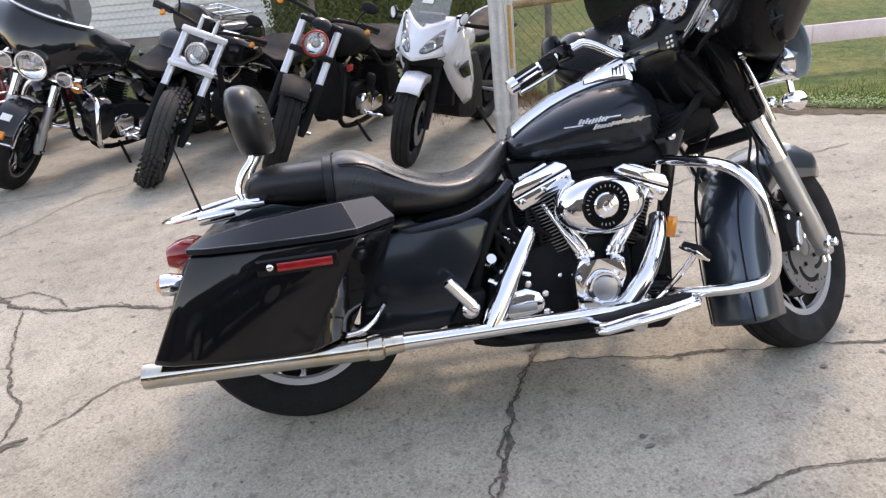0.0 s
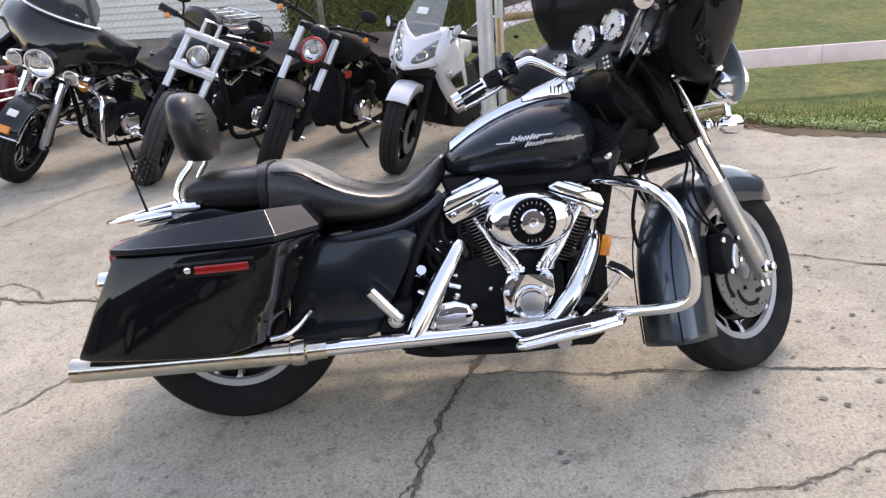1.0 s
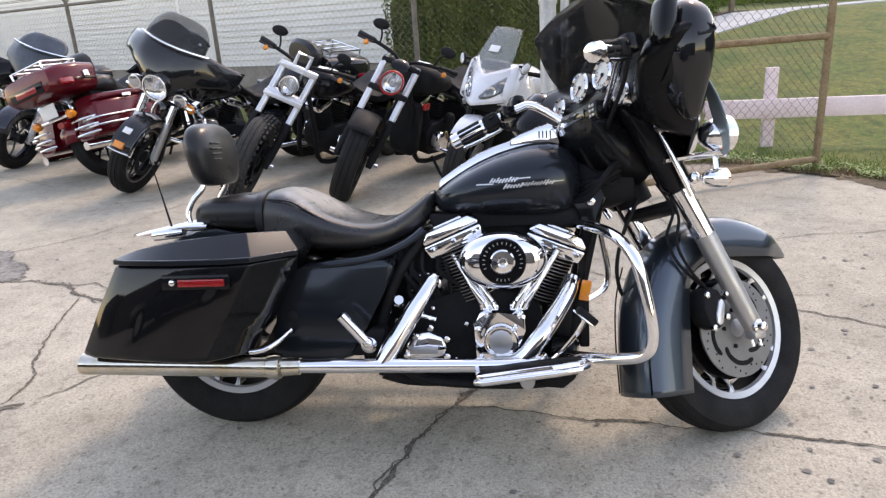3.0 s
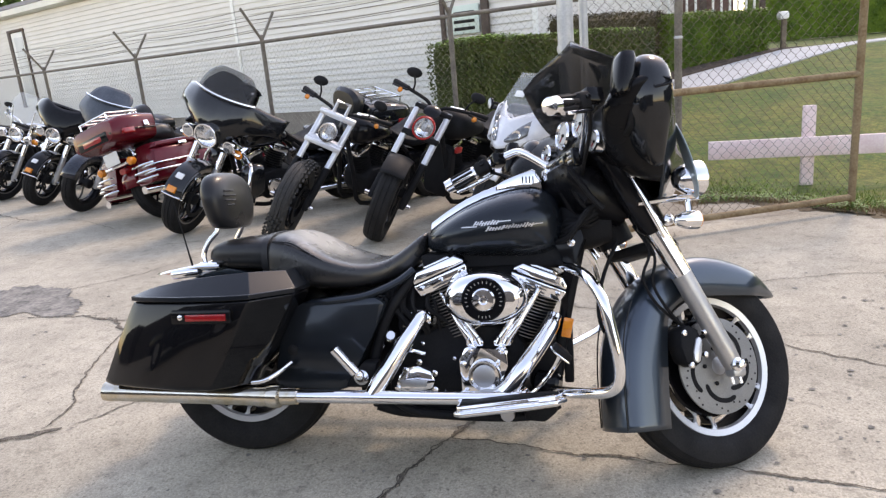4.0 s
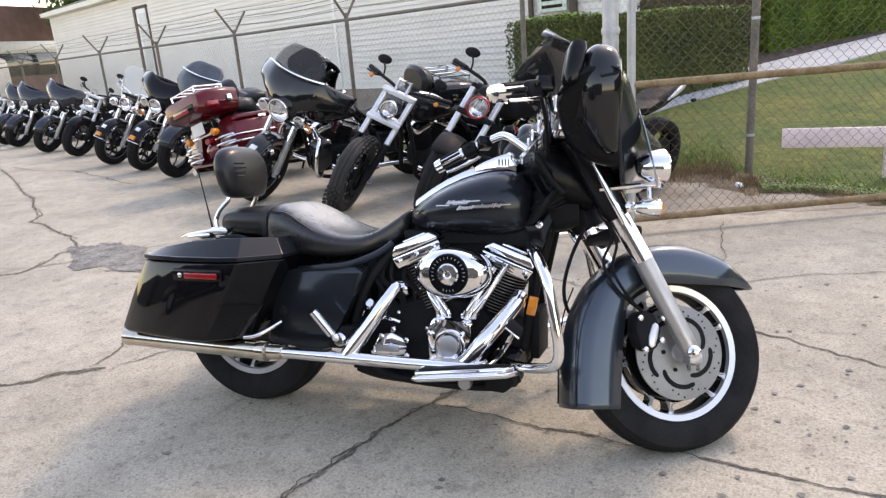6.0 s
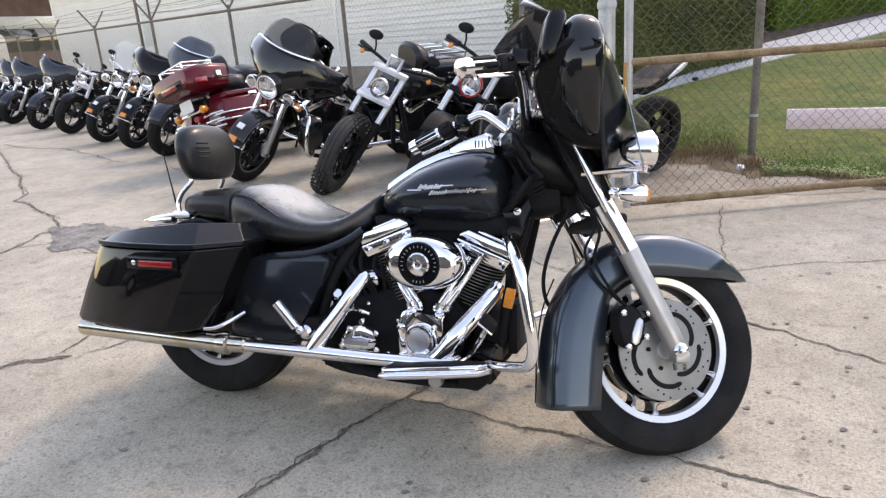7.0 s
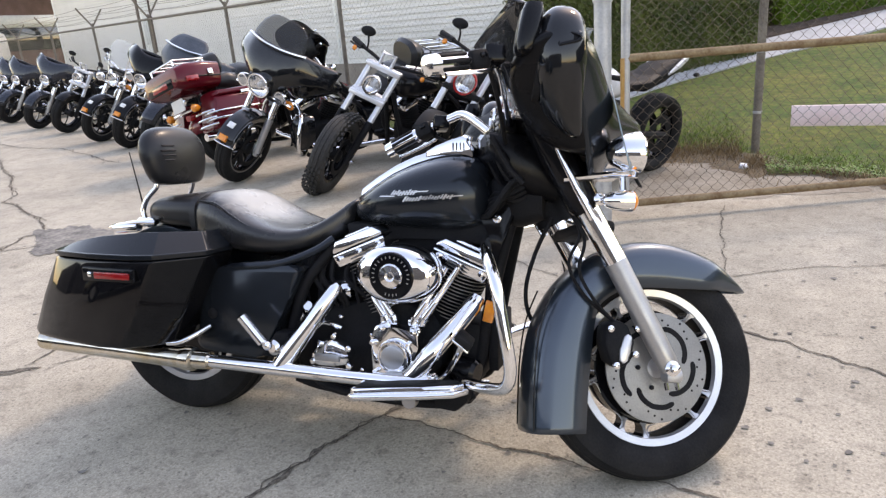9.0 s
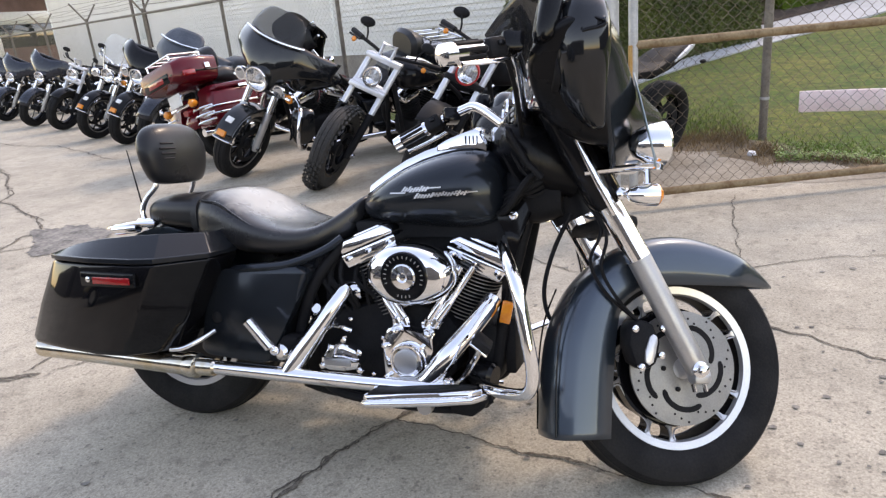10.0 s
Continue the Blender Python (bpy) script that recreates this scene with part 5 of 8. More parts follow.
# seat, backrest, rack
def seat_ring(x, zb, zt, w, dish=0.0, n=28):
    out = []
    for k in range(n):
        a = 2 * math.pi * k / n
        c, sn = math.cos(a), math.sin(a)
        y = w * math.copysign(abs(c) ** 0.62, c)
        z = (zb + zt) / 2 + (zt - zb) / 2 * math.copysign(abs(sn) ** 0.62, sn)
        if sn > 0:
            z -= dish * (1 - (y / w) ** 2)
        out.append(Vector((x, y, z)))
    return out


pillion = bp("pillion_seat", skin([seat_ring(x, a, b, w) for x, a, b, w in ((-0.04, 0.675, 0.70, 0.07), (-0.03, 0.662, 0.73, 0.105), (0.0, 0.655, 0.75, 0.125), (0.06, 0.65, 0.757, 0.137), (0.13, 0.645, 0.759, 0.145), (0.2, 0.64, 0.762, 0.15), (0.22, 0.64, 0.755, 0.15))]), VINYL, "black vinyl pillion pad")
rider = bp("rider_seat", skin([seat_ring(x, a, b, w, d) for x, a, b, w, d in ((0.195, 0.625, 0.74, 0.15, 0), (0.205, 0.61, 0.765, 0.165, 0), (0.245, 0.595, 0.776, 0.178, 0.0), (0.295, 0.585, 0.768, 0.19, 0.006), (0.345, 0.578, 0.745, 0.197, 0.016), (0.40, 0.575, 0.715, 0.2, 0.024), (0.46, 0.573, 0.688, 0.195, 0.022), (0.52, 0.575, 0.67, 0.18, 0.014), (0.575, 0.583, 0.667, 0.155, 0.006), (0.62, 0.597, 0.682, 0.125, 0), (0.665, 0.62, 0.713, 0.09, 0), (0.70, 0.65, 0.742, 0.06, 0), (0.722, 0.69, 0.752, 0.035, 0))]), SEATVINYL, "black vinyl rider seat, dust and painted sky sheen on top")
for o in (pillion, rider):
    o.modifiers.new("smooth", "SUBSURF").levels = 1
    o.modifiers["smooth"].render_levels = 1
bp("seat_strap", skin([[Vector((x, p.y * e, 0.693 + (p.z - 0.693) * e)) for p in seat_ring(0.2, 0.62, 0.768, 0.164)] for x, e in ((0.187, 0.985), (0.189, 1.02), (0.211, 1.028), (0.213, 0.985))], None, False), VINYL, "flat vinyl strap", rider)
bp("seat_welt", tube(spl([Vector((x, -w * 0.93, b - 0.02)) for x, a, b, w in ((0.23, 0, 0.765, 0.175), (0.30, 0, 0.758, 0.19), (0.36, 0, 0.725, 0.198), (0.42, 0, 0.692, 0.2), (0.49, 0, 0.668, 0.19), (0.56, 0, 0.657, 0.163))], 4), 0.003, 6), VINYL, "", rider)
pad = bp("backrest_pad", skin([[Vector((x0 + t * px, 0.148 * w * py, z)) for px, py in [(math.copysign(abs(math.cos(a)) ** 0.85, math.cos(a)), math.copysign(abs(math.sin(a)) ** 0.8, math.sin(a))) for a in [2 * math.pi * k / 28 for k in range(28)]]] for x0, t, w, z in ((0.012, 0.028, 0.50, 0.787), (0.012, 0.042, 0.72, 0.793), (0.010, 0.049, 0.84, 0.815), (0.006, 0.053, 0.95, 0.855), (0.001, 0.055, 1.0, 0.895), (-0.004, 0.053, 0.96, 0.93), (-0.009, 0.046, 0.82, 0.96), (-0.012, 0.034, 0.60, 0.977), (-0.014, 0.015, 0.3, 0.985))]), VINYL, "curved black vinyl backrest pad")
pad.modifiers.new("smooth", "SUBSURF").levels = 1
pad.modifiers["smooth"].render_levels = 1
for k, w in enumerate((9, 12, 13, 11)):
    e = 1.03 - 0.03 * abs(k - 2)
    bp("emboss", tube([Vector((0.003 - 0.002 * k + 0.054 * e * math.cos(a) ** 0.85, -0.146 * e * math.sin(a) ** 0.8, 0.872 + 0.016 * k)) for a in [radians(27 + w * (q / 2 - 1)) for q in range(5)]], 0.003, 6), GLOSS, "", pad)
for s in (-1, 1):
    bp("backrest_upright", tube(spl([(0.0, s * 0.085, 0.82), (0.0, s * 0.09, 0.785), (-0.03, s * 0.105, 0.745), (-0.045, s * 0.112, 0.70), (-0.03, s * 0.115, 0.655)], 5), 0.009, 10, flat=1.0), CHROME, "chrome backrest upright")
    bp("upright_latch", box((-0.025, s * 0.118, 0.668), (0.07, 0.022, 0.03), 0.007), CHROME)
    bp("rack_rail", tube(spl([(0.02, s * 0.125, 0.668), (-0.06, s * 0.125, 0.667), (-0.15, s * 0.105, 0.655), (-0.235, s * 0.065, 0.64), (-0.272, s * 0.02, 0.634), (-0.275, 0, 0.634)], 5), 0.014, 10, flat=0.55), CHROME, "chrome luggage rack rail")
    bp("rack_boss", lathe([(0.016, -0.05), (0.018, -0.04), (0.018, 0.04), (0.016, 0.05)], 14, along((-0.11, s * 0.12, 0.648), (1, 0, 0.1))), CHROME)
bp("rack_bar", tube([(-0.2, -0.08, 0.645), (-0.2, 0.08, 0.645)], 0.012, 8, flat=0.5), CHROME)
bp("antenna", tube([(-0.185, 0.06, 0.62), (-0.215, 0.06, 0.75), (-0.25, 0.06, 0.90)], [0.005, 0.0028, 0.002], 6), SATIN, "thin black whip antenna")

# rear fender, tail lamp
rows = []
for k in range(17):
    a = radians(10 + 165 * k / 16)
    c = Vector((0.05, 0, 0.312))
    d = Vector((math.cos(a), 0, math.sin(a)))
    r = 0.345 + (0.012 if a > 1.6 else 0)
    rows.append([c + d * (r - 0.09) + Vector((0, -0.1, 0)), c + d * (r - 0.012) + Vector((0, -0.1, 0)), c + d * r + Vector((0, -0.05, 0)), c + d * (r + 0.003), c + d * r + Vector((0, 0.05, 0)), c + d * (r - 0.012) + Vector((0, 0.1, 0)), c + d * (r - 0.09) + Vector((0, 0.1, 0))])
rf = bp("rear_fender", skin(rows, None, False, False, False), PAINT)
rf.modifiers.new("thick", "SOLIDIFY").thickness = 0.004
bp("tail_lamp", skin([se_ring(-0.285, 0.535, 0.045, 0.03, 20, 3), se_ring(-0.26, 0.538, 0.06, 0.04, 20, 3), se_ring(-0.22, 0.54, 0.065, 0.045, 20, 3), se_ring(-0.2, 0.54, 0.06, 0.04, 20, 3)]), REDLENS, "red tail lamp")
for s in (-1, 1):
    sg = bp("rear_signal", lathe([(0.01, -0.05), (0.026, -0.03), (0.032, 0.0), (0.032, 0.02)], 18, along((-0.27, s * 0.11, 0.475), (-1, 0, 0))), CHROME, "chrome rear turn signal")
    bp("signal_lens", lathe([(0.0, 0.034), (0.02, 0.031), (0.031, 0.02)], 18, along((-0.27, s * 0.11, 0.475), (-1, 0, 0))), AMBER, "amber lens", sg)
bp("signal_bar", box((-0.25, 0, 0.475), (0.03, 0.26, 0.022), 0.006), CHROME)

# saddlebags
for s in (-1, 1):
    top = [(-0.136, 0.385), (-0.09, 0.41), (0.04, 0.434), (0.19, 0.436), (0.262, 0.418), (0.356, 0.302)]
    low = [(-0.273, 0.374), (-0.225, 0.402), (-0.09, 0.424), (0.03, 0.424), (0.105, 0.404), (0.197, 0.295)]
    zt = [0.594] * 6
    zl = [0.336, 0.334, 0.33, 0.322, 0.317, 0.309]
    rings = []
    for f in (0.0, 0.04, 0.5, 0.96, 1.0):
        e = -0.002 if f == 0.0 else -0.008 if f == 1.0 else 0.006 * math.sin(math.pi * f)
        ring = [Vector((a[0] + (b[0] - a[0]) * f, s * (a[1] + (b[1] - a[1]) * f + e), za + (zb - za) * f)) for a, b, za, zb in zip(top, low, zt, zl)]
        rings.append(ring + [Vector((ring[-1].x - 0.002, s * 0.17, ring[-1].z)), Vector((ring[0].x + 0.002, s * 0.17, ring[0].z))])
    bag = bp("saddlebag", skin(rings), BAGBLACK, "gloss black hard saddlebag", sharp=24)
    bag.modifiers.new("edge", "BEVEL").width = 0.006
    bag.modifiers["edge"].segments, bag.modifiers["edge"].limit_method, bag.modifiers["edge"].angle_limit = 2, "ANGLE", radians(28)
    rim = [(x - (0.004 if k == 0 else 0), c + 0.003) for k, (x, c) in enumerate(top)]
    crest = [(-0.098, 0.352, 0.628), (-0.06, 0.365, 0.637), (0.04, 0.375, 0.655), (0.17, 0.368, 0.667), (0.232, 0.352, 0.669), (0.312, 0.262, 0.662)]
    rings = []
    for f in (0.0, 0.08, 0.1, 1.0):
        ring = []
        for (x, c), (x1, c1, z1) in zip(rim, crest):
            g = 0.0 if f < 0.09 else (f - 0.1) / 0.9
            ring.append(Vector((x + (x1 - x) * g, s * (c - (0.006 if f == 0.1 else 0) + (c1 - c) * g), 0.597 + (0.014 if f else 0) + (z1 - 0.611) * g)))
        rings.append(ring + [Vector((ring[-1].x, s * 0.165, ring[-1].z)), Vector((ring[0].x, s * 0.165, ring[0].z))])
    lid = bp("bag_lid", skin(rings), LIDPAINT, "charcoal lid with sharp facets", bag, sharp=20)
    lid.modifiers.new("edge", "BEVEL").width = 0.007
    lid.modifiers["edge"].segments, lid.modifiers["edge"].limit_method, lid.modifiers["edge"].angle_limit = 3, "ANGLE", radians(20)
    ref = bp("bag_plate", box((0.115, s * 0.435, 0.552), (0.19, 0.012, 0.042), 0.005), GLOSS, "", bag)
    bp("bag_reflector", box((0.132, s * 0.442, 0.550), (0.128, 0.006, 0.02), 0.002), REDLENS, "red reflector strip", ref)
    bp("bag_lock", lathe([(0.008, 0), (0.008, 0.008), (0.004, 0.01)], 14, along((0.052, s * 0.437, 0.552), (0, s, 0))), CHROME, "chrome lock", ref)
    bp("bag_guard", tube(spl([(0.195, s * 0.31, 0.32), (0.235, s * 0.305, 0.325), (0.27, s * 0.28, 0.342), (0.296, s * 0.235, 0.362)], 5), 0.0085, 10), CHROME, "curved chrome guard rail")
    bp("guard_mount", lathe([(0.017, 0), (0.017, 0.02), (0.008, 0.024)], 14, along((0.30, s * 0.205, 0.40), (0, s, 0))), SATIN)
    bp("bag_bracket", box((-0.05, s * 0.26, 0.307), (0.12, 0.05, 0.012), 0.003), CHROME)

    # exhaust
    muf = bp("muffler", tube([(-0.318, s * 0.30, 0.289), (-0.322, s * 0.30, 0.289), (-0.30, s * 0.30, 0.288), (-0.296, s * 0.30, 0.288), (0.0, s * 0.30, 0.281), (0.24, s * 0.299, 0.274), (0.27, s * 0.297, 0.273), (0.30, s * 0.294, 0.272)], [0.022, 0.0325, 0.0335, 0.032, 0.0325, 0.0325, 0.030, 0.024], 24), CHROME_USED, "chrome muffler with a faint gold heat tint")
    bp("muffler_clamp", lathe([(0.030, -0.024), (0.0365, -0.018), (0.038, 0.0), (0.0365, 0.018), (0.028, 0.024)], 24, along((0.262, s * 0.298, 0.2735), (1, 0, -0.03))), CHROME_USED, "", muf)
    bp("muffler_shade", box((-0.12, s * 0.262, 0.315), (0.24, 0.06, 0.016), 0.007), GLOSS, "", muf)
    bp("muffler_clamp", tube([(0.285, s * 0.296, 0.2725), (0.335, s * 0.293, 0.2715)], [0.029, 0.0265], 18), CHROME_USED, "", muf)
    bp("exhaust_pipe", tube(spl([(0.30, s * 0.293, 0.2715), (0.6, s * 0.285, 0.266), (0.85, s * 0.272, 0.260), (1.0, s * 0.25, 0.258), (1.03, s * 0.22, 0.262)], 5), 0.0205, 16), CHROME, "straight chrome exhaust pipe")

    # engine guard, board, pegs
    bp("engine_guard", tube(spl([(1.13, s * 0.03, 0.632), (1.17, s * 0.17, 0.636), (1.222, s * 0.33, 0.627), (1.262, s * 0.40, 0.575), (1.285, s * 0.42, 0.485), (1.302, s * 0.42, 0.38), (1.285, s * 0.405, 0.325), (1.22, s * 0.35, 0.298), (1.13, s * 0.25, 0.275), (1.07, s * 0.15, 0.262)], 6), 0.0156, 14), CHROME, "chrome tubular engine guard")
    m = Matrix.Translation((0.995, s * 0.315, 0.262)) @ Euler((radians(9 * s), radians(-5), radians(-s * 6))).to_matrix().to_4x4()
    board = bp("footboard", prism([(-0.155, -0.035), (-0.14, -0.048), (0.05, -0.048), (0.13, -0.035), (0.155, 0.0), (0.13, 0.035), (0.05, 0.048), (-0.14, 0.048), (-0.155, 0.035)], -0.012, 0.010, 0.006, None, m @ Euler((radians(90), 0, 0)).to_matrix().to_4x4()), CHROME, "chrome-edged footboard")
    bp("board_pad", prism([(-0.142, -0.03), (-0.13, -0.04), (0.05, -0.04), (0.12, -0.03), (0.142, 0.0), (0.12, 0.03), (0.05, 0.04), (-0.13, 0.04), (-0.142, 0.03)], 0.010, 0.015, 0.002, None, m @ Euler((radians(90), 0, 0)).to_matrix().to_4x4()), RUBBER, "ribbed rubber pad", board)
    bp("board_edge", tube([m @ Vector((x, s * y, -0.012)) for x, y in ((-0.158, 0.02), (-0.156, 0.036), (-0.141, 0.049), (-0.05, 0.050), (0.05, 0.050), (0.131, 0.037), (0.157, 0.0), (0.14, -0.03))], [0.005, 0.008, 0.010, 0.0105, 0.0105, 0.010, 0.008, 0.005], 10), CHROME, "rounded chrome edge", board)
    bp("board_bracket", lathe([(0.02, -0.015), (0.022, 0), (0.02, 0.015)], 14, along((0.985, s * 0.28, 0.215), (0, 1, 0))), ALLOY, "", board)
    bp("board_arm", tube([(0.985, s * 0.28, 0.225), (0.99, s * 0.29, 0.25)], 0.01, 8), CHROME, "", board)
    peg = bp("passenger_peg", tube([(0.465, s * 0.305, 0.425), (0.468, s * 0.305, 0.421), (0.528, s * 0.295, 0.345), (0.53, s * 0.295, 0.342)], [0.008, 0.0165, 0.0165, 0.009], 14), CHROME, "folded chrome passenger peg")
    bp("peg_pivot", ball((0.536, s * 0.285, 0.334), 0.015), CHROME, "", peg)
    bp("peg_mount", lathe([(0.022, 0), (0.024, 0.012), (0.014, 0.02)], 16, along((0.53, s * 0.235, 0.316), (0, s, 0))), CHROME, "", peg)
    bp("peg_bracket", prism([(0.47, 0.28), (0.56, 0.28), (0.58, 0.36), (0.53, 0.36)], s * 0.18, s * 0.235, 0.008), SATIN, "", peg)
    bp("side_panel", prism([(0.30, 0.535), (0.34, 0.552), (0.58, 0.565), (0.615, 0.545), (0.575, 0.46), (0.53, 0.38), (0.485, 0.275), (0.44, 0.262), (0.25, 0.275), (0.225, 0.295), (0.25, 0.42)], s * 0.10, s * 0.222, 0.045), INK, "gloss charcoal side panel")
    bp("panel_top", tube(spl([(0.365, s * 0.2, 0.545), (0.45, s * 0.215, 0.556), (0.55, s * 0.205, 0.567), (0.64, s * 0.17, 0.60), (0.69, s * 0.14, 0.635)], 5), 0.016, 10, flat=0.8), INK)
    bp("frame_tube", tube(spl([(0.69, s * 0.13, 0.62), (0.62, s * 0.17, 0.52), (0.575, s * 0.175, 0.42), (0.545, s * 0.17, 0.30), (0.55, s * 0.15, 0.20)], 6), 0.017, 10), SATIN)
    bp("frame_tube", tube(spl([(1.22, s * 0.045, 0.72), (1.19, s * 0.065, 0.6), (1.15, s * 0.08, 0.42), (1.12, s * 0.09, 0.25), (1.07, s * 0.10, 0.175), (0.9, s * 0.12, 0.165), (0.65, s * 0.13, 0.17), (0.55, s * 0.15, 0.20)], 6), 0.019, 10), SATIN)
    bp("neck_bracket", prism([(1.115, 0.735), (1.225, 0.74), (1.235, 0.71), (1.195, 0.63), (1.172, 0.54), (1.16, 0.42), (1.14, 0.42), (1.15, 0.54), (1.168, 0.64)], s * 0.08, s * 0.098, 0.004), GLOSS, "black frame bracket")
    bp("bracket_bolt", lathe([(0.012, 0), (0.012, 0.01), (0.006, 0.013)], 12, along((1.186, s * 0.098, 0.70), (0, s, 0))), CHROME)
    if s < 0:
        bp("side_reflector", box((0, 0, 0), (0.03, 0.012, 0.062), 0.003, Matrix.Translation((1.165, -0.118, 0.437)) @ Euler((0, radians(12), 0)).to_matrix().to_4x4()), AMBER, "amber side reflector")

# engine
def cylinder(base, top, rock, name, y0, y1):
    ym = (y0 + y1) / 2
    b, t = Vector((base[0], ym, base[1])), Vector((top[0], ym, top[1]))
    L = (t - b).length
    m = along(b, t - b)
    prof = [(0.058, 0)]
    edge = bmesh.new()
    n = 17
    for k in range(n):
        h = 0.022 + (L - 0.03) * k / (n - 1)
        r = 0.078 + 0.008 * k / n
        prof += [(0.062, h - 0.0036), (r, h - 0.0019), (r, h + 0.0019), (0.062, h + 0.0036)]
        lathe([(r - 0.003, h + 0.0016), (r + 0.0007, h + 0.0014), (r + 0.0007, h - 0.0014), (r - 0.003, h - 0.0016)], 28, m, edge, True)
    prof.append((0.07, L + 0.01))
    cyl = bp(name, lathe(prof, 28, m), SATIN, "finned black engine cylinder")
    bp("fin_edges", edge, STEEL, "machined fin edges", cyl)
    d = Vector((rock[1][0] - rock[0][0], 0, rock[1][1] - rock[0][1])).normalized()
    up = Vector((-d.z, 0, d.x))
    c = Vector((sum(p[0] for p in rock) / 4, 0, sum(p[1] for p in rock) / 4))

    def slab(nm, pts, grow, bev, material, lab, par):
        q = [c + d * a + up * h for a, h in pts]
        return bp(nm, prism([(p.x, p.z) for p in q], y0 + grow, y1 - grow, bev), material, lab, par)
    rb = slab("rocker_box", [(-0.082, -0.036), (-0.09, -0.006), (-0.09, 0.004), (0.09, 0.004), (0.09, -0.006), (0.082, -0.036)], 0.0, 0.006, CHROME, "polished chrome rocker box", cyl)
    slab("rocker_gasket", [(-0.087, 0.003), (-0.087, 0.007), (0.087, 0.007), (0.087, 0.003)], -0.003, 0.001, GLOSS, "", rb)
    slab("rocker_cover", [(-0.088, 0.007), (-0.088, 0.018), (-0.066, 0.04), (0.066, 0.04), (0.088, 0.018), (0.088, 0.007)], -0.002, 0.007, CHROME, "", rb)
    slab("rocker_ridge", [(-0.05, 0.036), (-0.042, 0.047), (0.042, 0.047), (0.05, 0.036)], -0.03, 0.004, CHROME, "", rb)
    for f in (-0.068, 0.0, 0.068):
        q = c + d * f - up * 0.012
        bp("rocker_bolt", lathe([(0.008, 0), (0.008, 0.008), (0.004, 0.011)], 10, along((q.x, y1 + 0.001, q.z), (0, -1, 0))), CHROME, "", rb)
    return cyl


cylinder((0.862, 0.415), (0.786, 0.60), [(0.693, 0.603), (0.842, 0.664), (0.866, 0.628), (0.71, 0.565)], "rear_cylinder", -0.005, -0.16)
cylinder((0.997, 0.40), (1.08, 0.585), [(1.002, 0.635), (1.18, 0.563), (1.164, 0.524), (0.98, 0.596)], "front_cylinder", 0.04, -0.115)
case = bp("crankcase", prism([(0.585, 0.22), (0.60, 0.36), (0.68, 0.43), (0.79, 0.45), (0.85, 0.455), (0.985, 0.455), (1.035, 0.39), (1.03, 0.27), (0.97, 0.205), (0.70, 0.19)], 0.13, -0.145, 0.018), SATIN, "black engine and gearbox castings")
bp("sump", prism([(0.60, 0.235), (1.08, 0.225), (1.10, 0.18), (1.06, 0.165), (0.66, 0.17)], 0.10, -0.15, 0.012), SATIN, "", case)
bp("lower_rail", tube(spl([(0.62, -0.17, 0.215), (0.70, -0.19, 0.187), (0.9, -0.2, 0.177), (1.06, -0.19, 0.18), (1.13, -0.16, 0.205)], 5), 0.016, 12, flat=0.8), SATIN, "black lower frame rail", case)
bp("rail_bracket", prism([(1.02, 0.235), (1.12, 0.24), (1.13, 0.2), (1.09, 0.165), (1.03, 0.17)], -0.12, -0.215, 0.01), SATIN, "", case)
bp("frame_backbone", prism([(0.70, 0.675), (1.16, 0.69), (1.20, 0.64), (1.17, 0.615), (0.98, 0.635), (0.86, 0.645), (0.72, 0.61)], 0.07, -0.085, 0.012), SATIN, "black frame backbone under the tank")
bp("regulator", box((1.09, -0.10, 0.20), (0.06, 0.12, 0.06), 0.01), SATIN, "", case)
camcov = bp("cam_cover", prism([(0.838, 0.25), (0.832, 0.36), (0.852, 0.40), (0.875, 0.408), (0.90, 0.385), (0.935, 0.382), (0.965, 0.403), (0.99, 0.385), (0.972, 0.345), (0.965, 0.265), (0.93, 0.235), (0.87, 0.232)], -0.14, -0.215, 0.014), CHROME, "chrome cam cover", case)
m = along((0.913, -0.212, 0.315), (0, -1, 0))
pt = bp("timer_cover", lathe([(0.050, 0), (0.050, 0.016), (0.045, 0.024), (0.041, 0.024), (0.040, 0.02), (0.0, 0.022)], 32, m), CHROME, "round chrome timer cover", camcov)
bp("timer_ring", lathe([(0.034, 0.021), (0.034, 0.027), (0.029, 0.029), (0.0, 0.029)], 28, m), ALLOY, "", pt)
for x, z in ((0.85, 0.262), (0.845, 0.35), (0.872, 0.393), (0.97, 0.388), (0.955, 0.352), (0.957, 0.27)):
    bp("cover_bolt", lathe([(0.008, 0), (0.008, 0.01), (0.004, 0.013)], 10, along((x, -0.214, z), (0, -1, 0))), CHROME, "", camcov)
for x0, x1, s in ((0.87, 0.775, 0), (0.893, 0.81, 1), (0.955, 1.05, 1), (0.978, 1.085, 0)):
    bp("pushrod_tube", tube([(x0, -0.168, 0.40), (x0 * 0.92 + x1 * 0.08, -0.168, 0.418), (x0 * 0.9 + x1 * 0.1, -0.168, 0.42), (x0 * 0.6 + x1 * 0.4, -0.168, 0.468), (x0 * 0.58 + x1 * 0.42, -0.168, 0.47), (x1, -0.15, 0.565)], [0.017, 0.017, 0.013, 0.012, 0.0095, 0.009], 12), CHROME, "chrome pushrod tube")
bp("lifter_block", box((0.881, -0.16, 0.405), (0.055, 0.045, 0.02), 0.006), CHROME, "", case)
bp("lifter_block", box((0.967, -0.16, 0.405), (0.055, 0.045, 0.02), 0.006), CHROME, "", case)
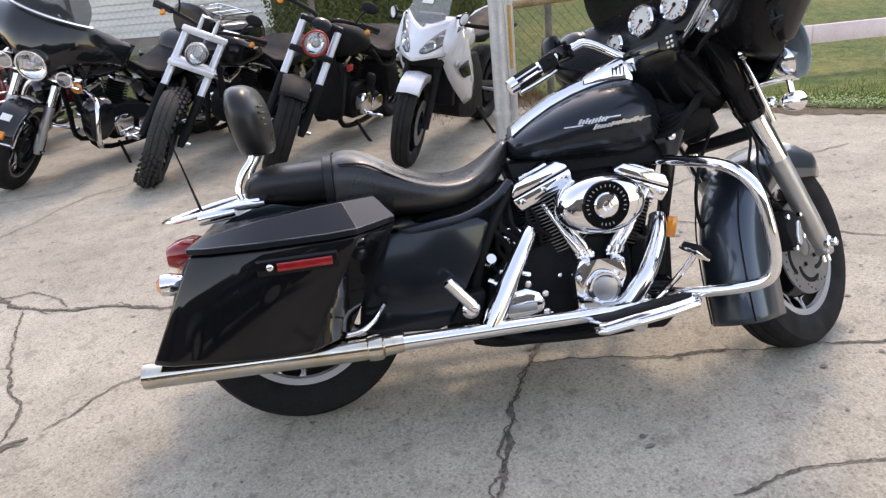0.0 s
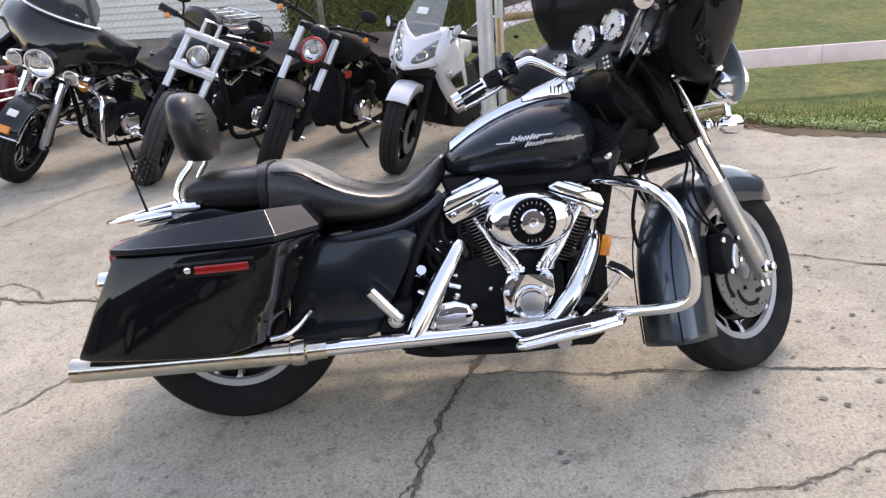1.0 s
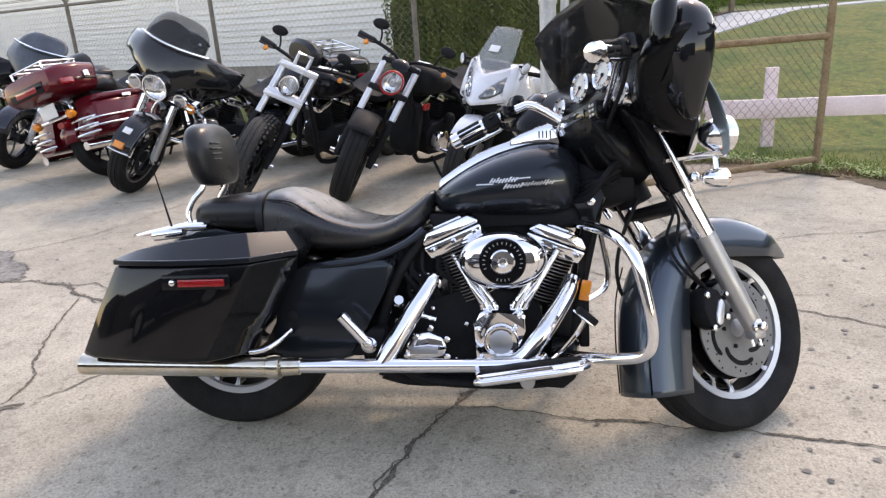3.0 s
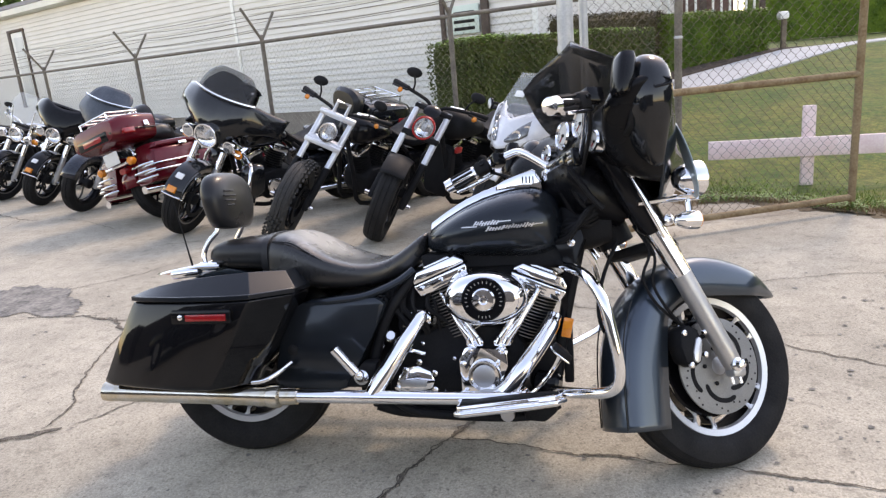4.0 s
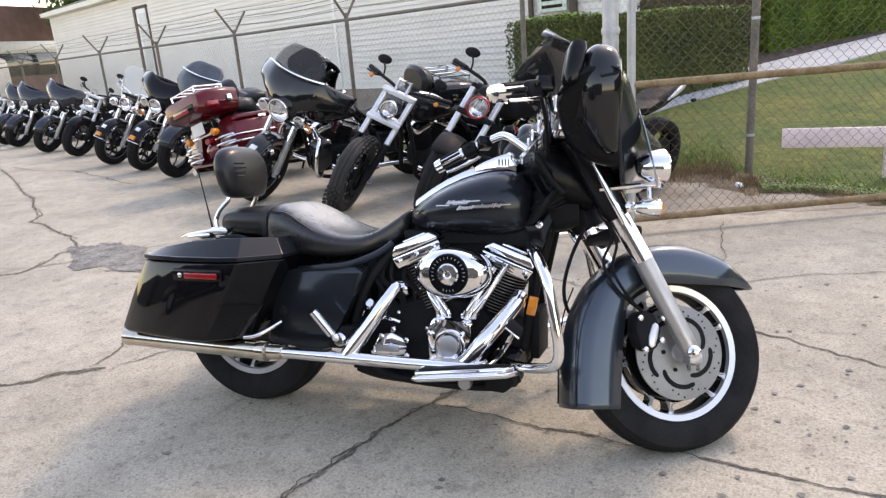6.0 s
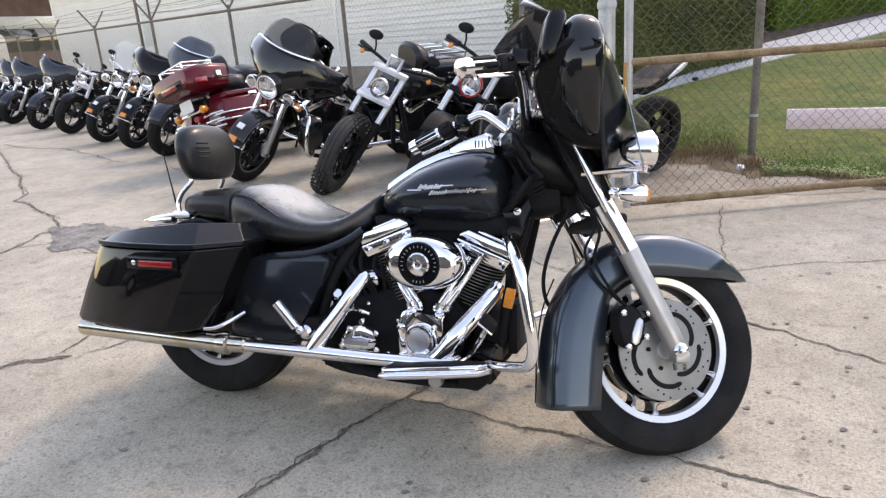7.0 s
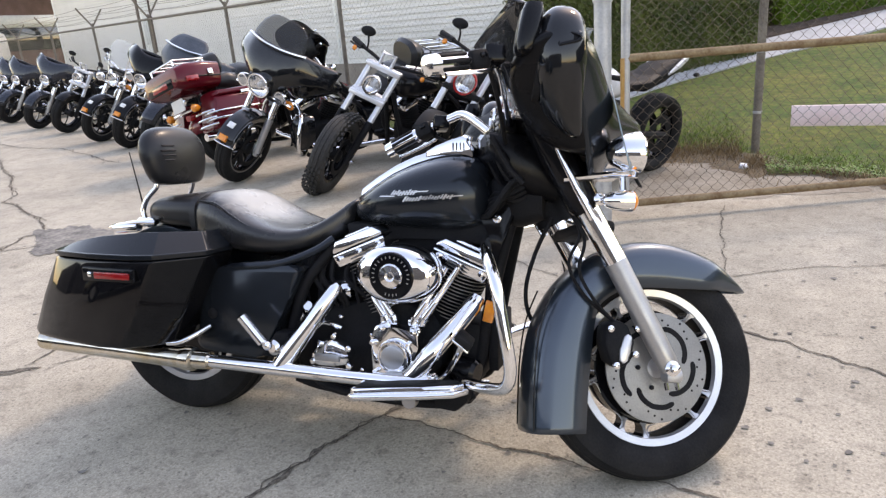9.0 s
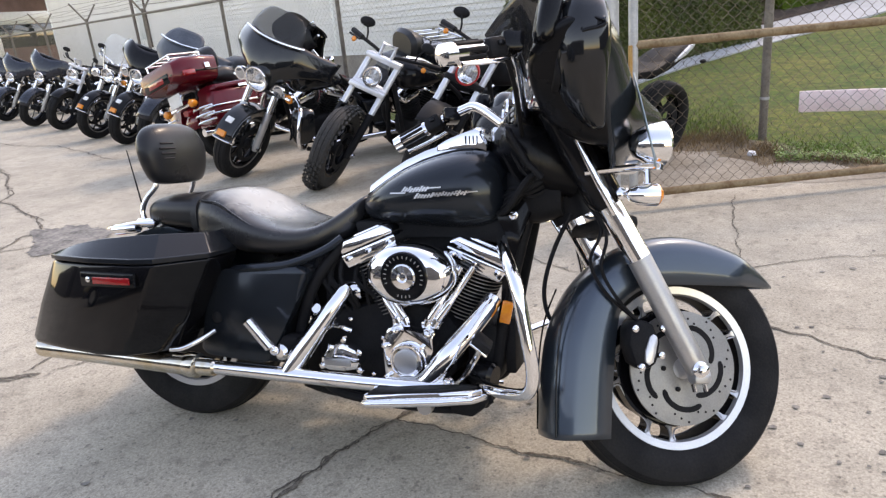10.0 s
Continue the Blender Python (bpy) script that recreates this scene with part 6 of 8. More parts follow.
bp("intake_manifold", prism([(0.83, 0.66), (1.03, 0.655), (1.0, 0.54), (0.95, 0.47), (0.90, 0.47), (0.86, 0.54)], 0.05, -0.06, 0.02), SATIN, "", case)
gear = bp("gearbox_cover", prism([(0.622, 0.262), (0.628, 0.30), (0.66, 0.335), (0.70, 0.34), (0.74, 0.322), (0.755, 0.29), (0.745, 0.262), (0.70, 0.252), (0.65, 0.252)], -0.14, -0.195, 0.014), CHROME, "chrome gearbox end cover", case)
bp("cover_band", box((0.683, -0.197, 0.283), (0.085, 0.006, 0.022), 0.003), ALLOY, "", gear)
for x, z in ((0.705, 0.35), (0.66, 0.325), (0.752, 0.262), (0.752, 0.315), (0.632, 0.268)):
    bp("cover_bolt", lathe([(0.01, 0), (0.01, 0.012), (0.005, 0.016)], 10, along((x, -0.185, z), (0, -1, 0))), CHROME, "", gear)
for x, z in ((0.81, 0.35), (0.775, 0.24), (0.71, 0.40), (0.64, 0.385)):
    bp("case_bolt", lathe([(0.007, 0), (0.007, 0.010), (0.003, 0.013)], 8, along((x, -0.145, z), (0, -1, 0))), CHROME, "", case)
bp("starter", lathe([(0.03, 0), (0.034, 0.01), (0.034, 0.09), (0.028, 0.1)], 18, along((0.64, -0.10, 0.47), (1, -0.1, 0.05))), CHROME, "chrome starter housing", case)
bp("oil_cap", lathe([(0.02, 0), (0.022, 0.012), (0.014, 0.03)], 14, along((0.61, -0.15, 0.42), (0.1, -1, 0.5))), CHROME, "", case)
bp("oil_line", tube(spl([(0.60, -0.17, 0.37), (0.63, -0.185, 0.36), (0.66, -0.17, 0.385), (0.72, -0.165, 0.37)], 5), 0.008, 8), CHROME, "", case)
bp("oil_tank", ball((0.57, -0.15, 0.395), (0.018, 0.018, 0.018)), CHROME, "", case)
for k in range(9):
    rnd = random.Random(60 + k)
    x = rnd.uniform(0.6, 0.78)
    bp("engine_hose", tube(spl([(x, -0.12, 0.60), (x + rnd.uniform(-0.05, 0.03), -0.15, 0.52), (x + rnd.uniform(-0.04, 0.06), -0.14, 0.44), (x + rnd.uniform(-0.02, 0.08), -0.13, 0.38)], 4), rnd.uniform(0.005, 0.011), 7), SATIN)
bp("inner_frame", prism([(0.42, 0.56), (0.70, 0.63), (0.74, 0.50), (0.62, 0.36), (0.60, 0.2), (0.48, 0.2), (0.44, 0.4)], 0.09, -0.09, 0.01), SATIN, "", case)

# air cleaner
m = Matrix.Translation((0.925, -0.185, 0.55)) @ Euler((radians(90), 0, 0)).to_matrix().to_4x4() @ Matrix.Diagonal((1.48, 1.0, 1.0, 1.0))
air = bp("air_cleaner", lathe([(0.066, -0.05), (0.078, -0.04), (0.0845, -0.01), (0.085, 0.02), (0.083, 0.036), (0.077, 0.05), (0.069, 0.059), (0.06, 0.064), (0.0, 0.068)], 56, m), CHROME, "oval chrome air cleaner cover", None)
m = along((0.925, -0.25, 0.553), (0, -1, 0))
ring = bp("cover_disc", lathe([(0.066, -0.012), (0.066, 0.004), (0.062, 0.008), (0.038, 0.008), (0.034, 0.004)], 44, m, None, True), GLOSS, "black lettered ring", air)
bp("disc_lettering", bars_ring(None, 0.049, 0.056, 200, -20, 17, 0.0083, m), ALLOY, "", ring)
bp("disc_lettering", bars_ring(None, 0.049, 0.056, -108, -72, 4, 0.0083, m), ALLOY, "", ring)
bp("cover_cap", lathe([(0.035, 0.0), (0.035, 0.010), (0.031, 0.014), (0.014, 0.016), (0.009, 0.012), (0.0, 0.013)], 32, m), CHROME, "", ring)
bp("intake", tube([(0.925, -0.02, 0.55), (0.925, -0.16, 0.553)], 0.04, 16), SATIN, "", air)

# header shields, pedal, stand
bp("rear_header", tube([(0.727, -0.19, 0.507), (0.72, -0.197, 0.495), (0.68, -0.22, 0.435), (0.60, -0.265, 0.315), (0.572, -0.28, 0.272)], [0.012, 0.021, 0.025, 0.029, 0.024], 18), CHROME, "slanted chrome header shield")
bp("front_header", tube(spl([(1.128, -0.11, 0.475), (1.118, -0.13, 0.455), (1.09, -0.175, 0.412), (1.036, -0.23, 0.343), (0.985, -0.24, 0.279), (0.945, -0.238, 0.252), (0.90, -0.238, 0.248)], 5), [0.018] + [0.025] * 4 + [0.0275] * 21 + [0.029] * 5, 18), CHROME, "curved chrome header shield")
bp("header_clamp", tube([(1.036, -0.23, 0.343), (1.049, -0.219, 0.359)], 0.0275, 16), CHROME)
pedal = bp("brake_pedal", tube(spl([(1.02, -0.235, 0.235), (1.08, -0.25, 0.29), (1.125, -0.285, 0.355), (1.145, -0.30, 0.395)], 5), 0.011, 10, flat=0.7), CHROME, "chrome brake pedal")
bp("pedal_pad", box((0, 0, 0), (0.05, 0.075, 0.02), 0.006, Matrix.Translation((1.15, -0.30, 0.405)) @ Euler((0, radians(40), radians(10))).to_matrix().to_4x4()), RUBBER, "black rubber pedal pad", pedal)
bp("pedal_edge", box((0, 0, -0.011), (0.054, 0.079, 0.007), 0.003, Matrix.Translation((1.15, -0.30, 0.405)) @ Euler((0, radians(40), radians(10))).to_matrix().to_4x4()), CHROME, "", pedal)
bp("oil_cooler", box((1.165, 0, 0.33), (0.03, 0.16, 0.16), 0.006), SATIN)
bp("filter_bracket", box((1.09, -0.02, 0.31), (0.1, 0.17, 0.18), 0.03), SATIN, "black castings behind the frame tube")
bp("oil_filter", lathe([(0.03, 0), (0.038, 0.006), (0.038, 0.07), (0.03, 0.08)], 20, along((1.06, -0.13, 0.27), (0.9, -0.2, -0.1))), GLOSS, "black oil filter")
bp("crossover_pipe", tube(spl([(0.60, -0.14, 0.235), (0.66, -0.16, 0.19), (0.78, -0.16, 0.175), (0.95, -0.15, 0.185), (1.04, -0.15, 0.2)], 5), 0.014, 10), SATIN)
bp("side_stand", tube(spl([(0.93, 0.13, 0.19), (0.95, 0.22, 0.10), (0.99, 0.33, 0.058), (1.03, 0.345, 0.055)], 4), 0.012, 8), CHROME, "chrome side stand folded out")


# ---- the row of parked motorcycles ----
RUBBER_TREAD = mat("treaded_rubber", (0.014, 0.014, 0.014), 0.7, 0.0, 0.0, (0.04, 0.038, 0.035), 60, 160, bump=0.9, bump_scale=38, rough2=0.85)
SILVER = mat("silver_fork_paint", (0.58, 0.59, 0.61), 0.25, 0.4, 0.5, (0.66, 0.67, 0.68), 10, 200)
DARKFILM = mat("blue_grey_cover", (0.03, 0.04, 0.055), 0.5, 0.0, 0.0, (0.06, 0.075, 0.095), 6, 60, bump=0.5, bump_scale=14)
REDPAINT = mat("red_trim", (0.4, 0.01, 0.01), 0.3, 0.0, 0.8, (0.5, 0.02, 0.02), 10, 100)


def place(loc, heading, lean=9.0, size=1.1, ahead=0.0):
    return Matrix.Translation((loc[0] * UNIT, loc[1] * UNIT, 0)) @ Euler((0, 0, radians(heading))).to_matrix().to_4x4() @ Euler((radians(-lean), 0, 0)).to_matrix().to_4x4() @ Matrix.Scale(size, 4) @ Matrix.Translation((-(1.59 + ahead) * UNIT, 0, 0))


def place_rear(loc, heading, lean=9.0):
    return place(loc, heading, lean) @ Matrix.Translation((1.54 * UNIT, 0, 0))


def parked(label, m, steer=22.0, paint=GLOSS, fork=CHROME, fairing=False, shield=None, bags=False, trunk=False, fender="short", tyre=RUBBER, ring=CHROME, lamp_z=0.80,
           lamp_r=0.085, spot=False, tripletree=None, fat=0.12, bar_h=0.0, mirrors=True, guard=False, cover=None, rim=GLOSS, far=False, chop=False, cooled=True):
    root = thing("motorcycle", label, "motorcycle", m, "row of parked motorcycles")
    turn = Matrix.Translation(HUB) @ Matrix.Rotation(radians(steer), 4, RAKE) @ Matrix.Translation(-HUB)
    q = 12 if far else 20

    def g(name, bm, material, lab="", parent=None, front=False):
        if front:
            bm.transform(turn)
            if chop:
                hub = name in ("front_wheel", "tyre", "spoke", "hub", "rim_lip", "brake_disc", "front_fender", "axle_nut", "caliper")
                for v in bm.verts:
                    v.co.x += 0.13 - (0.0 if hub else 0.24 * (v.co.z - 0.3))
        return part(name, bm, material, parent or root, lab)
    # wheels
    for c, w, fr in (((1.59, 0, 0.30), fat, True), ((0.05, 0, 0.31), 0.15, False)):
        R, ri = 0.31, 0.215
        ax = wheel_axis(c)
        wh = g("front_wheel" if fr else "rear_wheel", lathe([(ri, -0.04), (ri - 0.02, -0.038), (ri - 0.035, -0.015), (ri - 0.035, 0.015), (ri - 0.02, 0.038), (ri, 0.04)], 2 * q, ax, None, True), rim, "", None, fr)
        g("hub", lathe([(0.03, -0.06), (0.05, -0.05), (0.045, 0), (0.05, 0.05), (0.03, 0.06)], 14, ax), SATIN, "", wh, fr)
        ty = g("tyre", tyre_bm(c, R, w, ri - 0.005, 2 * q + 8), tyre if fr else RUBBER, "", wh, fr)
        if fr and tyre is RUBBER_TREAD:
            knobs = bmesh.new()
            for k in range(44):
                for y, tip, ln in ((-0.84, 26, 0.024), (-0.42, 12, 0.03), (0.0, 0, 0.032), (0.42, -12, 0.03), (0.84, -26, 0.024)):
                    a = radians(360 / 44 * (k + (0.5 if abs(y) == 0.42 else 0.0)))
                    rr = R - 0.0015 - (R - ri) * 0.25 * y * y
                    mm = ax @ Matrix.Rotation(a, 4, "Z") @ Matrix.Translation((rr, 0, y * w * 0.5)) @ Euler((radians(tip), 0, 0)).to_matrix().to_4x4()
                    box((0, 0, 0), (0.012, ln, 0.017), 0.0, mm, knobs)
            tagged(g("tread", knobs, RUBBER_TREAD, "", ty, fr), kind="stuff")
        for k in range(10 if not far else 5):
            a = radians((36 if not far else 72) * k)
            pts = [ax @ Vector((r * math.cos(a + b), r * math.sin(a + b), h)) for r, b, h in ((0.04, 0, 0.02), (0.12, 0.06, 0.012), (0.19, 0.2, 0.01))]
            g("spoke", tube(pts, 0.009, 5), GLOSS, "", wh, fr)
        for sd in (1, -1):
            g("rim_lip", lathe([(ri - 0.012, sd * 0.036), (ri - 0.01, sd * 0.043), (ri + 0.003, sd * 0.043), (ri + 0.004, sd * 0.036)], 2 * q, ax, None, True), GLOSS if fork is SILVER or not spot else STEEL, "", wh, fr)
        if fr and not far:
            g("brake_disc", lathe([(0.108, 0.062), (0.145, 0.062), (0.145, 0.067), (0.108, 0.067)], 32, ax, None, True), SATIN, "", wh, fr)
            g("brake_disc", lathe([(0.108, -0.062), (0.145, -0.062), (0.145, -0.067), (0.108, -0.067)], 32, ax, None, True), SATIN, "", wh, fr)
    # fork
    for sd in (-1, 1):
        y = sd * 0.12
        g("fork_slider", tube([(1.60, y, 0.275), (1.585, y, 0.31), (1.45, y, 0.565)], [0.02, 0.029, 0.03], q - 6), SATIN if fork is SILVER else ALLOY, "", None, True)
        g("fork_tube", tube([(1.45, y, 0.562), (1.27, y, 0.895)], 0.025 if fork is SILVER else 0.028, q - 6), fork, "", None, True)
        g("axle_nut", lathe([(0.016, 0), (0.016, 0.03)], 8, along((1.592, sd * 0.14, 0.30), (0, sd, 0))), CHROME, "", None, True)
        if not far:
            g("caliper", prism([(1.43, 0.37), (1.49, 0.39), (1.51, 0.32), (1.46, 0.28)], sd * 0.05, sd * 0.11, 0.008), SATIN, "", None, True)
            at, e = ((1.25, sd * 0.30, 0.925), 0.62) if chop else ((1.36, sd * 0.24, 0.72 if fairing else 0.76), 1.25)
            sig = g("turn_signal", lathe([(0.01 * e, -0.03 * e), (0.03 * e, -0.01 * e), (0.032 * e, 0.01 * e)], 12, along(at, (1, 0, 0))), SATIN if chop else CHROME, "turn signal", None, True)
            g("signal_lens", lathe([(0.031 * e, 0.010 * e), (0.02 * e, 0.022 * e), (0.0, 0.026 * e)], 12, along(at, (1, 0, 0))), AMBER, "amber lens", sig, True)
    g("triple_clamp", box((1.37, 0, 0.715), (0.07, 0.29, 0.04), 0.012), tripletree or SATIN, "", None, True)
    g("triple_clamp", box((1.275, 0, 0.885), (0.07, 0.29, 0.035), 0.012), tripletree or SATIN, "", None, True)
    # fender
    a0, a1 = {"short": (55, 128), "full": (28, 178), "mini": (114, 142)}[fender]
    rows = []
    for k in range(13):
        a = radians(a0 + (a1 - a0) * k / 12)
        c, d = Vector((1.59, 0, 0.30)), Vector((math.cos(a), 0, math.sin(a)))
        w, r = fat * 0.62, 0.328
        dp = 0.075 if fender == "full" else 0.03
        rows.append([c + d * (r - dp) + Vector((0, -w, 0)), c + d * (r - 0.014) + Vector((0, -w, 0)), c + d * r + Vector((0, -w * 0.5, 0)), c + d * (r + 0.003), c + d * r + Vector((0, w * 0.5, 0)), c + d * (r - 0.014) + Vector((0, w, 0)), c + d * (r - dp) + Vector((0, w, 0))])
    fd = g("front_fender", skin(rows, None, False, False, False), paint, "", None, True)
    fd.modifiers.new("thick", "SOLIDIFY").thickness = 0.004
    if spot:
        for rr in (0.262, 0.272):
            pts = []
            for k in range(9):
                a = radians(26 + 60 * k / 8)
                pts.append(Vector((1.59 + rr * math.cos(a), 0, 0.30 + rr * math.sin(a))))
            for sd in (-1, 1):
                g("fender_trim", tube([p + Vector((0, sd * fat * 0.645, 0)) for p in pts], 0.005, 6), CHROME, "chrome fender trim", fd, True)
        for nm, deg, size, mt, lab in (("fender_lamp", 37, (0.034, 0.07, 0.05), AMBER, "amber fender lamp"), ("fender_plate", 58, (0.008, 0.06, 0.05), TRIMWHITE, "")):
            a = radians(deg)
            g(nm, box((0.332, 0, 0), size, 0.003, Matrix.Translation((1.59, 0, 0.30)) @ Matrix.Rotation(-a, 4, "Y")), mt, lab, fd, True)
        a, w = radians(28.5), fat * 0.64
        d = Vector((math.cos(a), 0, math.sin(a)))
        g("fender_trim", tube([Vector((1.59, 0, 0.30)) + d * r + Vector((0, y * w, 0)) for r, y in ((0.26, -1), (0.314, -1), (0.331, -0.5), (0.334, 0), (0.331, 0.5), (0.314, 1), (0.26, 1))], 0.006, 6), CHROME, "chrome fender trim", fd, True)
    # lamps and front body
    lx = 1.475 if fairing else 1.41
    aim = along((lx, 0, lamp_z), (1, 0, -0.03))
    lamp = g("headlight", lathe([(0.02, -0.09), (lamp_r * 0.7, -0.07), (lamp_r, -0.02), (lamp_r + 0.006, 0.0), (lamp_r + 0.004, 0.014), (lamp_r - 0.005, 0.013), (lamp_r - 0.007, -0.03)], 24, aim), ring, "round headlight", None, True)
    g("reflector_bowl", lathe([(lamp_r - 0.0075, 0.004), (lamp_r * 0.78, -0.012), (lamp_r * 0.5, -0.023), (lamp_r * 0.2, -0.028)], 24, aim, cap=False), CHROME, "", lamp, True)
    g("headlight_glass", lathe([(lamp_r - 0.006, 0.009), (lamp_r * 0.8, 0.016), (lamp_r * 0.4, 0.022), (0.0, 0.024)], 20, aim, cap=False), LENSCLEAR, "clear ribbed glass", lamp, True)
    for k in range(7):
        y = lamp_r * (-0.72 + 0.24 * k)
        hz = math.sqrt(max(0.0, (lamp_r * 0.84) ** 2 - y * y))
        g("lens_rib", tube([aim @ Vector((y, -hz, 0.016)), aim @ Vector((y, 0, 0.021)), aim @ Vector((y, hz, 0.016))], 0.0022, 4), LENSCLEAR, "", lamp, True)
    g("bulb_cap", lathe([(0.022, -0.026), (0.022, -0.004), (0.014, 0.004)], 12, aim), SILVER, "", lamp, True)
    if spot:
        for sd in (-1, 1):
            sp = g("passing_lamp", lathe([(0.015, -0.07), (0.045, -0.04), (0.055, 0), (0.052, 0.012)], 18, along((1.43, sd * 0.185, 0.785), (1, 0, 0))), CHROME, "chrome passing lamp", None, True)
            g("lamp_glass", lathe([(0.0, 0.02), (0.03, 0.017), (0.05, 0.01)], 16, along((1.43, sd * 0.185, 0.785), (1, 0, 0))), GLASSY, "", sp, True)
        g("lamp_bar", tube([(1.40, -0.27, 0.735), (1.40, 0.27, 0.735)], 0.012, 8), CHROME, "", None, True)
    if fairing:
        rows = []
        for i in range(29):
            c = -0.5 + i / 28
            a = abs(c)
            zb = 0.735 + 0.12 * min(1.0, max(0.0, a - 0.08) / 0.14) ** 0.9 + 0.045 * min(1.0, max(0.0, a - 0.2) / 0.2) - 0.03 * max(0.0, a - 0.42) / 0.08
            zt = 1.125 - 0.10 * max(0, a - 0.24) / 0.26 - 0.10 * a * a - (0.0 if shield else 0.05 * max(0.0, 1 - (a / 0.3) ** 2))
            xm = 1.455 - 0.9 * a * a - 0.16 * max(0, a - 0.12)
            rows.append([Vector((xm - 0.03 - 0.11 * v ** 1.6 + 0.035 * math.sin(math.pi * v) * (1 - a), c * 0.93, zb + (zt - zb) * v)) for v in [k / 8 for k in range(9)]])
        sh = g("fairing", skin(rows, None, False, False, False), cover or paint, "batwing fairing", None, True)
        sh.modifiers.new("thick", "SOLIDIFY").thickness = 0.02
        if shield:
            g("screen_trim", tube([Vector((1.345 - 0.95 * c * c, c, 1.128 - 0.05 * c * c)) for c in [-0.27 + 0.54 * i / 20 for i in range(21)]], 0.008, 6), CHROME, "chrome screen trim", sh, True)
        g("dash", box((1.22, 0, 0.97), (0.06, 0.5, 0.2), 0.03), GRAIN, "", sh, True)
    if shield:
        rows = []
        hgt = (0.12 if far else 0.2) if fairing else 0.34
        z0 = 1.11 if fairing else 0.93
        for k in range(7):
            v = k / 6
            w = (0.24 if fairing else 0.28) * (1 - 0.35 * v ** 3)
            rows.append([Vector((1.34 - 0.16 * v - 0.9 * (w * f) ** 2, w * f, z0 - 0.05 * (w * f) ** 2 + hgt * v * (1 - 0.15 * abs(f) ** 3))) for f in [-1 + 2 * i / 12 for i in range(13)]])
        g("windscreen", skin(rows, None, False, False, False), shield, "windscreen", None, True).modifiers.new("thick", "SOLIDIFY").thickness = 0.004
        if not fairing:
            for sd in (-1, 1):
                g("screen_bracket", tube([(1.36, sd * 0.12, 0.74), (1.31, sd * 0.14, 0.96), (1.27, sd * 0.16, 1.1)], 0.007, 6), CHROME, "", None, True)
    # bars
    for sd in (-1, 1):
        ln = spl([(1.27, sd * 0.03, 0.89), (1.27, sd * 0.08, 0.93 + bar_h), (1.22, sd * 0.25, 0.945 + bar_h), (1.12, sd * 0.38, 0.93 + bar_h)], 4)
        hb = g("handlebar", tube(ln, 0.0125, 8), CHROME if fork is not SILVER else SATIN, "", None, True)
        g("grip", tube([ln[-1], ln[-5]], 0.019, 10), SATIN, "", hb, True)
        g("lever", tube([Vector(ln[-5]) + Vector((0.05, 0, 0)), Vector(ln[-1]) + Vector((0.05, 0, -0.01))], 0.007, 6), CHROME if fork is not SILVER else SATIN, "", hb, True)
        if mirrors:
            p = Vector(ln[-6])
            mr = g("mirror", ball((0, 0, 0), (0.018, 0.06, 0.036), Matrix.Translation(p + Vector((-0.01, sd * 0.05, 0.12))) @ Euler((0, 0, radians(-sd * 10))).to_matrix().to_4x4()), SATIN, "round black mirror", None, True)
            g("mirror_stem", tube(spl([p, p + Vector((0.01, sd * 0.01, 0.06)), p + Vector((0, sd * 0.04, 0.105))], 3), 0.007, 6), SATIN if fork is SILVER else CHROME, "", mr, True)
    # body
    tk = g("fuel_tank", skin([se_ring(x, (a + b) / 2, w, (b - a) / 2, 24, 2.35) for x, a, b, w in TANK]), paint, "")
    g("console", tube(spl([(0.75, 0, 0.77), (0.9, 0, 0.85), (1.05, 0, 0.887)], 4), 0.026, 8, flat=0.4), CHROME if not far else SATIN, "", tk)
    g("seat", skin([seat_ring(x, a, b, w, 0, 18) for x, a, b, w in ((-0.04, 0.675, 0.70, 0.07), (0.0, 0.655, 0.75, 0.125), (0.2, 0.64, 0.762, 0.15), (0.26, 0.595, 0.772, 0.178), (0.40, 0.575, 0.70, 0.19), (0.52, 0.575, 0.665, 0.175), (0.62, 0.597, 0.68, 0.12), (0.71, 0.66, 0.745, 0.05))]), SATIN, "black vinyl seat")
    if bags and not far:
        g("pillion", skin([seat_ring(x, lo, hi, w, 0, 18) for x, lo, hi, w in ((-0.03, 0.74, 0.79, 0.10), (0.02, 0.71, 0.845, 0.165), (0.13, 0.69, 0.865, 0.19), (0.23, 0.67, 0.85, 0.185), (0.28, 0.66, 0.80, 0.15), (0.30, 0.66, 0.75, 0.10))]), VINYL, "padded black pillion seat")
    rows = []
    for k in range(11):
        a = radians(25 + 150 * k / 10)
        c, d = Vector((0.05, 0, 0.31)), Vector((math.cos(a), 0, math.sin(a)))
        rows.append([c + d * 0.27 + Vector((0, -0.1, 0)), c + d * 0.34 + Vector((0, -0.1, 0)), c + d * 0.355, c + d * 0.34 + Vector((0, 0.1, 0)), c + d * 0.27 + Vector((0, 0.1, 0))])
    g("rear_fender", skin(rows, None, False, False, False), paint).modifiers.new("thick", "SOLIDIFY").thickness = 0.004
    g("tail_lamp", skin([se_ring(-0.3, 0.5, 0.04, 0.025, 14, 3), se_ring(-0.26, 0.505, 0.055, 0.035, 14, 3), se_ring(-0.22, 0.505, 0.05, 0.03, 14, 3)]), REDLENS, "red tail lamp")
    # engine
    eng = g("engine", prism([(0.585, 0.22), (0.60, 0.36), (0.68, 0.43), (0.85, 0.455), (0.985, 0.455), (1.035, 0.39), (1.03, 0.27), (0.97, 0.205), (0.70, 0.19)], 0.13, -0.145, 0.018), SATIN, "black and chrome V-twin engine")
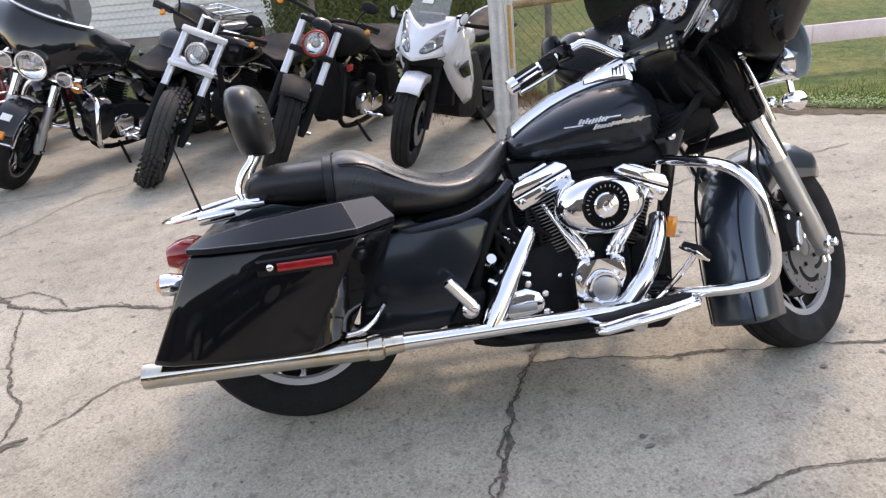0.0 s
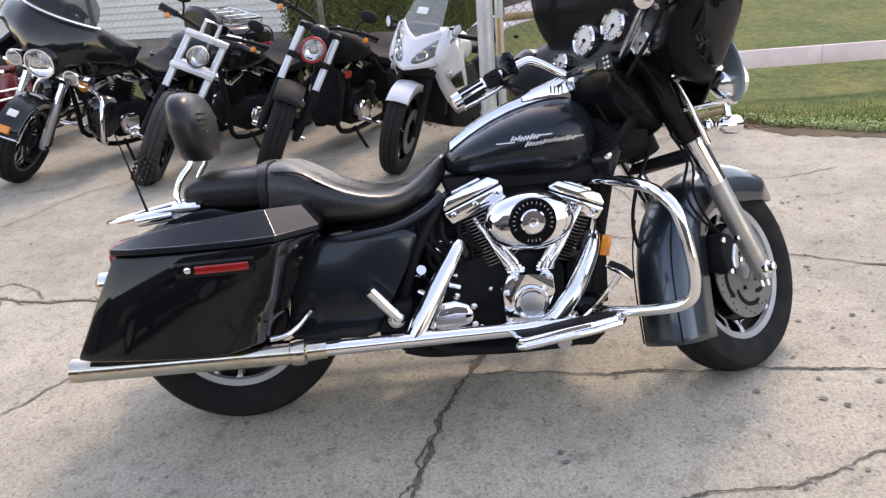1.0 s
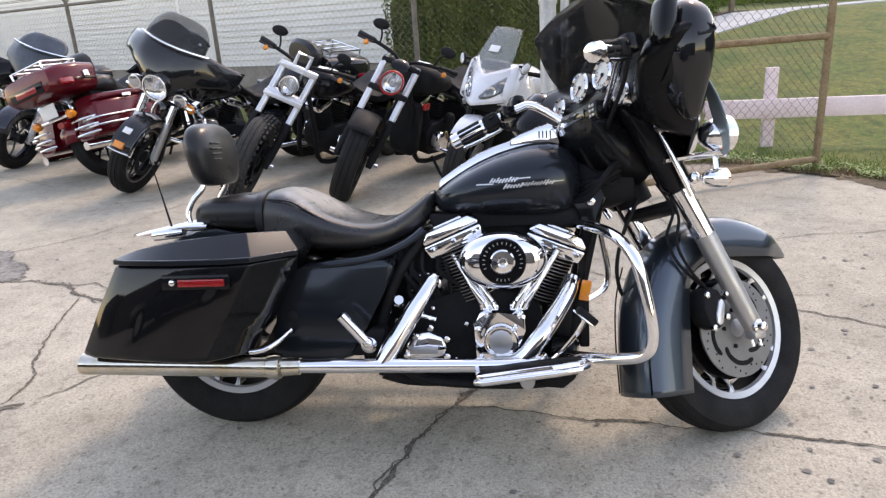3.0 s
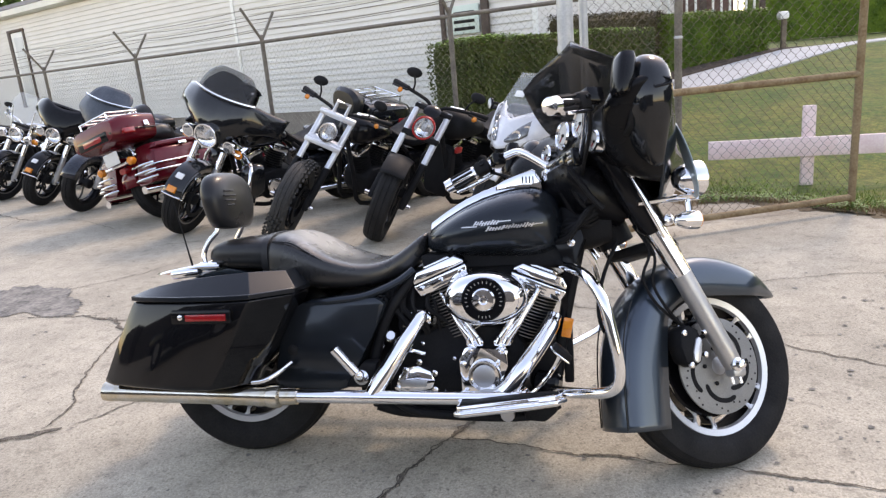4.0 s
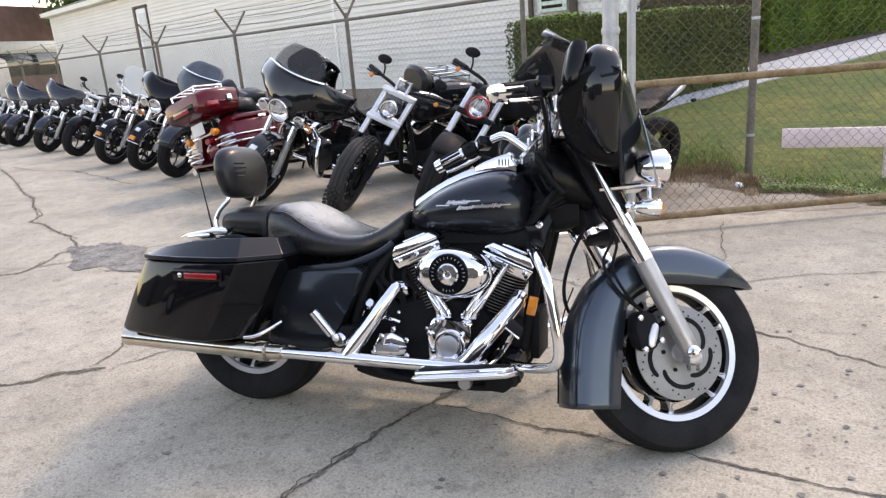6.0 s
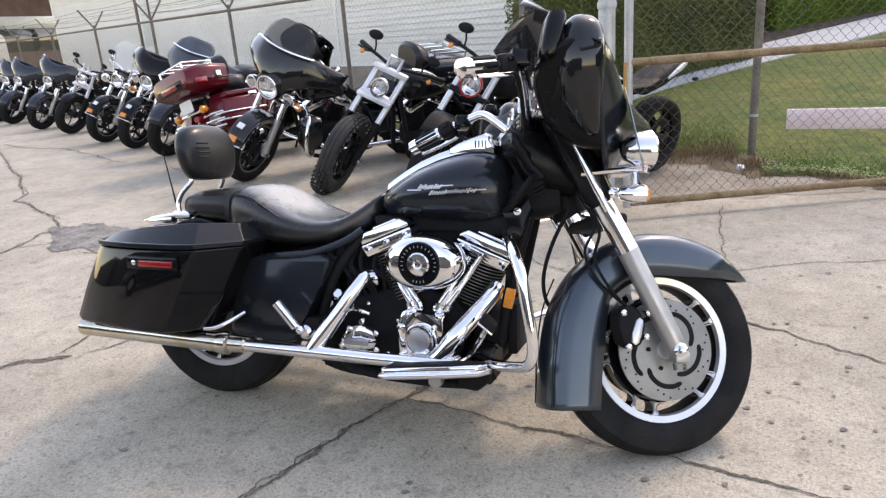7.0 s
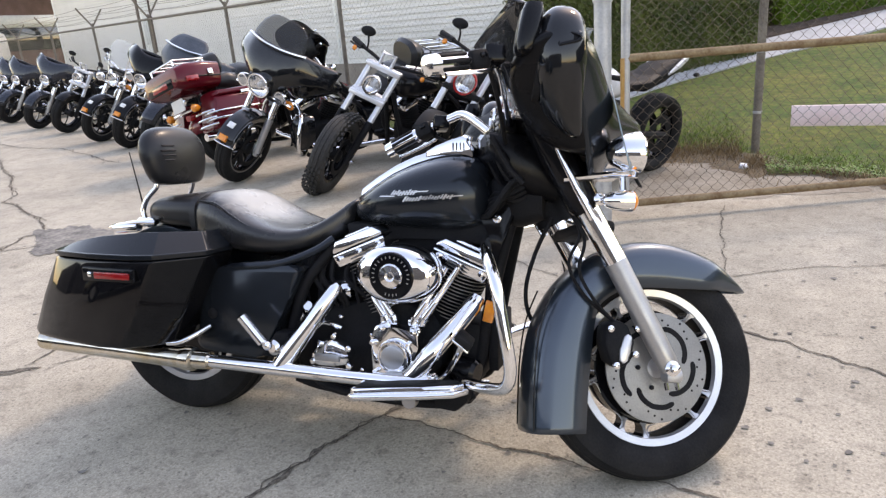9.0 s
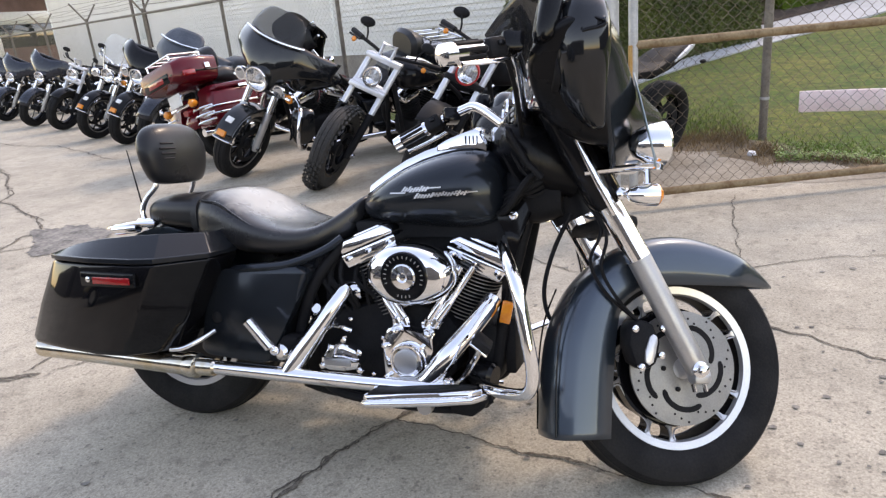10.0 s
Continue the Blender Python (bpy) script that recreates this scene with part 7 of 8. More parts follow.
    for b, t in (((0.862, 0.415), (0.786, 0.615)), ((0.972, 0.415), (1.05, 0.615))):
        mm = along((b[0], 0, b[1]), (t[0] - b[0], 0, t[1] - b[1]))
        prof = []
        for k in range(8):
            h = 0.02 * k + 0.02
            prof += [(0.06, h - 0.005), (0.086, h - 0.003), (0.086, h + 0.003), (0.06, h + 0.005)]
        g("cylinder", lathe(prof + [(0.07, 0.2)], 18, mm), SATIN, "", eng)
        g("rocker_box", box((0, 0, 0.205), (0.15, 0.16, 0.05), 0.015, mm), CHROME, "", eng)
    for sd in (-1, 1):
        g("case_cover", prism([(0.835, 0.24), (0.832, 0.37), (0.87, 0.405), (0.965, 0.40), (0.985, 0.34), (0.96, 0.25)], sd * 0.14, sd * 0.2, 0.014), CHROME, "", eng)
        g("primary_cover", prism([(0.60, 0.24), (0.60, 0.31), (0.65, 0.345), (0.78, 0.34), (0.80, 0.26), (0.76, 0.23)], sd * 0.14, sd * 0.19, 0.014), CHROME, "", eng)
        g("footpeg", tube([(0.92, sd * 0.16, 0.26), (0.92, sd * 0.33, 0.26)], 0.014, 8), CHROME)
        g("frame_tube", tube(spl([(1.22, sd * 0.045, 0.72), (1.15, sd * 0.08, 0.42), (1.07, sd * 0.10, 0.175), (0.65, sd * 0.13, 0.17), (0.50, sd * 0.15, 0.25), (0.55, sd * 0.14, 0.5), (0.70, sd * 0.1, 0.66)], 4), 0.019, 8), SATIN)
        g("shock", tube([(0.10, sd * 0.14, 0.33), (0.28, sd * 0.14, 0.58)], 0.025, 8), CHROME)
        if guard or bags:
            g("engine_guard", tube(spl([(1.13, sd * 0.03, 0.61), (1.2, sd * 0.3, 0.60), (1.26, sd * 0.39, 0.5), (1.27, sd * 0.39, 0.34), (1.18, sd * 0.28, 0.26), (1.08, sd * 0.1, 0.25)], 4), 0.016, 10), CHROME, "chrome engine guard")
            g("lower_fairing", skin([se_ring(1.10, 0.47, 0.06, 0.12, 14, 3, sd * 0.28), se_ring(1.17, 0.46, 0.085, 0.15, 14, 3, sd * 0.28), se_ring(1.24, 0.45, 0.085, 0.14, 14, 3, sd * 0.28), se_ring(1.27, 0.45, 0.05, 0.10, 14, 3, sd * 0.28)]) if guard else box((0.9, sd * 0.3, 0.25), (0.3, 0.09, 0.02), 0.006), paint if guard else RUBBER)
        if bags:
            bag = g("saddlebag", skin([se_ring(x, 0.46, (co - 0.16) / 2, 0.145, 20, 6, sd * (co + 0.16) / 2, 0.3) for x, co in ((-0.27, 0.36), (-0.25, 0.39), (-0.1, 0.42), (0.15, 0.42), (0.25, 0.37), (0.28, 0.31))]), paint, "hard saddlebag")
            g("bag_lid", skin([se_ring(x, 0.625, (co - 0.155) / 2, 0.03, 20, 3.5, sd * (co + 0.155) / 2, 0.3) for x, co in ((-0.22, 0.36), (-0.19, 0.40), (0.1, 0.43), (0.28, 0.40), (0.32, 0.33))]), paint, "", bag)
            g("bag_latch", box((0.07, sd * 0.432, 0.60), (0.09, 0.012, 0.03), 0.004), CHROME, "chrome latch", bag)
            for z in (0.40, 0.46):
                g("bag_rail", tube(spl([(-0.32, sd * 0.30, z), (-0.29, sd * 0.42, z), (-0.1, sd * 0.45, z), (0.15, sd * 0.45, z), (0.24, sd * 0.40, z)], 4), 0.009, 8), CHROME, "chrome bag rail", bag)
            g("muffler", tube([(-0.36, sd * 0.27, 0.27), (0.25, sd * 0.27, 0.26), (0.32, sd * 0.26, 0.26), (0.95, sd * 0.24, 0.25)], [0.034, 0.034, 0.022, 0.02], 14), CHROME, "chrome muffler")
    if not bags:
        g("exhaust", tube(spl([(1.09, -0.14, 0.53), (1.1, -0.2, 0.44), (1.0, -0.23, 0.28), (0.8, -0.23, 0.25), (0.4, -0.23, 0.25), (-0.1, -0.24, 0.28)], 4), [0.022] * 9 + [0.024] * 7 + [0.038] * 5, 12), SATIN if fork is SILVER else CHROME, "exhaust pipe")
        g("exhaust", tube(spl([(0.74, -0.14, 0.53), (0.68, -0.2, 0.42), (0.6, -0.22, 0.33), (0.4, -0.23, 0.33), (-0.05, -0.24, 0.36)], 4), [0.022] * 9 + [0.036] * 8, 12), SATIN if fork is SILVER else CHROME, "exhaust pipe")
    if not bags and cooled:
        g("radiator", skin([se_ring(x, 0.42, w, h, 16, 5) for x, w, h in ((1.10, 0.11, 0.19), (1.115, 0.125, 0.205), (1.16, 0.125, 0.2), (1.175, 0.11, 0.185))]), SATIN, "black radiator between the frame tubes")
        if chop:
            g("lamp_cowl", skin([se_ring(x, z, w, h, 16, 2.6, 0.0, -0.3) for x, z, w, h in ((1.375, 0.878, 0.05, 0.012), (1.365, 0.885, 0.064, 0.022), (1.335, 0.895, 0.066, 0.03), (1.31, 0.90, 0.05, 0.026))]), GLOSS, "small black cowl over the headlight", None, True)
            g("accent", box((1.10, 0.13, 0.60), (0.07, 0.03, 0.05), 0.012), REDPAINT, "red accent")
        if far:
            g("engine_shroud", skin([se_ring(x, z, w, h, 18, 3.2) for x, z, w, h in ((0.42, 0.40, 0.10, 0.12), (0.50, 0.40, 0.155, 0.17), (0.66, 0.42, 0.165, 0.2), (0.88, 0.43, 0.165, 0.215), (1.02, 0.43, 0.14, 0.2), (1.08, 0.43, 0.09, 0.16))]), GRAIN, "black engine cover", eng)
        for sd in (-1, 1):
            for x, z, r in ((0.72, 0.30, 0.075), (0.93, 0.33, 0.06), (0.80, 0.47, 0.05)):
                g("round_cover", lathe([(r, 0), (r, 0.03), (r - 0.01, 0.042), (r * 0.5, 0.046), (0.0, 0.047)], 20, along((x, sd * 0.142, z), (0, sd, 0))), ALLOY if x > 0.9 else SATIN, "", eng)
    g("air_cleaner", lathe([(0.05, 0), (0.085, 0.01), (0.085, 0.06), (0.06, 0.08), (0.0, 0.085)], 20, along((0.92, -0.15, 0.55), (0, -1, 0))), CHROME if fork is not SILVER else GLOSS, "round air cleaner", eng)
    g("side_cover", prism([(0.38, 0.54), (0.60, 0.55), (0.52, 0.38), (0.46, 0.27), (0.30, 0.28), (0.34, 0.42)], 0.19, -0.19, 0.02), paint)
    g("side_stand", tube(spl([(0.93, 0.13, 0.19), (0.95, 0.24, 0.09), (0.99, 0.34, 0.04), (1.03, 0.355, 0.037)], 3), 0.012, 6), SATIN)
    if tripletree:
        for z, x in ((0.705, 1.375), (0.90, 1.27)):
            g("fork_brace", box((x + 0.04, 0, z), (0.03, 0.30, 0.036), 0.008), tripletree, "flat silver fork brace", None, True)
        g("bar_riser", tube([(1.30, -0.05, 0.90), (1.29, -0.05, 1.0), (1.29, 0.05, 1.0), (1.30, 0.05, 0.90)], 0.016, 8), tripletree, "", None, True)
    if trunk:
        tp = g("trunk", skin([se_ring(x, 0.83, w, h, 28, 4.5, 0, 0.12) for x, w, h in ((-0.47, 0.22, 0.06), (-0.46, 0.28, 0.09), (-0.38, 0.325, 0.12), (-0.2, 0.33, 0.128), (-0.02, 0.29, 0.12), (0.0, 0.25, 0.09))]), paint, "wide hard luggage trunk")
        g("trunk_band", skin([se_ring(x, 0.80, w, 0.012, 28, 4.5, 0, 0.12) for x, w in ((-0.47, 0.26), (-0.38, 0.331), (-0.2, 0.336), (-0.03, 0.298))]), GLOSS, "", tp)
        g("trunk_panel", box((-0.466, 0, 0.79), (0.03, 0.42, 0.085), 0.01), GLOSS, "dark lamp panel", tp)
        g("trunk_lamp", box((-0.472, 0, 0.79), (0.03, 0.26, 0.05), 0.01), REDLENS, "red trunk lamp", tp)
        for sd in (-1, 1):
            g("trunk_lamp", box((-0.34, sd * 0.325, 0.79), (0.12, 0.03, 0.05), 0.01, None), REDLENS, "red side lamp", tp)
            g("trunk_latch", box((-0.15, sd * 0.335, 0.83), (0.05, 0.012, 0.05), 0.004), CHROME, "", tp)
        for y in (-0.17, -0.06, 0.06, 0.17):
            g("trunk_rack", tube([(-0.37, y, 0.985), (-0.1, y, 0.985)], 0.006, 6), CHROME, "chrome trunk rack", tp)
        rk = [(-0.4, -0.2, 0.985), (-0.4, 0.2, 0.985), (-0.08, 0.18, 0.985), (-0.08, -0.18, 0.985)]
        g("trunk_rack", tube(rk, 0.0075, 6, closed=True), CHROME, "", tp)
        for x, y, _ in rk:
            g("rack_foot", tube([(x, y * 0.95, 0.94), (x, y * 0.95, 0.985)], 0.008, 6), CHROME, "", tp)
        g("trunk_backrest", skin([se_ring(x, 0.93, w, h, 20, 2.6) for x, w, h in ((-0.03, 0.15, 0.09), (0.02, 0.19, 0.12), (0.07, 0.2, 0.13), (0.11, 0.16, 0.1))]), VINYL, "", tp)
        g("plate", box((-0.36, 0, 0.62), (0.012, 0.19, 0.11), 0.003), TRIMWHITE, "", None)
        g("light_bar", tube([(-0.33, -0.24, 0.55), (-0.33, 0.24, 0.55)], 0.014, 8), CHROME)
        for sd in (-1, 1):
            g("rear_signal", lathe([(0.01, -0.05), (0.034, -0.02), (0.036, 0.02), (0.02, 0.034)], 14, along((-0.34, sd * 0.22, 0.55), (-1, 0, 0))), AMBER, "amber rear signal")
            for z in (0.36, 0.42, 0.48):
                g("rear_rail", tube(spl([(-0.30, sd * 0.14, z), (-0.34, sd * 0.2, z), (-0.33, sd * 0.33, z), (-0.28, sd * 0.41, z)], 3), 0.009, 6), CHROME, "chrome rear rail")
    return root


parked("black touring motorcycle with batwing fairing, smoked screen and trunk", place((-2.22, 3.54), -128, 14), 34, FAIRBLACK, CHROME, True, LIGHTSMOKE, True, True, "full", spot=True, guard=True, lamp_z=0.83, lamp_r=0.095, mirrors=False)
wide = parked("black cruiser with wide silver forks and a knobbly front tyre", place((-1.12, 3.15), -118, 15, 1.08, 0.13), 31, GLOSS, SILVER, tyre=RUBBER_TREAD, fat=0.122, fender="mini", tripletree=SILVER, lamp_z=0.80, lamp_r=0.068, chop=True, cooled=False)
parked("black power cruiser with a red headlight ring and silver forks", place((-0.27, 2.98), -118, 14, 1.08, 0.13), 31, SATIN, SILVER, tyre=RUBBER, fat=0.14, fender="short", ring=REDPAINT, lamp_z=0.79, lamp_r=0.078, chop=True)
parked("maroon touring motorcycle with a large luggage trunk, backed out", place_rear((-2.84, 4.27), 72, 15), 10, MAROON, CHROME, True, SMOKE, True, True, "full", cover=GLOSS)
parked("black touring motorcycle under a blue-grey screen cover", place((-4.29, 4.90), -118, 11), 26, NAVY, CHROME, True, DARKFILM, True, False, "full", cover=DARKFILM, far=True, mirrors=False)
parked("black touring motorcycle with bare batwing fairing", place((-5.30, 5.48), -118, 11), 32, GLOSS, CHROME, True, None, True, False, "full", mirrors=False, spot=True)
parked("black cruiser with a tall clear windscreen and chrome lamps", place((-6.4, 6.07), -118, 11), 26, GLOSS, CHROME, False, CLEAR, True, False, "full", spot=True)
far_cruiser = parked("dark cruiser with chrome forks and low bars", place((-8.1, 7.07), -118, 11), 30, GLOSS, SILVER, fender="short", far=True, tripletree=SILVER)
far_tourer = parked("dark touring motorcycle with a black batwing fairing", place((-9.48, 7.72), -118, 11), 34, NAVY, CHROME, True, None, True, False, "full", far=True, mirrors=False)


def again(ob, x, y):
    """Another one like ob, moved over the ground."""
    m = ob.matrix_basis
    copy_thing(ob, Matrix.Translation((x * UNIT, y * UNIT, 0)) @ Matrix.LocRotScale(m.translation, m.to_quaternion(), None))


again(far_tourer, -1.9, 1.0)
again(far_tourer, -2.9, 1.55)
again(far_cruiser, -5.5, 2.75)
again(far_cruiser, -7.3, 3.35)
again(far_cruiser, -8.9, 4.35)


def sport_bike(m):
    root = thing("sport_motorcycle", "white fully faired sport motorcycle on its stand", "motorcycle", m, "row of parked motorcycles")
    turn = Matrix.Translation(HUB) @ Matrix.Rotation(radians(12), 4, RAKE) @ Matrix.Translation(-HUB)

    def g(name, bm, material, lab="", parent=None, front=False):
        if front:
            bm.transform(turn)
        return part(name, bm, material, parent or root, lab)
    for c, w, fr in (((1.59, 0, 0.30), 0.12, True), ((0.19, 0, 0.31), 0.17, False)):
        ax = wheel_axis(c)
        wh = g("front_wheel" if fr else "rear_wheel", lathe([(0.215, -0.04), (0.195, -0.038), (0.19, -0.02), (0.19, 0.02), (0.195, 0.038), (0.215, 0.04)], 44, ax, None, True), GLOSS, "", None, fr)
        g("tyre", tyre_bm(c, 0.305, w, 0.21, 52), RUBBER, "", wh, fr)
        for k in range(6):
            a = radians(60 * k)
            g("spoke", tube([ax @ Vector((0.03 * math.cos(a), 0.03 * math.sin(a), 0)), ax @ Vector((0.2 * math.cos(a + 0.15), 0.2 * math.sin(a + 0.15), 0))], 0.013, 6), GLOSS, "", wh, fr)
        for sd in (-1, 1):
            g("brake_disc", lathe([(0.085, sd * 0.06), (0.15, sd * 0.06), (0.15, sd * 0.066), (0.085, sd * 0.066)], 30, ax, None, True), STEEL if fr else SATIN, "", wh, fr)
    for sd in (-1, 1):
        g("fork_leg", tube([(1.60, sd * 0.1, 0.27), (1.44, sd * 0.1, 0.60), (1.32, sd * 0.1, 0.86)], [0.026, 0.026, 0.022], 12), SATIN, "", None, True)
    rows = []
    for k in range(11):
        a = radians(48 + 95 * k / 10)
        c, d = Vector((1.59, 0, 0.30)), Vector((math.cos(a), 0, math.sin(a)))
        e = 0.06 * (0.4 + 0.6 * math.sin(math.pi * k / 10))
        rows.append([c + d * (0.325 - e) + Vector((0, -0.075, 0)), c + d * 0.318 + Vector((0, -0.07, 0)), c + d * 0.33, c + d * 0.318 + Vector((0, 0.07, 0)), c + d * (0.325 - e) + Vector((0, 0.075, 0))])
    g("front_fender", skin(rows, None, False, False, False), WHITEPAINT, "", None, True).modifiers.new("thick", "SOLIDIFY").thickness = 0.004
    # nose: one white shell with two leaf-shaped lamps let into it
    def shell(u, v, out=0.0):
        a = abs(u)
        z = (0.695 + 0.03 * a) * (1 - v) + (0.885 + 0.08 * a) * v
        return Vector((1.61 + out - 0.20 * a ** 1.4 - 0.15 * v ** 1.3 - 0.02 * a * v, u * (0.2 + 0.02 * math.sin(math.pi * v)) + (out * 0.5 if u > 0 else -out * 0.5), z))
    nose = g("nose_fairing", skin([[shell(-1 + k / 8, v / 8) for k in range(17)] for v in range(9)], None, False, False, False), WHITEPAINT, "white pointed nose fairing")
    nose.modifiers.new("thick", "SOLIDIFY").thickness = 0.006
    for sd in (-1, 1):
        rows = []
        for k in range(13):
            q = k / 12
            h = 0.03 + 0.24 * math.sin(math.pi * q) ** 0.7 * (1 - 0.25 * q)
            rows.append([shell(sd * (0.15 + 0.84 * q), 0.27 + 0.42 * q + h * f, 0.004 + 0.007 * (1 - f * f)) for f in (-1.0, -0.6, 0.0, 0.6, 1.0)])
        hl = g("headlight", skin(rows, None, False, False, False), LAMPDARK, "slanted clear headlight", nose)
        hl.modifiers.new("thick", "SOLIDIFY").thickness = 0.004
        for q, r in ((0.12, 0.014), (0.3, 0.03), (0.55, 0.028), (0.79, 0.018)):
            p = shell(sd * (0.15 + 0.84 * q), 0.27 + 0.42 * q, 0.006)
            g("reflector", lathe([(r, -0.004), (r, 0.005), (r * 0.7, 0.001), (r * 0.3, -0.002), (0.0, -0.002)], 16, along(p, (1.0, sd * 0.5, 0.25))), CHROME, "", hl)
        rows = []
        side = [(1.47, 0.70, 0.76), (1.43, 0.665, 0.88), (1.37, 0.57, 0.95), (1.29, 0.48, 0.96), (1.20, 0.41, 0.91), (1.12, 0.36, 0.80), (1.03, 0.32, 0.64), (0.92, 0.29, 0.50), (0.82, 0.28, 0.40)]
        for x, a, b in side:
            w = 0.11 + 0.12 * math.sin(math.pi * min(1, max(0.05, (1.62 - x) / 0.85)))
            rows.append([Vector((x, sd * (w - 0.05), a)), Vector((x, sd * w, a + (b - a) * 0.25)), Vector((x, sd * (w + 0.012), a + (b - a) * 0.6)), Vector((x, sd * (w - 0.03), b))])
        sp = g("side_fairing", skin(rows, None, False, False, False), WHITEPAINT, "white side fairing with grey vents")
        sp.modifiers.new("thick", "SOLIDIFY").thickness = 0.006
        g("vent", prism([(1.27, 0.56), (1.36, 0.63), (1.22, 0.67), (1.15, 0.56)], sd * 0.225, sd * 0.245, 0.004), GLOSS, "", sp)
        g("turn_signal", ball((1.355, sd * 0.212, 0.66), (0.03, 0.014, 0.026)), ALLOY, "clear round turn signal", sp)
        mr = g("mirror", ball((0, 0, 0), (0.016, 0.028, 0.045), Matrix.Translation((1.36, sd * 0.245, 0.945)) @ Euler((radians(-sd * 25), radians(-12), radians(sd * 25))).to_matrix().to_4x4()), GLOSS, "black folded mirror")
        g("mirror_glass", ball((0, 0, 0), (0.005, 0.023, 0.038), Matrix.Translation((1.373, sd * 0.252, 0.947)) @ Euler((radians(-sd * 25), radians(-12), radians(sd * 25))).to_matrix().to_4x4()), ALLOY, "", mr)
        g("mirror_stem", tube([(1.33, sd * 0.17, 0.945), (1.35, sd * 0.245, 0.955)], 0.009, 8), SATIN)
        g("clip_on", tube([(1.27, sd * 0.1, 0.90), (1.20, sd * 0.3, 0.89), (1.16, sd * 0.37, 0.885)], [0.012, 0.017, 0.018], 8), SATIN, "black handlebar grip")
    g("decal", prism([(1.16, 0.46), (1.26, 0.50), (1.18, 0.54)], -0.248, -0.252, 0.001), mat("green_decal", (0.1, 0.4, 0.05), 0.4), "small green decal", None)
    rows = []
    for k in range(7):
        v = k / 6
        w = 0.155 * (1 - 0.3 * v)
        rows.append([Vector((1.47 - 0.24 * v - 2.6 * (w * f) ** 2, w * f, 0.885 + 0.29 * v + (1.6 - 2.4 * v) * (w * f) ** 2)) for f in [-1 + i / 5 for i in range(11)]])
    scr = g("windscreen", skin(rows, None, False, False, False), CLEAR, "clear short windscreen")
    scr.modifiers.new("thick", "SOLIDIFY").thickness = 0.003
    g("sticker", box((0, 0, 0), (0.003, 0.075, 0.05), 0.001, Matrix.Translation((1.352, -0.01, 1.041)) @ Euler((0, radians(-40), 0)).to_matrix().to_4x4()), TRIMWHITE, "white paper sticker", scr)
    g("dash", box((1.33, 0, 0.93), (0.08, 0.2, 0.07), 0.02), SATIN)
    g("fuel_tank", skin([se_ring(x, (a + b) / 2, w, (b - a) / 2, 26, 2.5) for x, a, b, w in ((0.72, 0.68, 0.76, 0.08), (0.80, 0.66, 0.84, 0.13), (0.92, 0.66, 0.90, 0.165), (1.05, 0.67, 0.905, 0.17), (1.15, 0.70, 0.87, 0.14), (1.2, 0.74, 0.82, 0.08))]), WHITEPAINT, "white fuel tank")
    g("seat", skin([seat_ring(x, a, b, w, 0, 18) for x, a, b, w in ((0.30, 0.76, 0.80, 0.10), (0.40, 0.74, 0.80, 0.13), (0.52, 0.70, 0.77, 0.14), (0.66, 0.69, 0.765, 0.11), (0.74, 0.71, 0.77, 0.07))]), SATIN, "black seat")
    g("tail", skin([se_ring(x, z, w, h, 20, 2.6) for x, z, w, h in ((-0.13, 0.885, 0.02, 0.015), (-0.05, 0.86, 0.06, 0.035), (0.1, 0.83, 0.10, 0.06), (0.3, 0.78, 0.13, 0.07), (0.5, 0.72, 0.12, 0.05))]), SATIN, "dark pointed tail")
    for sd in (-1, 1):
        g("tail_flash", tube([(-0.13, sd * 0.025, 0.89), (0.0, sd * 0.075, 0.865), (0.15, sd * 0.115, 0.835), (0.3, sd * 0.135, 0.79)], [0.008, 0.016, 0.016, 0.006], 8, flat=1.6), WHITEPAINT, "white tail panel")
        g("rear_signal", ball((-0.02, sd * 0.17, 0.76), (0.035, 0.02, 0.016)), SATIN)
        g("swingarm", tube([(0.19, sd * 0.11, 0.31), (0.62, sd * 0.11, 0.38)], [0.028, 0.034], 8), SATIN)
        g("footpeg", tube([(0.62, sd * 0.14, 0.36), (0.62, sd * 0.25, 0.36)], 0.012, 6), ALLOY)
    g("tail_lamp", ball((-0.12, 0, 0.87), (0.03, 0.04, 0.015)), REDLENS, "red tail lamp")
    g("engine", prism([(0.62, 0.22), (0.66, 0.5), (0.80, 0.66), (1.1, 0.66), (1.2, 0.5), (1.1, 0.24), (0.85, 0.18)], 0.16, -0.16, 0.02), SATIN, "black engine")
    g("muffler", tube([(0.95, -0.16, 0.22), (0.6, -0.17, 0.22), (0.35, -0.19, 0.27)], [0.03, 0.05, 0.045], 14), ALLOY, "short muffler")
    g("radiator", box((1.27, 0, 0.50), (0.05, 0.34, 0.28), 0.01), SATIN)
    g("inner_nose", box((1.36, 0, 0.73), (0.22, 0.30, 0.2), 0.04), SATIN, "black panel inside the nose")
    g("side_stand", tube([(0.75, 0.14, 0.26), (0.70, 0.30, 0.05), (0.74, 0.34, 0.045)], 0.012, 6), SATIN)


sport_bike(place((0.61, 2.70), -121, 9, 1.0))


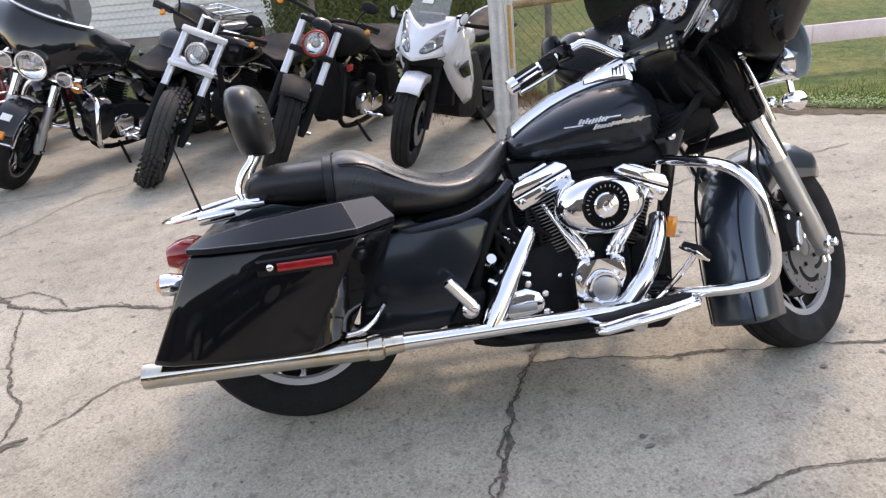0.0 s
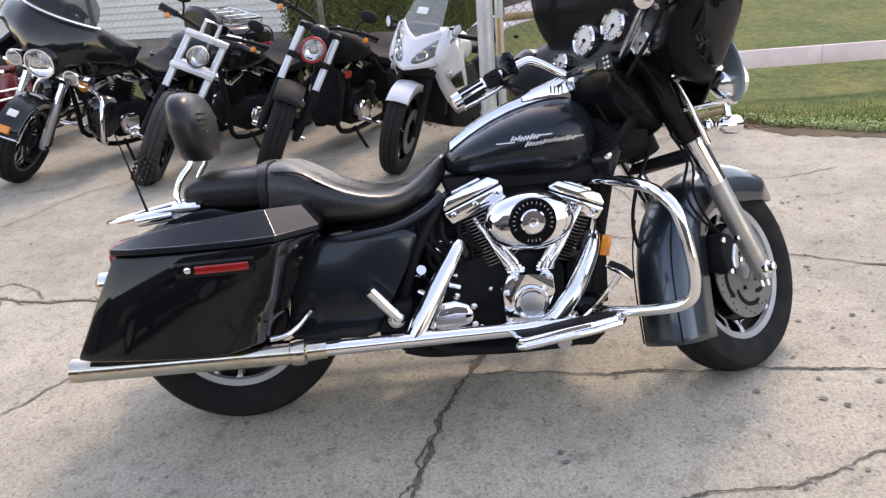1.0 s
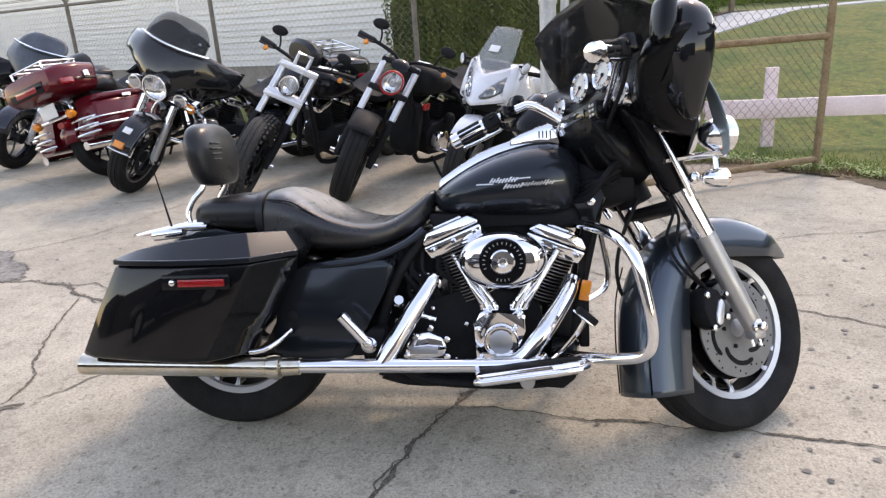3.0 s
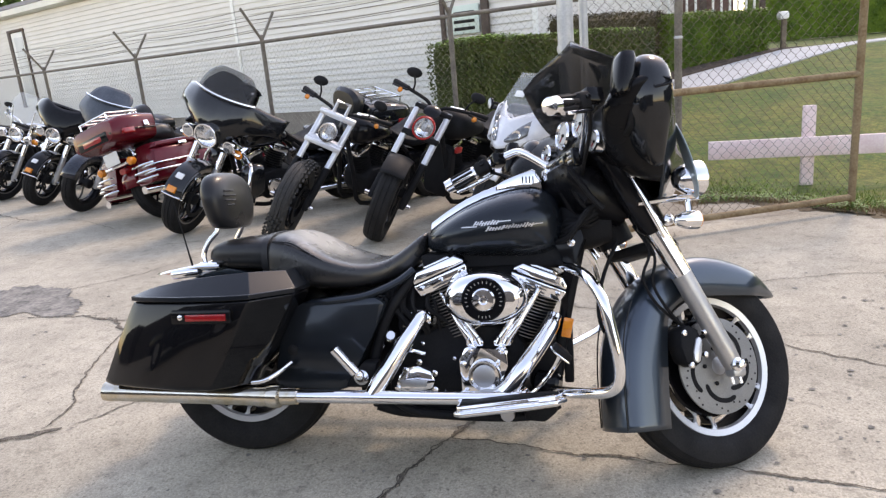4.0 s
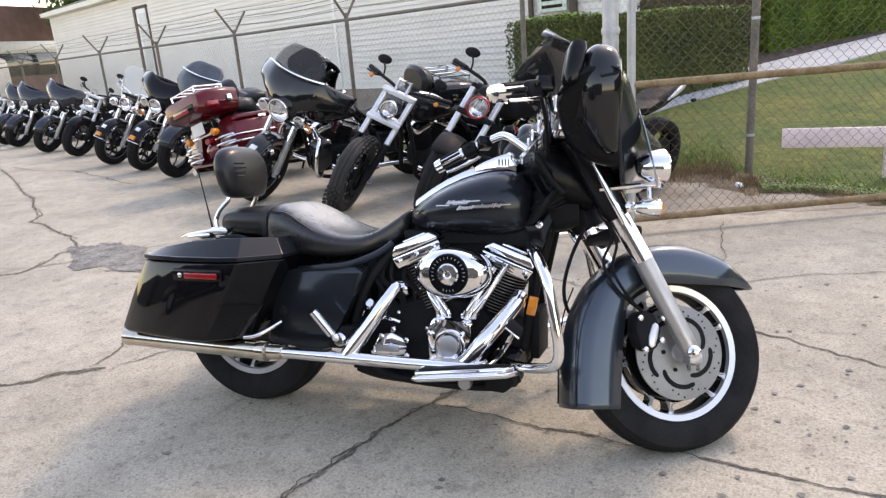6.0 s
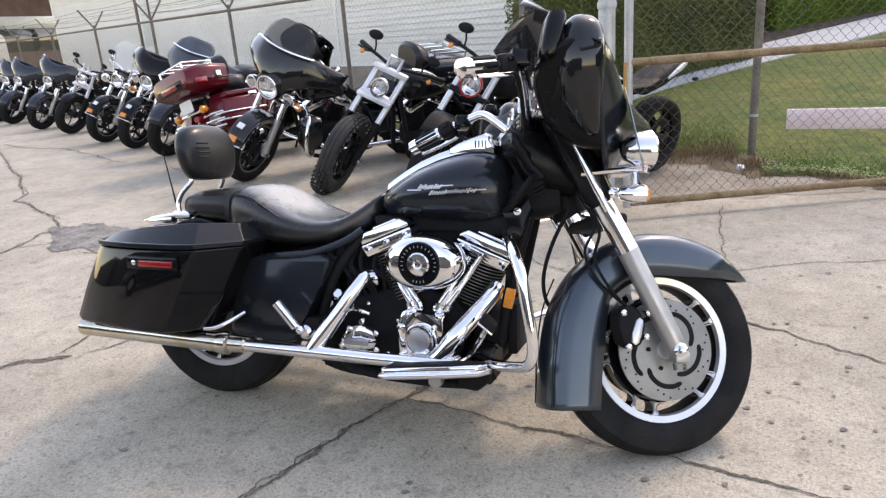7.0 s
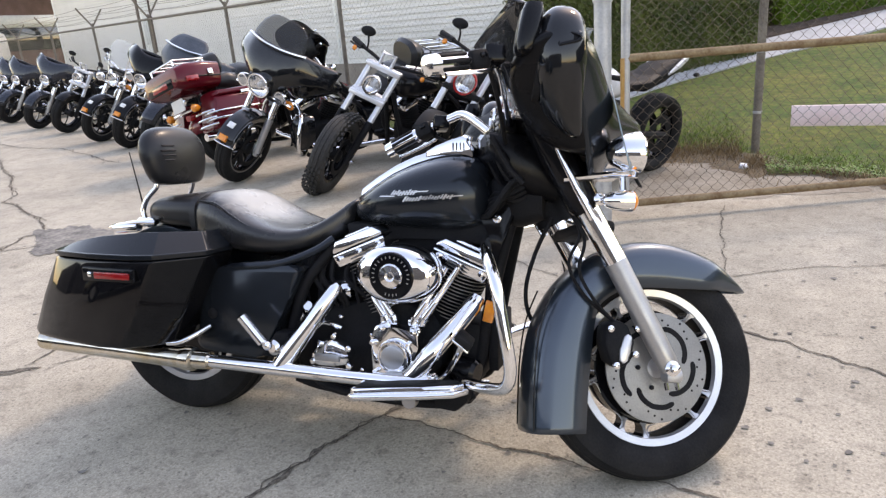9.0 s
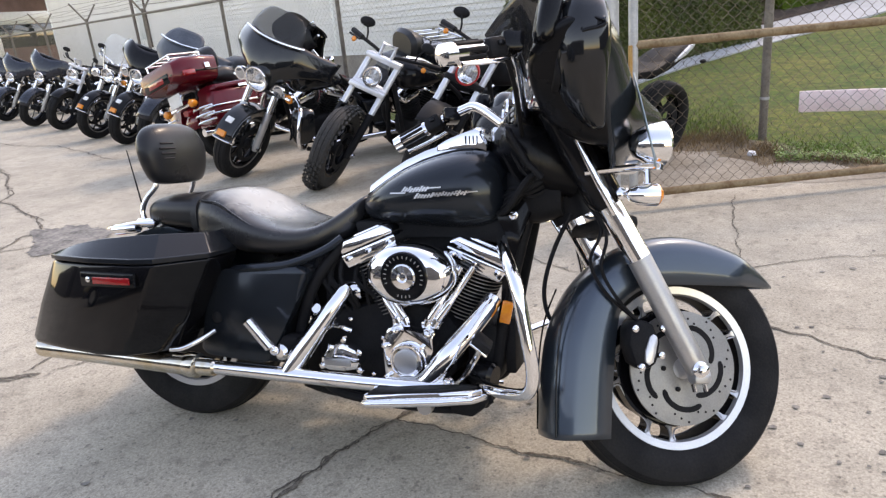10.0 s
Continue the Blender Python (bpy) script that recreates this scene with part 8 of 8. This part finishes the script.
# ---- a car on the other side, mirrored in the bags and chrome ----
def sedan():
    car = thing("car", "dark grey sedan parked across the lot", "car")
    y0, y1 = -3.2, -4.9
    low = [(-3.85, 0.3), (-3.9, 0.62), (-3.75, 0.82), (-2.6, 0.93), (0.1, 0.98), (0.5, 0.9), (0.55, 0.6), (0.5, 0.32), (0.02, 0.26), (-0.02, 0.45), (-0.2, 0.62), (-0.4, 0.67), (-0.6, 0.62), (-0.78, 0.45), (-0.82, 0.24), (-2.58, 0.24), (-2.62, 0.45), (-2.8, 0.62), (-3.0, 0.67), (-3.2, 0.62), (-3.38, 0.45), (-3.42, 0.27)]
    part("body", prism(low, y0, y1, 0.05), NAVY, car)
    part("cabin", prism([(-2.65, 0.92), (-1.95, 1.38), (-1.6, 1.44), (-0.75, 1.42), (-0.35, 1.32), (0.15, 0.96)], y0 - 0.12, y1 + 0.12, 0.05), NAVY, car)
    for w in ([(-2.4, 0.98), (-1.9, 1.33), (-1.35, 1.36), (-1.35, 0.99)], [(-1.28, 0.99), (-1.28, 1.36), (-0.78, 1.35), (-0.42, 1.25), (-0.2, 1.0)]):
        part("side_window", prism(w, y0 - 0.1, y0 - 0.135, 0.004), DARKGLASS, car)
    for x in (-3.0, -0.4):
        for y in (y0 - 0.1, y1 + 0.1):
            tw = part("wheel", lathe([(0.05, -0.08), (0.19, -0.09), (0.2, -0.05), (0.2, 0.05), (0.19, 0.09), (0.05, 0.08)], 32, wheel_axis((x, y, 0.31))), ALLOY, car)
            part("tyre", tyre_bm((x, y, 0.31), 0.31, 0.2, 0.2, 40), RUBBER, tw)
    part("head_lamp", box((-3.78, y0 - 0.15, 0.7), (0.16, 0.2, 0.12), 0.03), GLASSY, car)
    part("tail_lamp", box((0.46, y0 - 0.15, 0.76), (0.14, 0.2, 0.14), 0.03), REDLENS, car)
    part("door_handle", box((-1.5, y0 + 0.012, 0.84), (0.18, 0.03, 0.03), 0.008), CHROME, car)
    part("door_handle", box((-0.55, y0 + 0.012, 0.86), (0.18, 0.03, 0.03), 0.008), CHROME, car)


sedan()


# ---- far things ----
rv = thing("camper", "white travel trailer with a dark window, beyond the row", "camper", Matrix.Translation((-22.7 * UNIT, 15.3 * UNIT, 0)) @ Euler((0, 0, radians(35))).to_matrix().to_4x4() @ Matrix.Scale(0.87, 4))
part("body", skin([se_ring(x, 1.45, 1.1, h, 24, 6) for x, h in ((-2.6, 0.75), (-2.4, 1.0), (-1.9, 1.12), (2.3, 1.12), (2.5, 1.0))]), RVWHITE, rv)
part("window", box((1.72, -1.11, 1.68), (1.1, 0.03, 0.62), 0.01), DARKGLASS, rv)
part("window_frame", box((1.72, -1.105, 1.68), (1.22, 0.02, 0.74), 0.01), DARKDOOR, rv)
part("roof_unit", box((1.2, 0, 2.68), (0.9, 0.7, 0.3), 0.06), RVWHITE, rv)
part("stripe", box((0, -1.11, 1.1), (4.6, 0.02, 0.06), 0.003), NAVY, rv)
for x in (-0.5, 0.6):
    part("wheel", tyre_bm((x, -0.95, 0.33), 0.33, 0.2, 0.2, 28), RUBBER, rv)
shed = thing("brown_building", "brown building with a grey band, behind the trailer", "building", kind="structure")
part("wall", box((-40, 29, 2.6), (16, 8, 5.2), 0.02, None), BROWNBRICK, shed)
part("band", box((-40, 29, 3.1), (16.12, 8.12, 0.62), 0.01), GALV, shed)
part("window_band", box((-40, 29, 2.2), (16.08, 8.08, 1.15), 0.01), DARKGLASS, shed)
for x in (-44, -40.5, -37, -33.6):
    part("window", box((x, 24.96, 2.0), (2.2, 0.08, 1.5), 0.01), DARKGLASS, shed)
tree((-30, 18.5, 0), 8.5, 3.4, 31, "leafy green tree above the trailer", 6000, 0.13)
tree((-27, 31.5, 0), 10, 4.5, 36, "dark green tree behind the long roof", 5000, 0.16)
tree((-52, 30, 0), 12, 5.0, 32, "large green tree behind the brown building", 6000, 0.2)
tree((10.5, 29.0, 1.0), 9, 4.0, 33, "green tree beyond the hedge", 5000, 0.16)
tree((17, 30, 1.0), 10, 4.5, 34, "green tree beyond the lawn", 5000, 0.18)
hedge((8.0, 25.0), (24.0, 28.0), 1.8, 0.0, 3.4, "dark green bushes beyond the walkway", 8000, 35, 0.06)
mb = thing("mailbox", "weathered wooden post with a small white mailbox", "mailbox")
part("post", box((5.25, 12.6, 1.3), (0.09, 0.09, 0.75), 0.01), WEATHERED, mb)
part("box", box((5.2, 12.5, 1.62), (0.16, 0.3, 0.14), 0.04), TRIMWHITE, mb)
porch = thing("porch", "white balustrade and brown posts of a porch", "porch", kind="structure")
for k in range(22):
    p = Vector((1.3, 12.6, 0)).lerp(Vector((5.6, 15.6, 0)), k / 21)
    part("baluster", box((p.x, p.y, 1.95), (0.045, 0.045, 0.85), 0.006), TRIMWHITE, porch)
part("rail", tube([(1.3, 12.6, 2.38), (5.6, 15.6, 2.38)], 0.04, 6), TRIMWHITE, porch)
part("floor", tube([(1.3, 12.7, 1.5), (5.6, 15.7, 1.5)], 0.09, 4), FOUNDATION, porch)
for f in (0.0, 0.33, 0.66, 1.0):
    p = Vector((1.3, 12.6, 0)).lerp(Vector((5.6, 15.6, 0)), f)
    part("post", box((p.x, p.y, 2.2), (0.12, 0.12, 2.8), 0.01), DARKDOOR, porch)
part("back_wall", skin([[(1.2, 13.8, z), (5.2, 16.6, z), (5.1, 16.8, z), (1.1, 14.0, z)] for z in (0.9, 4.2)]), BROWNBRICK, porch)
sign = AT(2.25, 1.94, 0.06)
sg = thing("wall_sign", "pale green sign with unreadable lettering on the siding", "sign", Matrix.Translation(sign * UNIT) @ Euler((0, 0, math.atan2(ROW.y, ROW.x))).to_matrix().to_4x4())
part("panel", box((0, 0, 0), (0.56, 0.03, 0.44), 0.004), mat("pale_green_sign", (0.5, 0.6, 0.55), 0.5, 0, 0, (0.56, 0.65, 0.6), 5, 50), sg)
for x in (-0.40, 0.42):
    part("frame", box((x, 0.01, 0.1), (0.13 if x < 0 else 0.07, 0.06, 1.1), 0.006), DARKDOOR, sg)
for z in (0.1, -0.03, -0.14):
    part("lettering", box((0, -0.018, z), (0.4, 0.004, 0.05), 0.001, None, box((0, 0.018, z), (0.4, 0.004, 0.05), 0.001)), SATIN, sg)
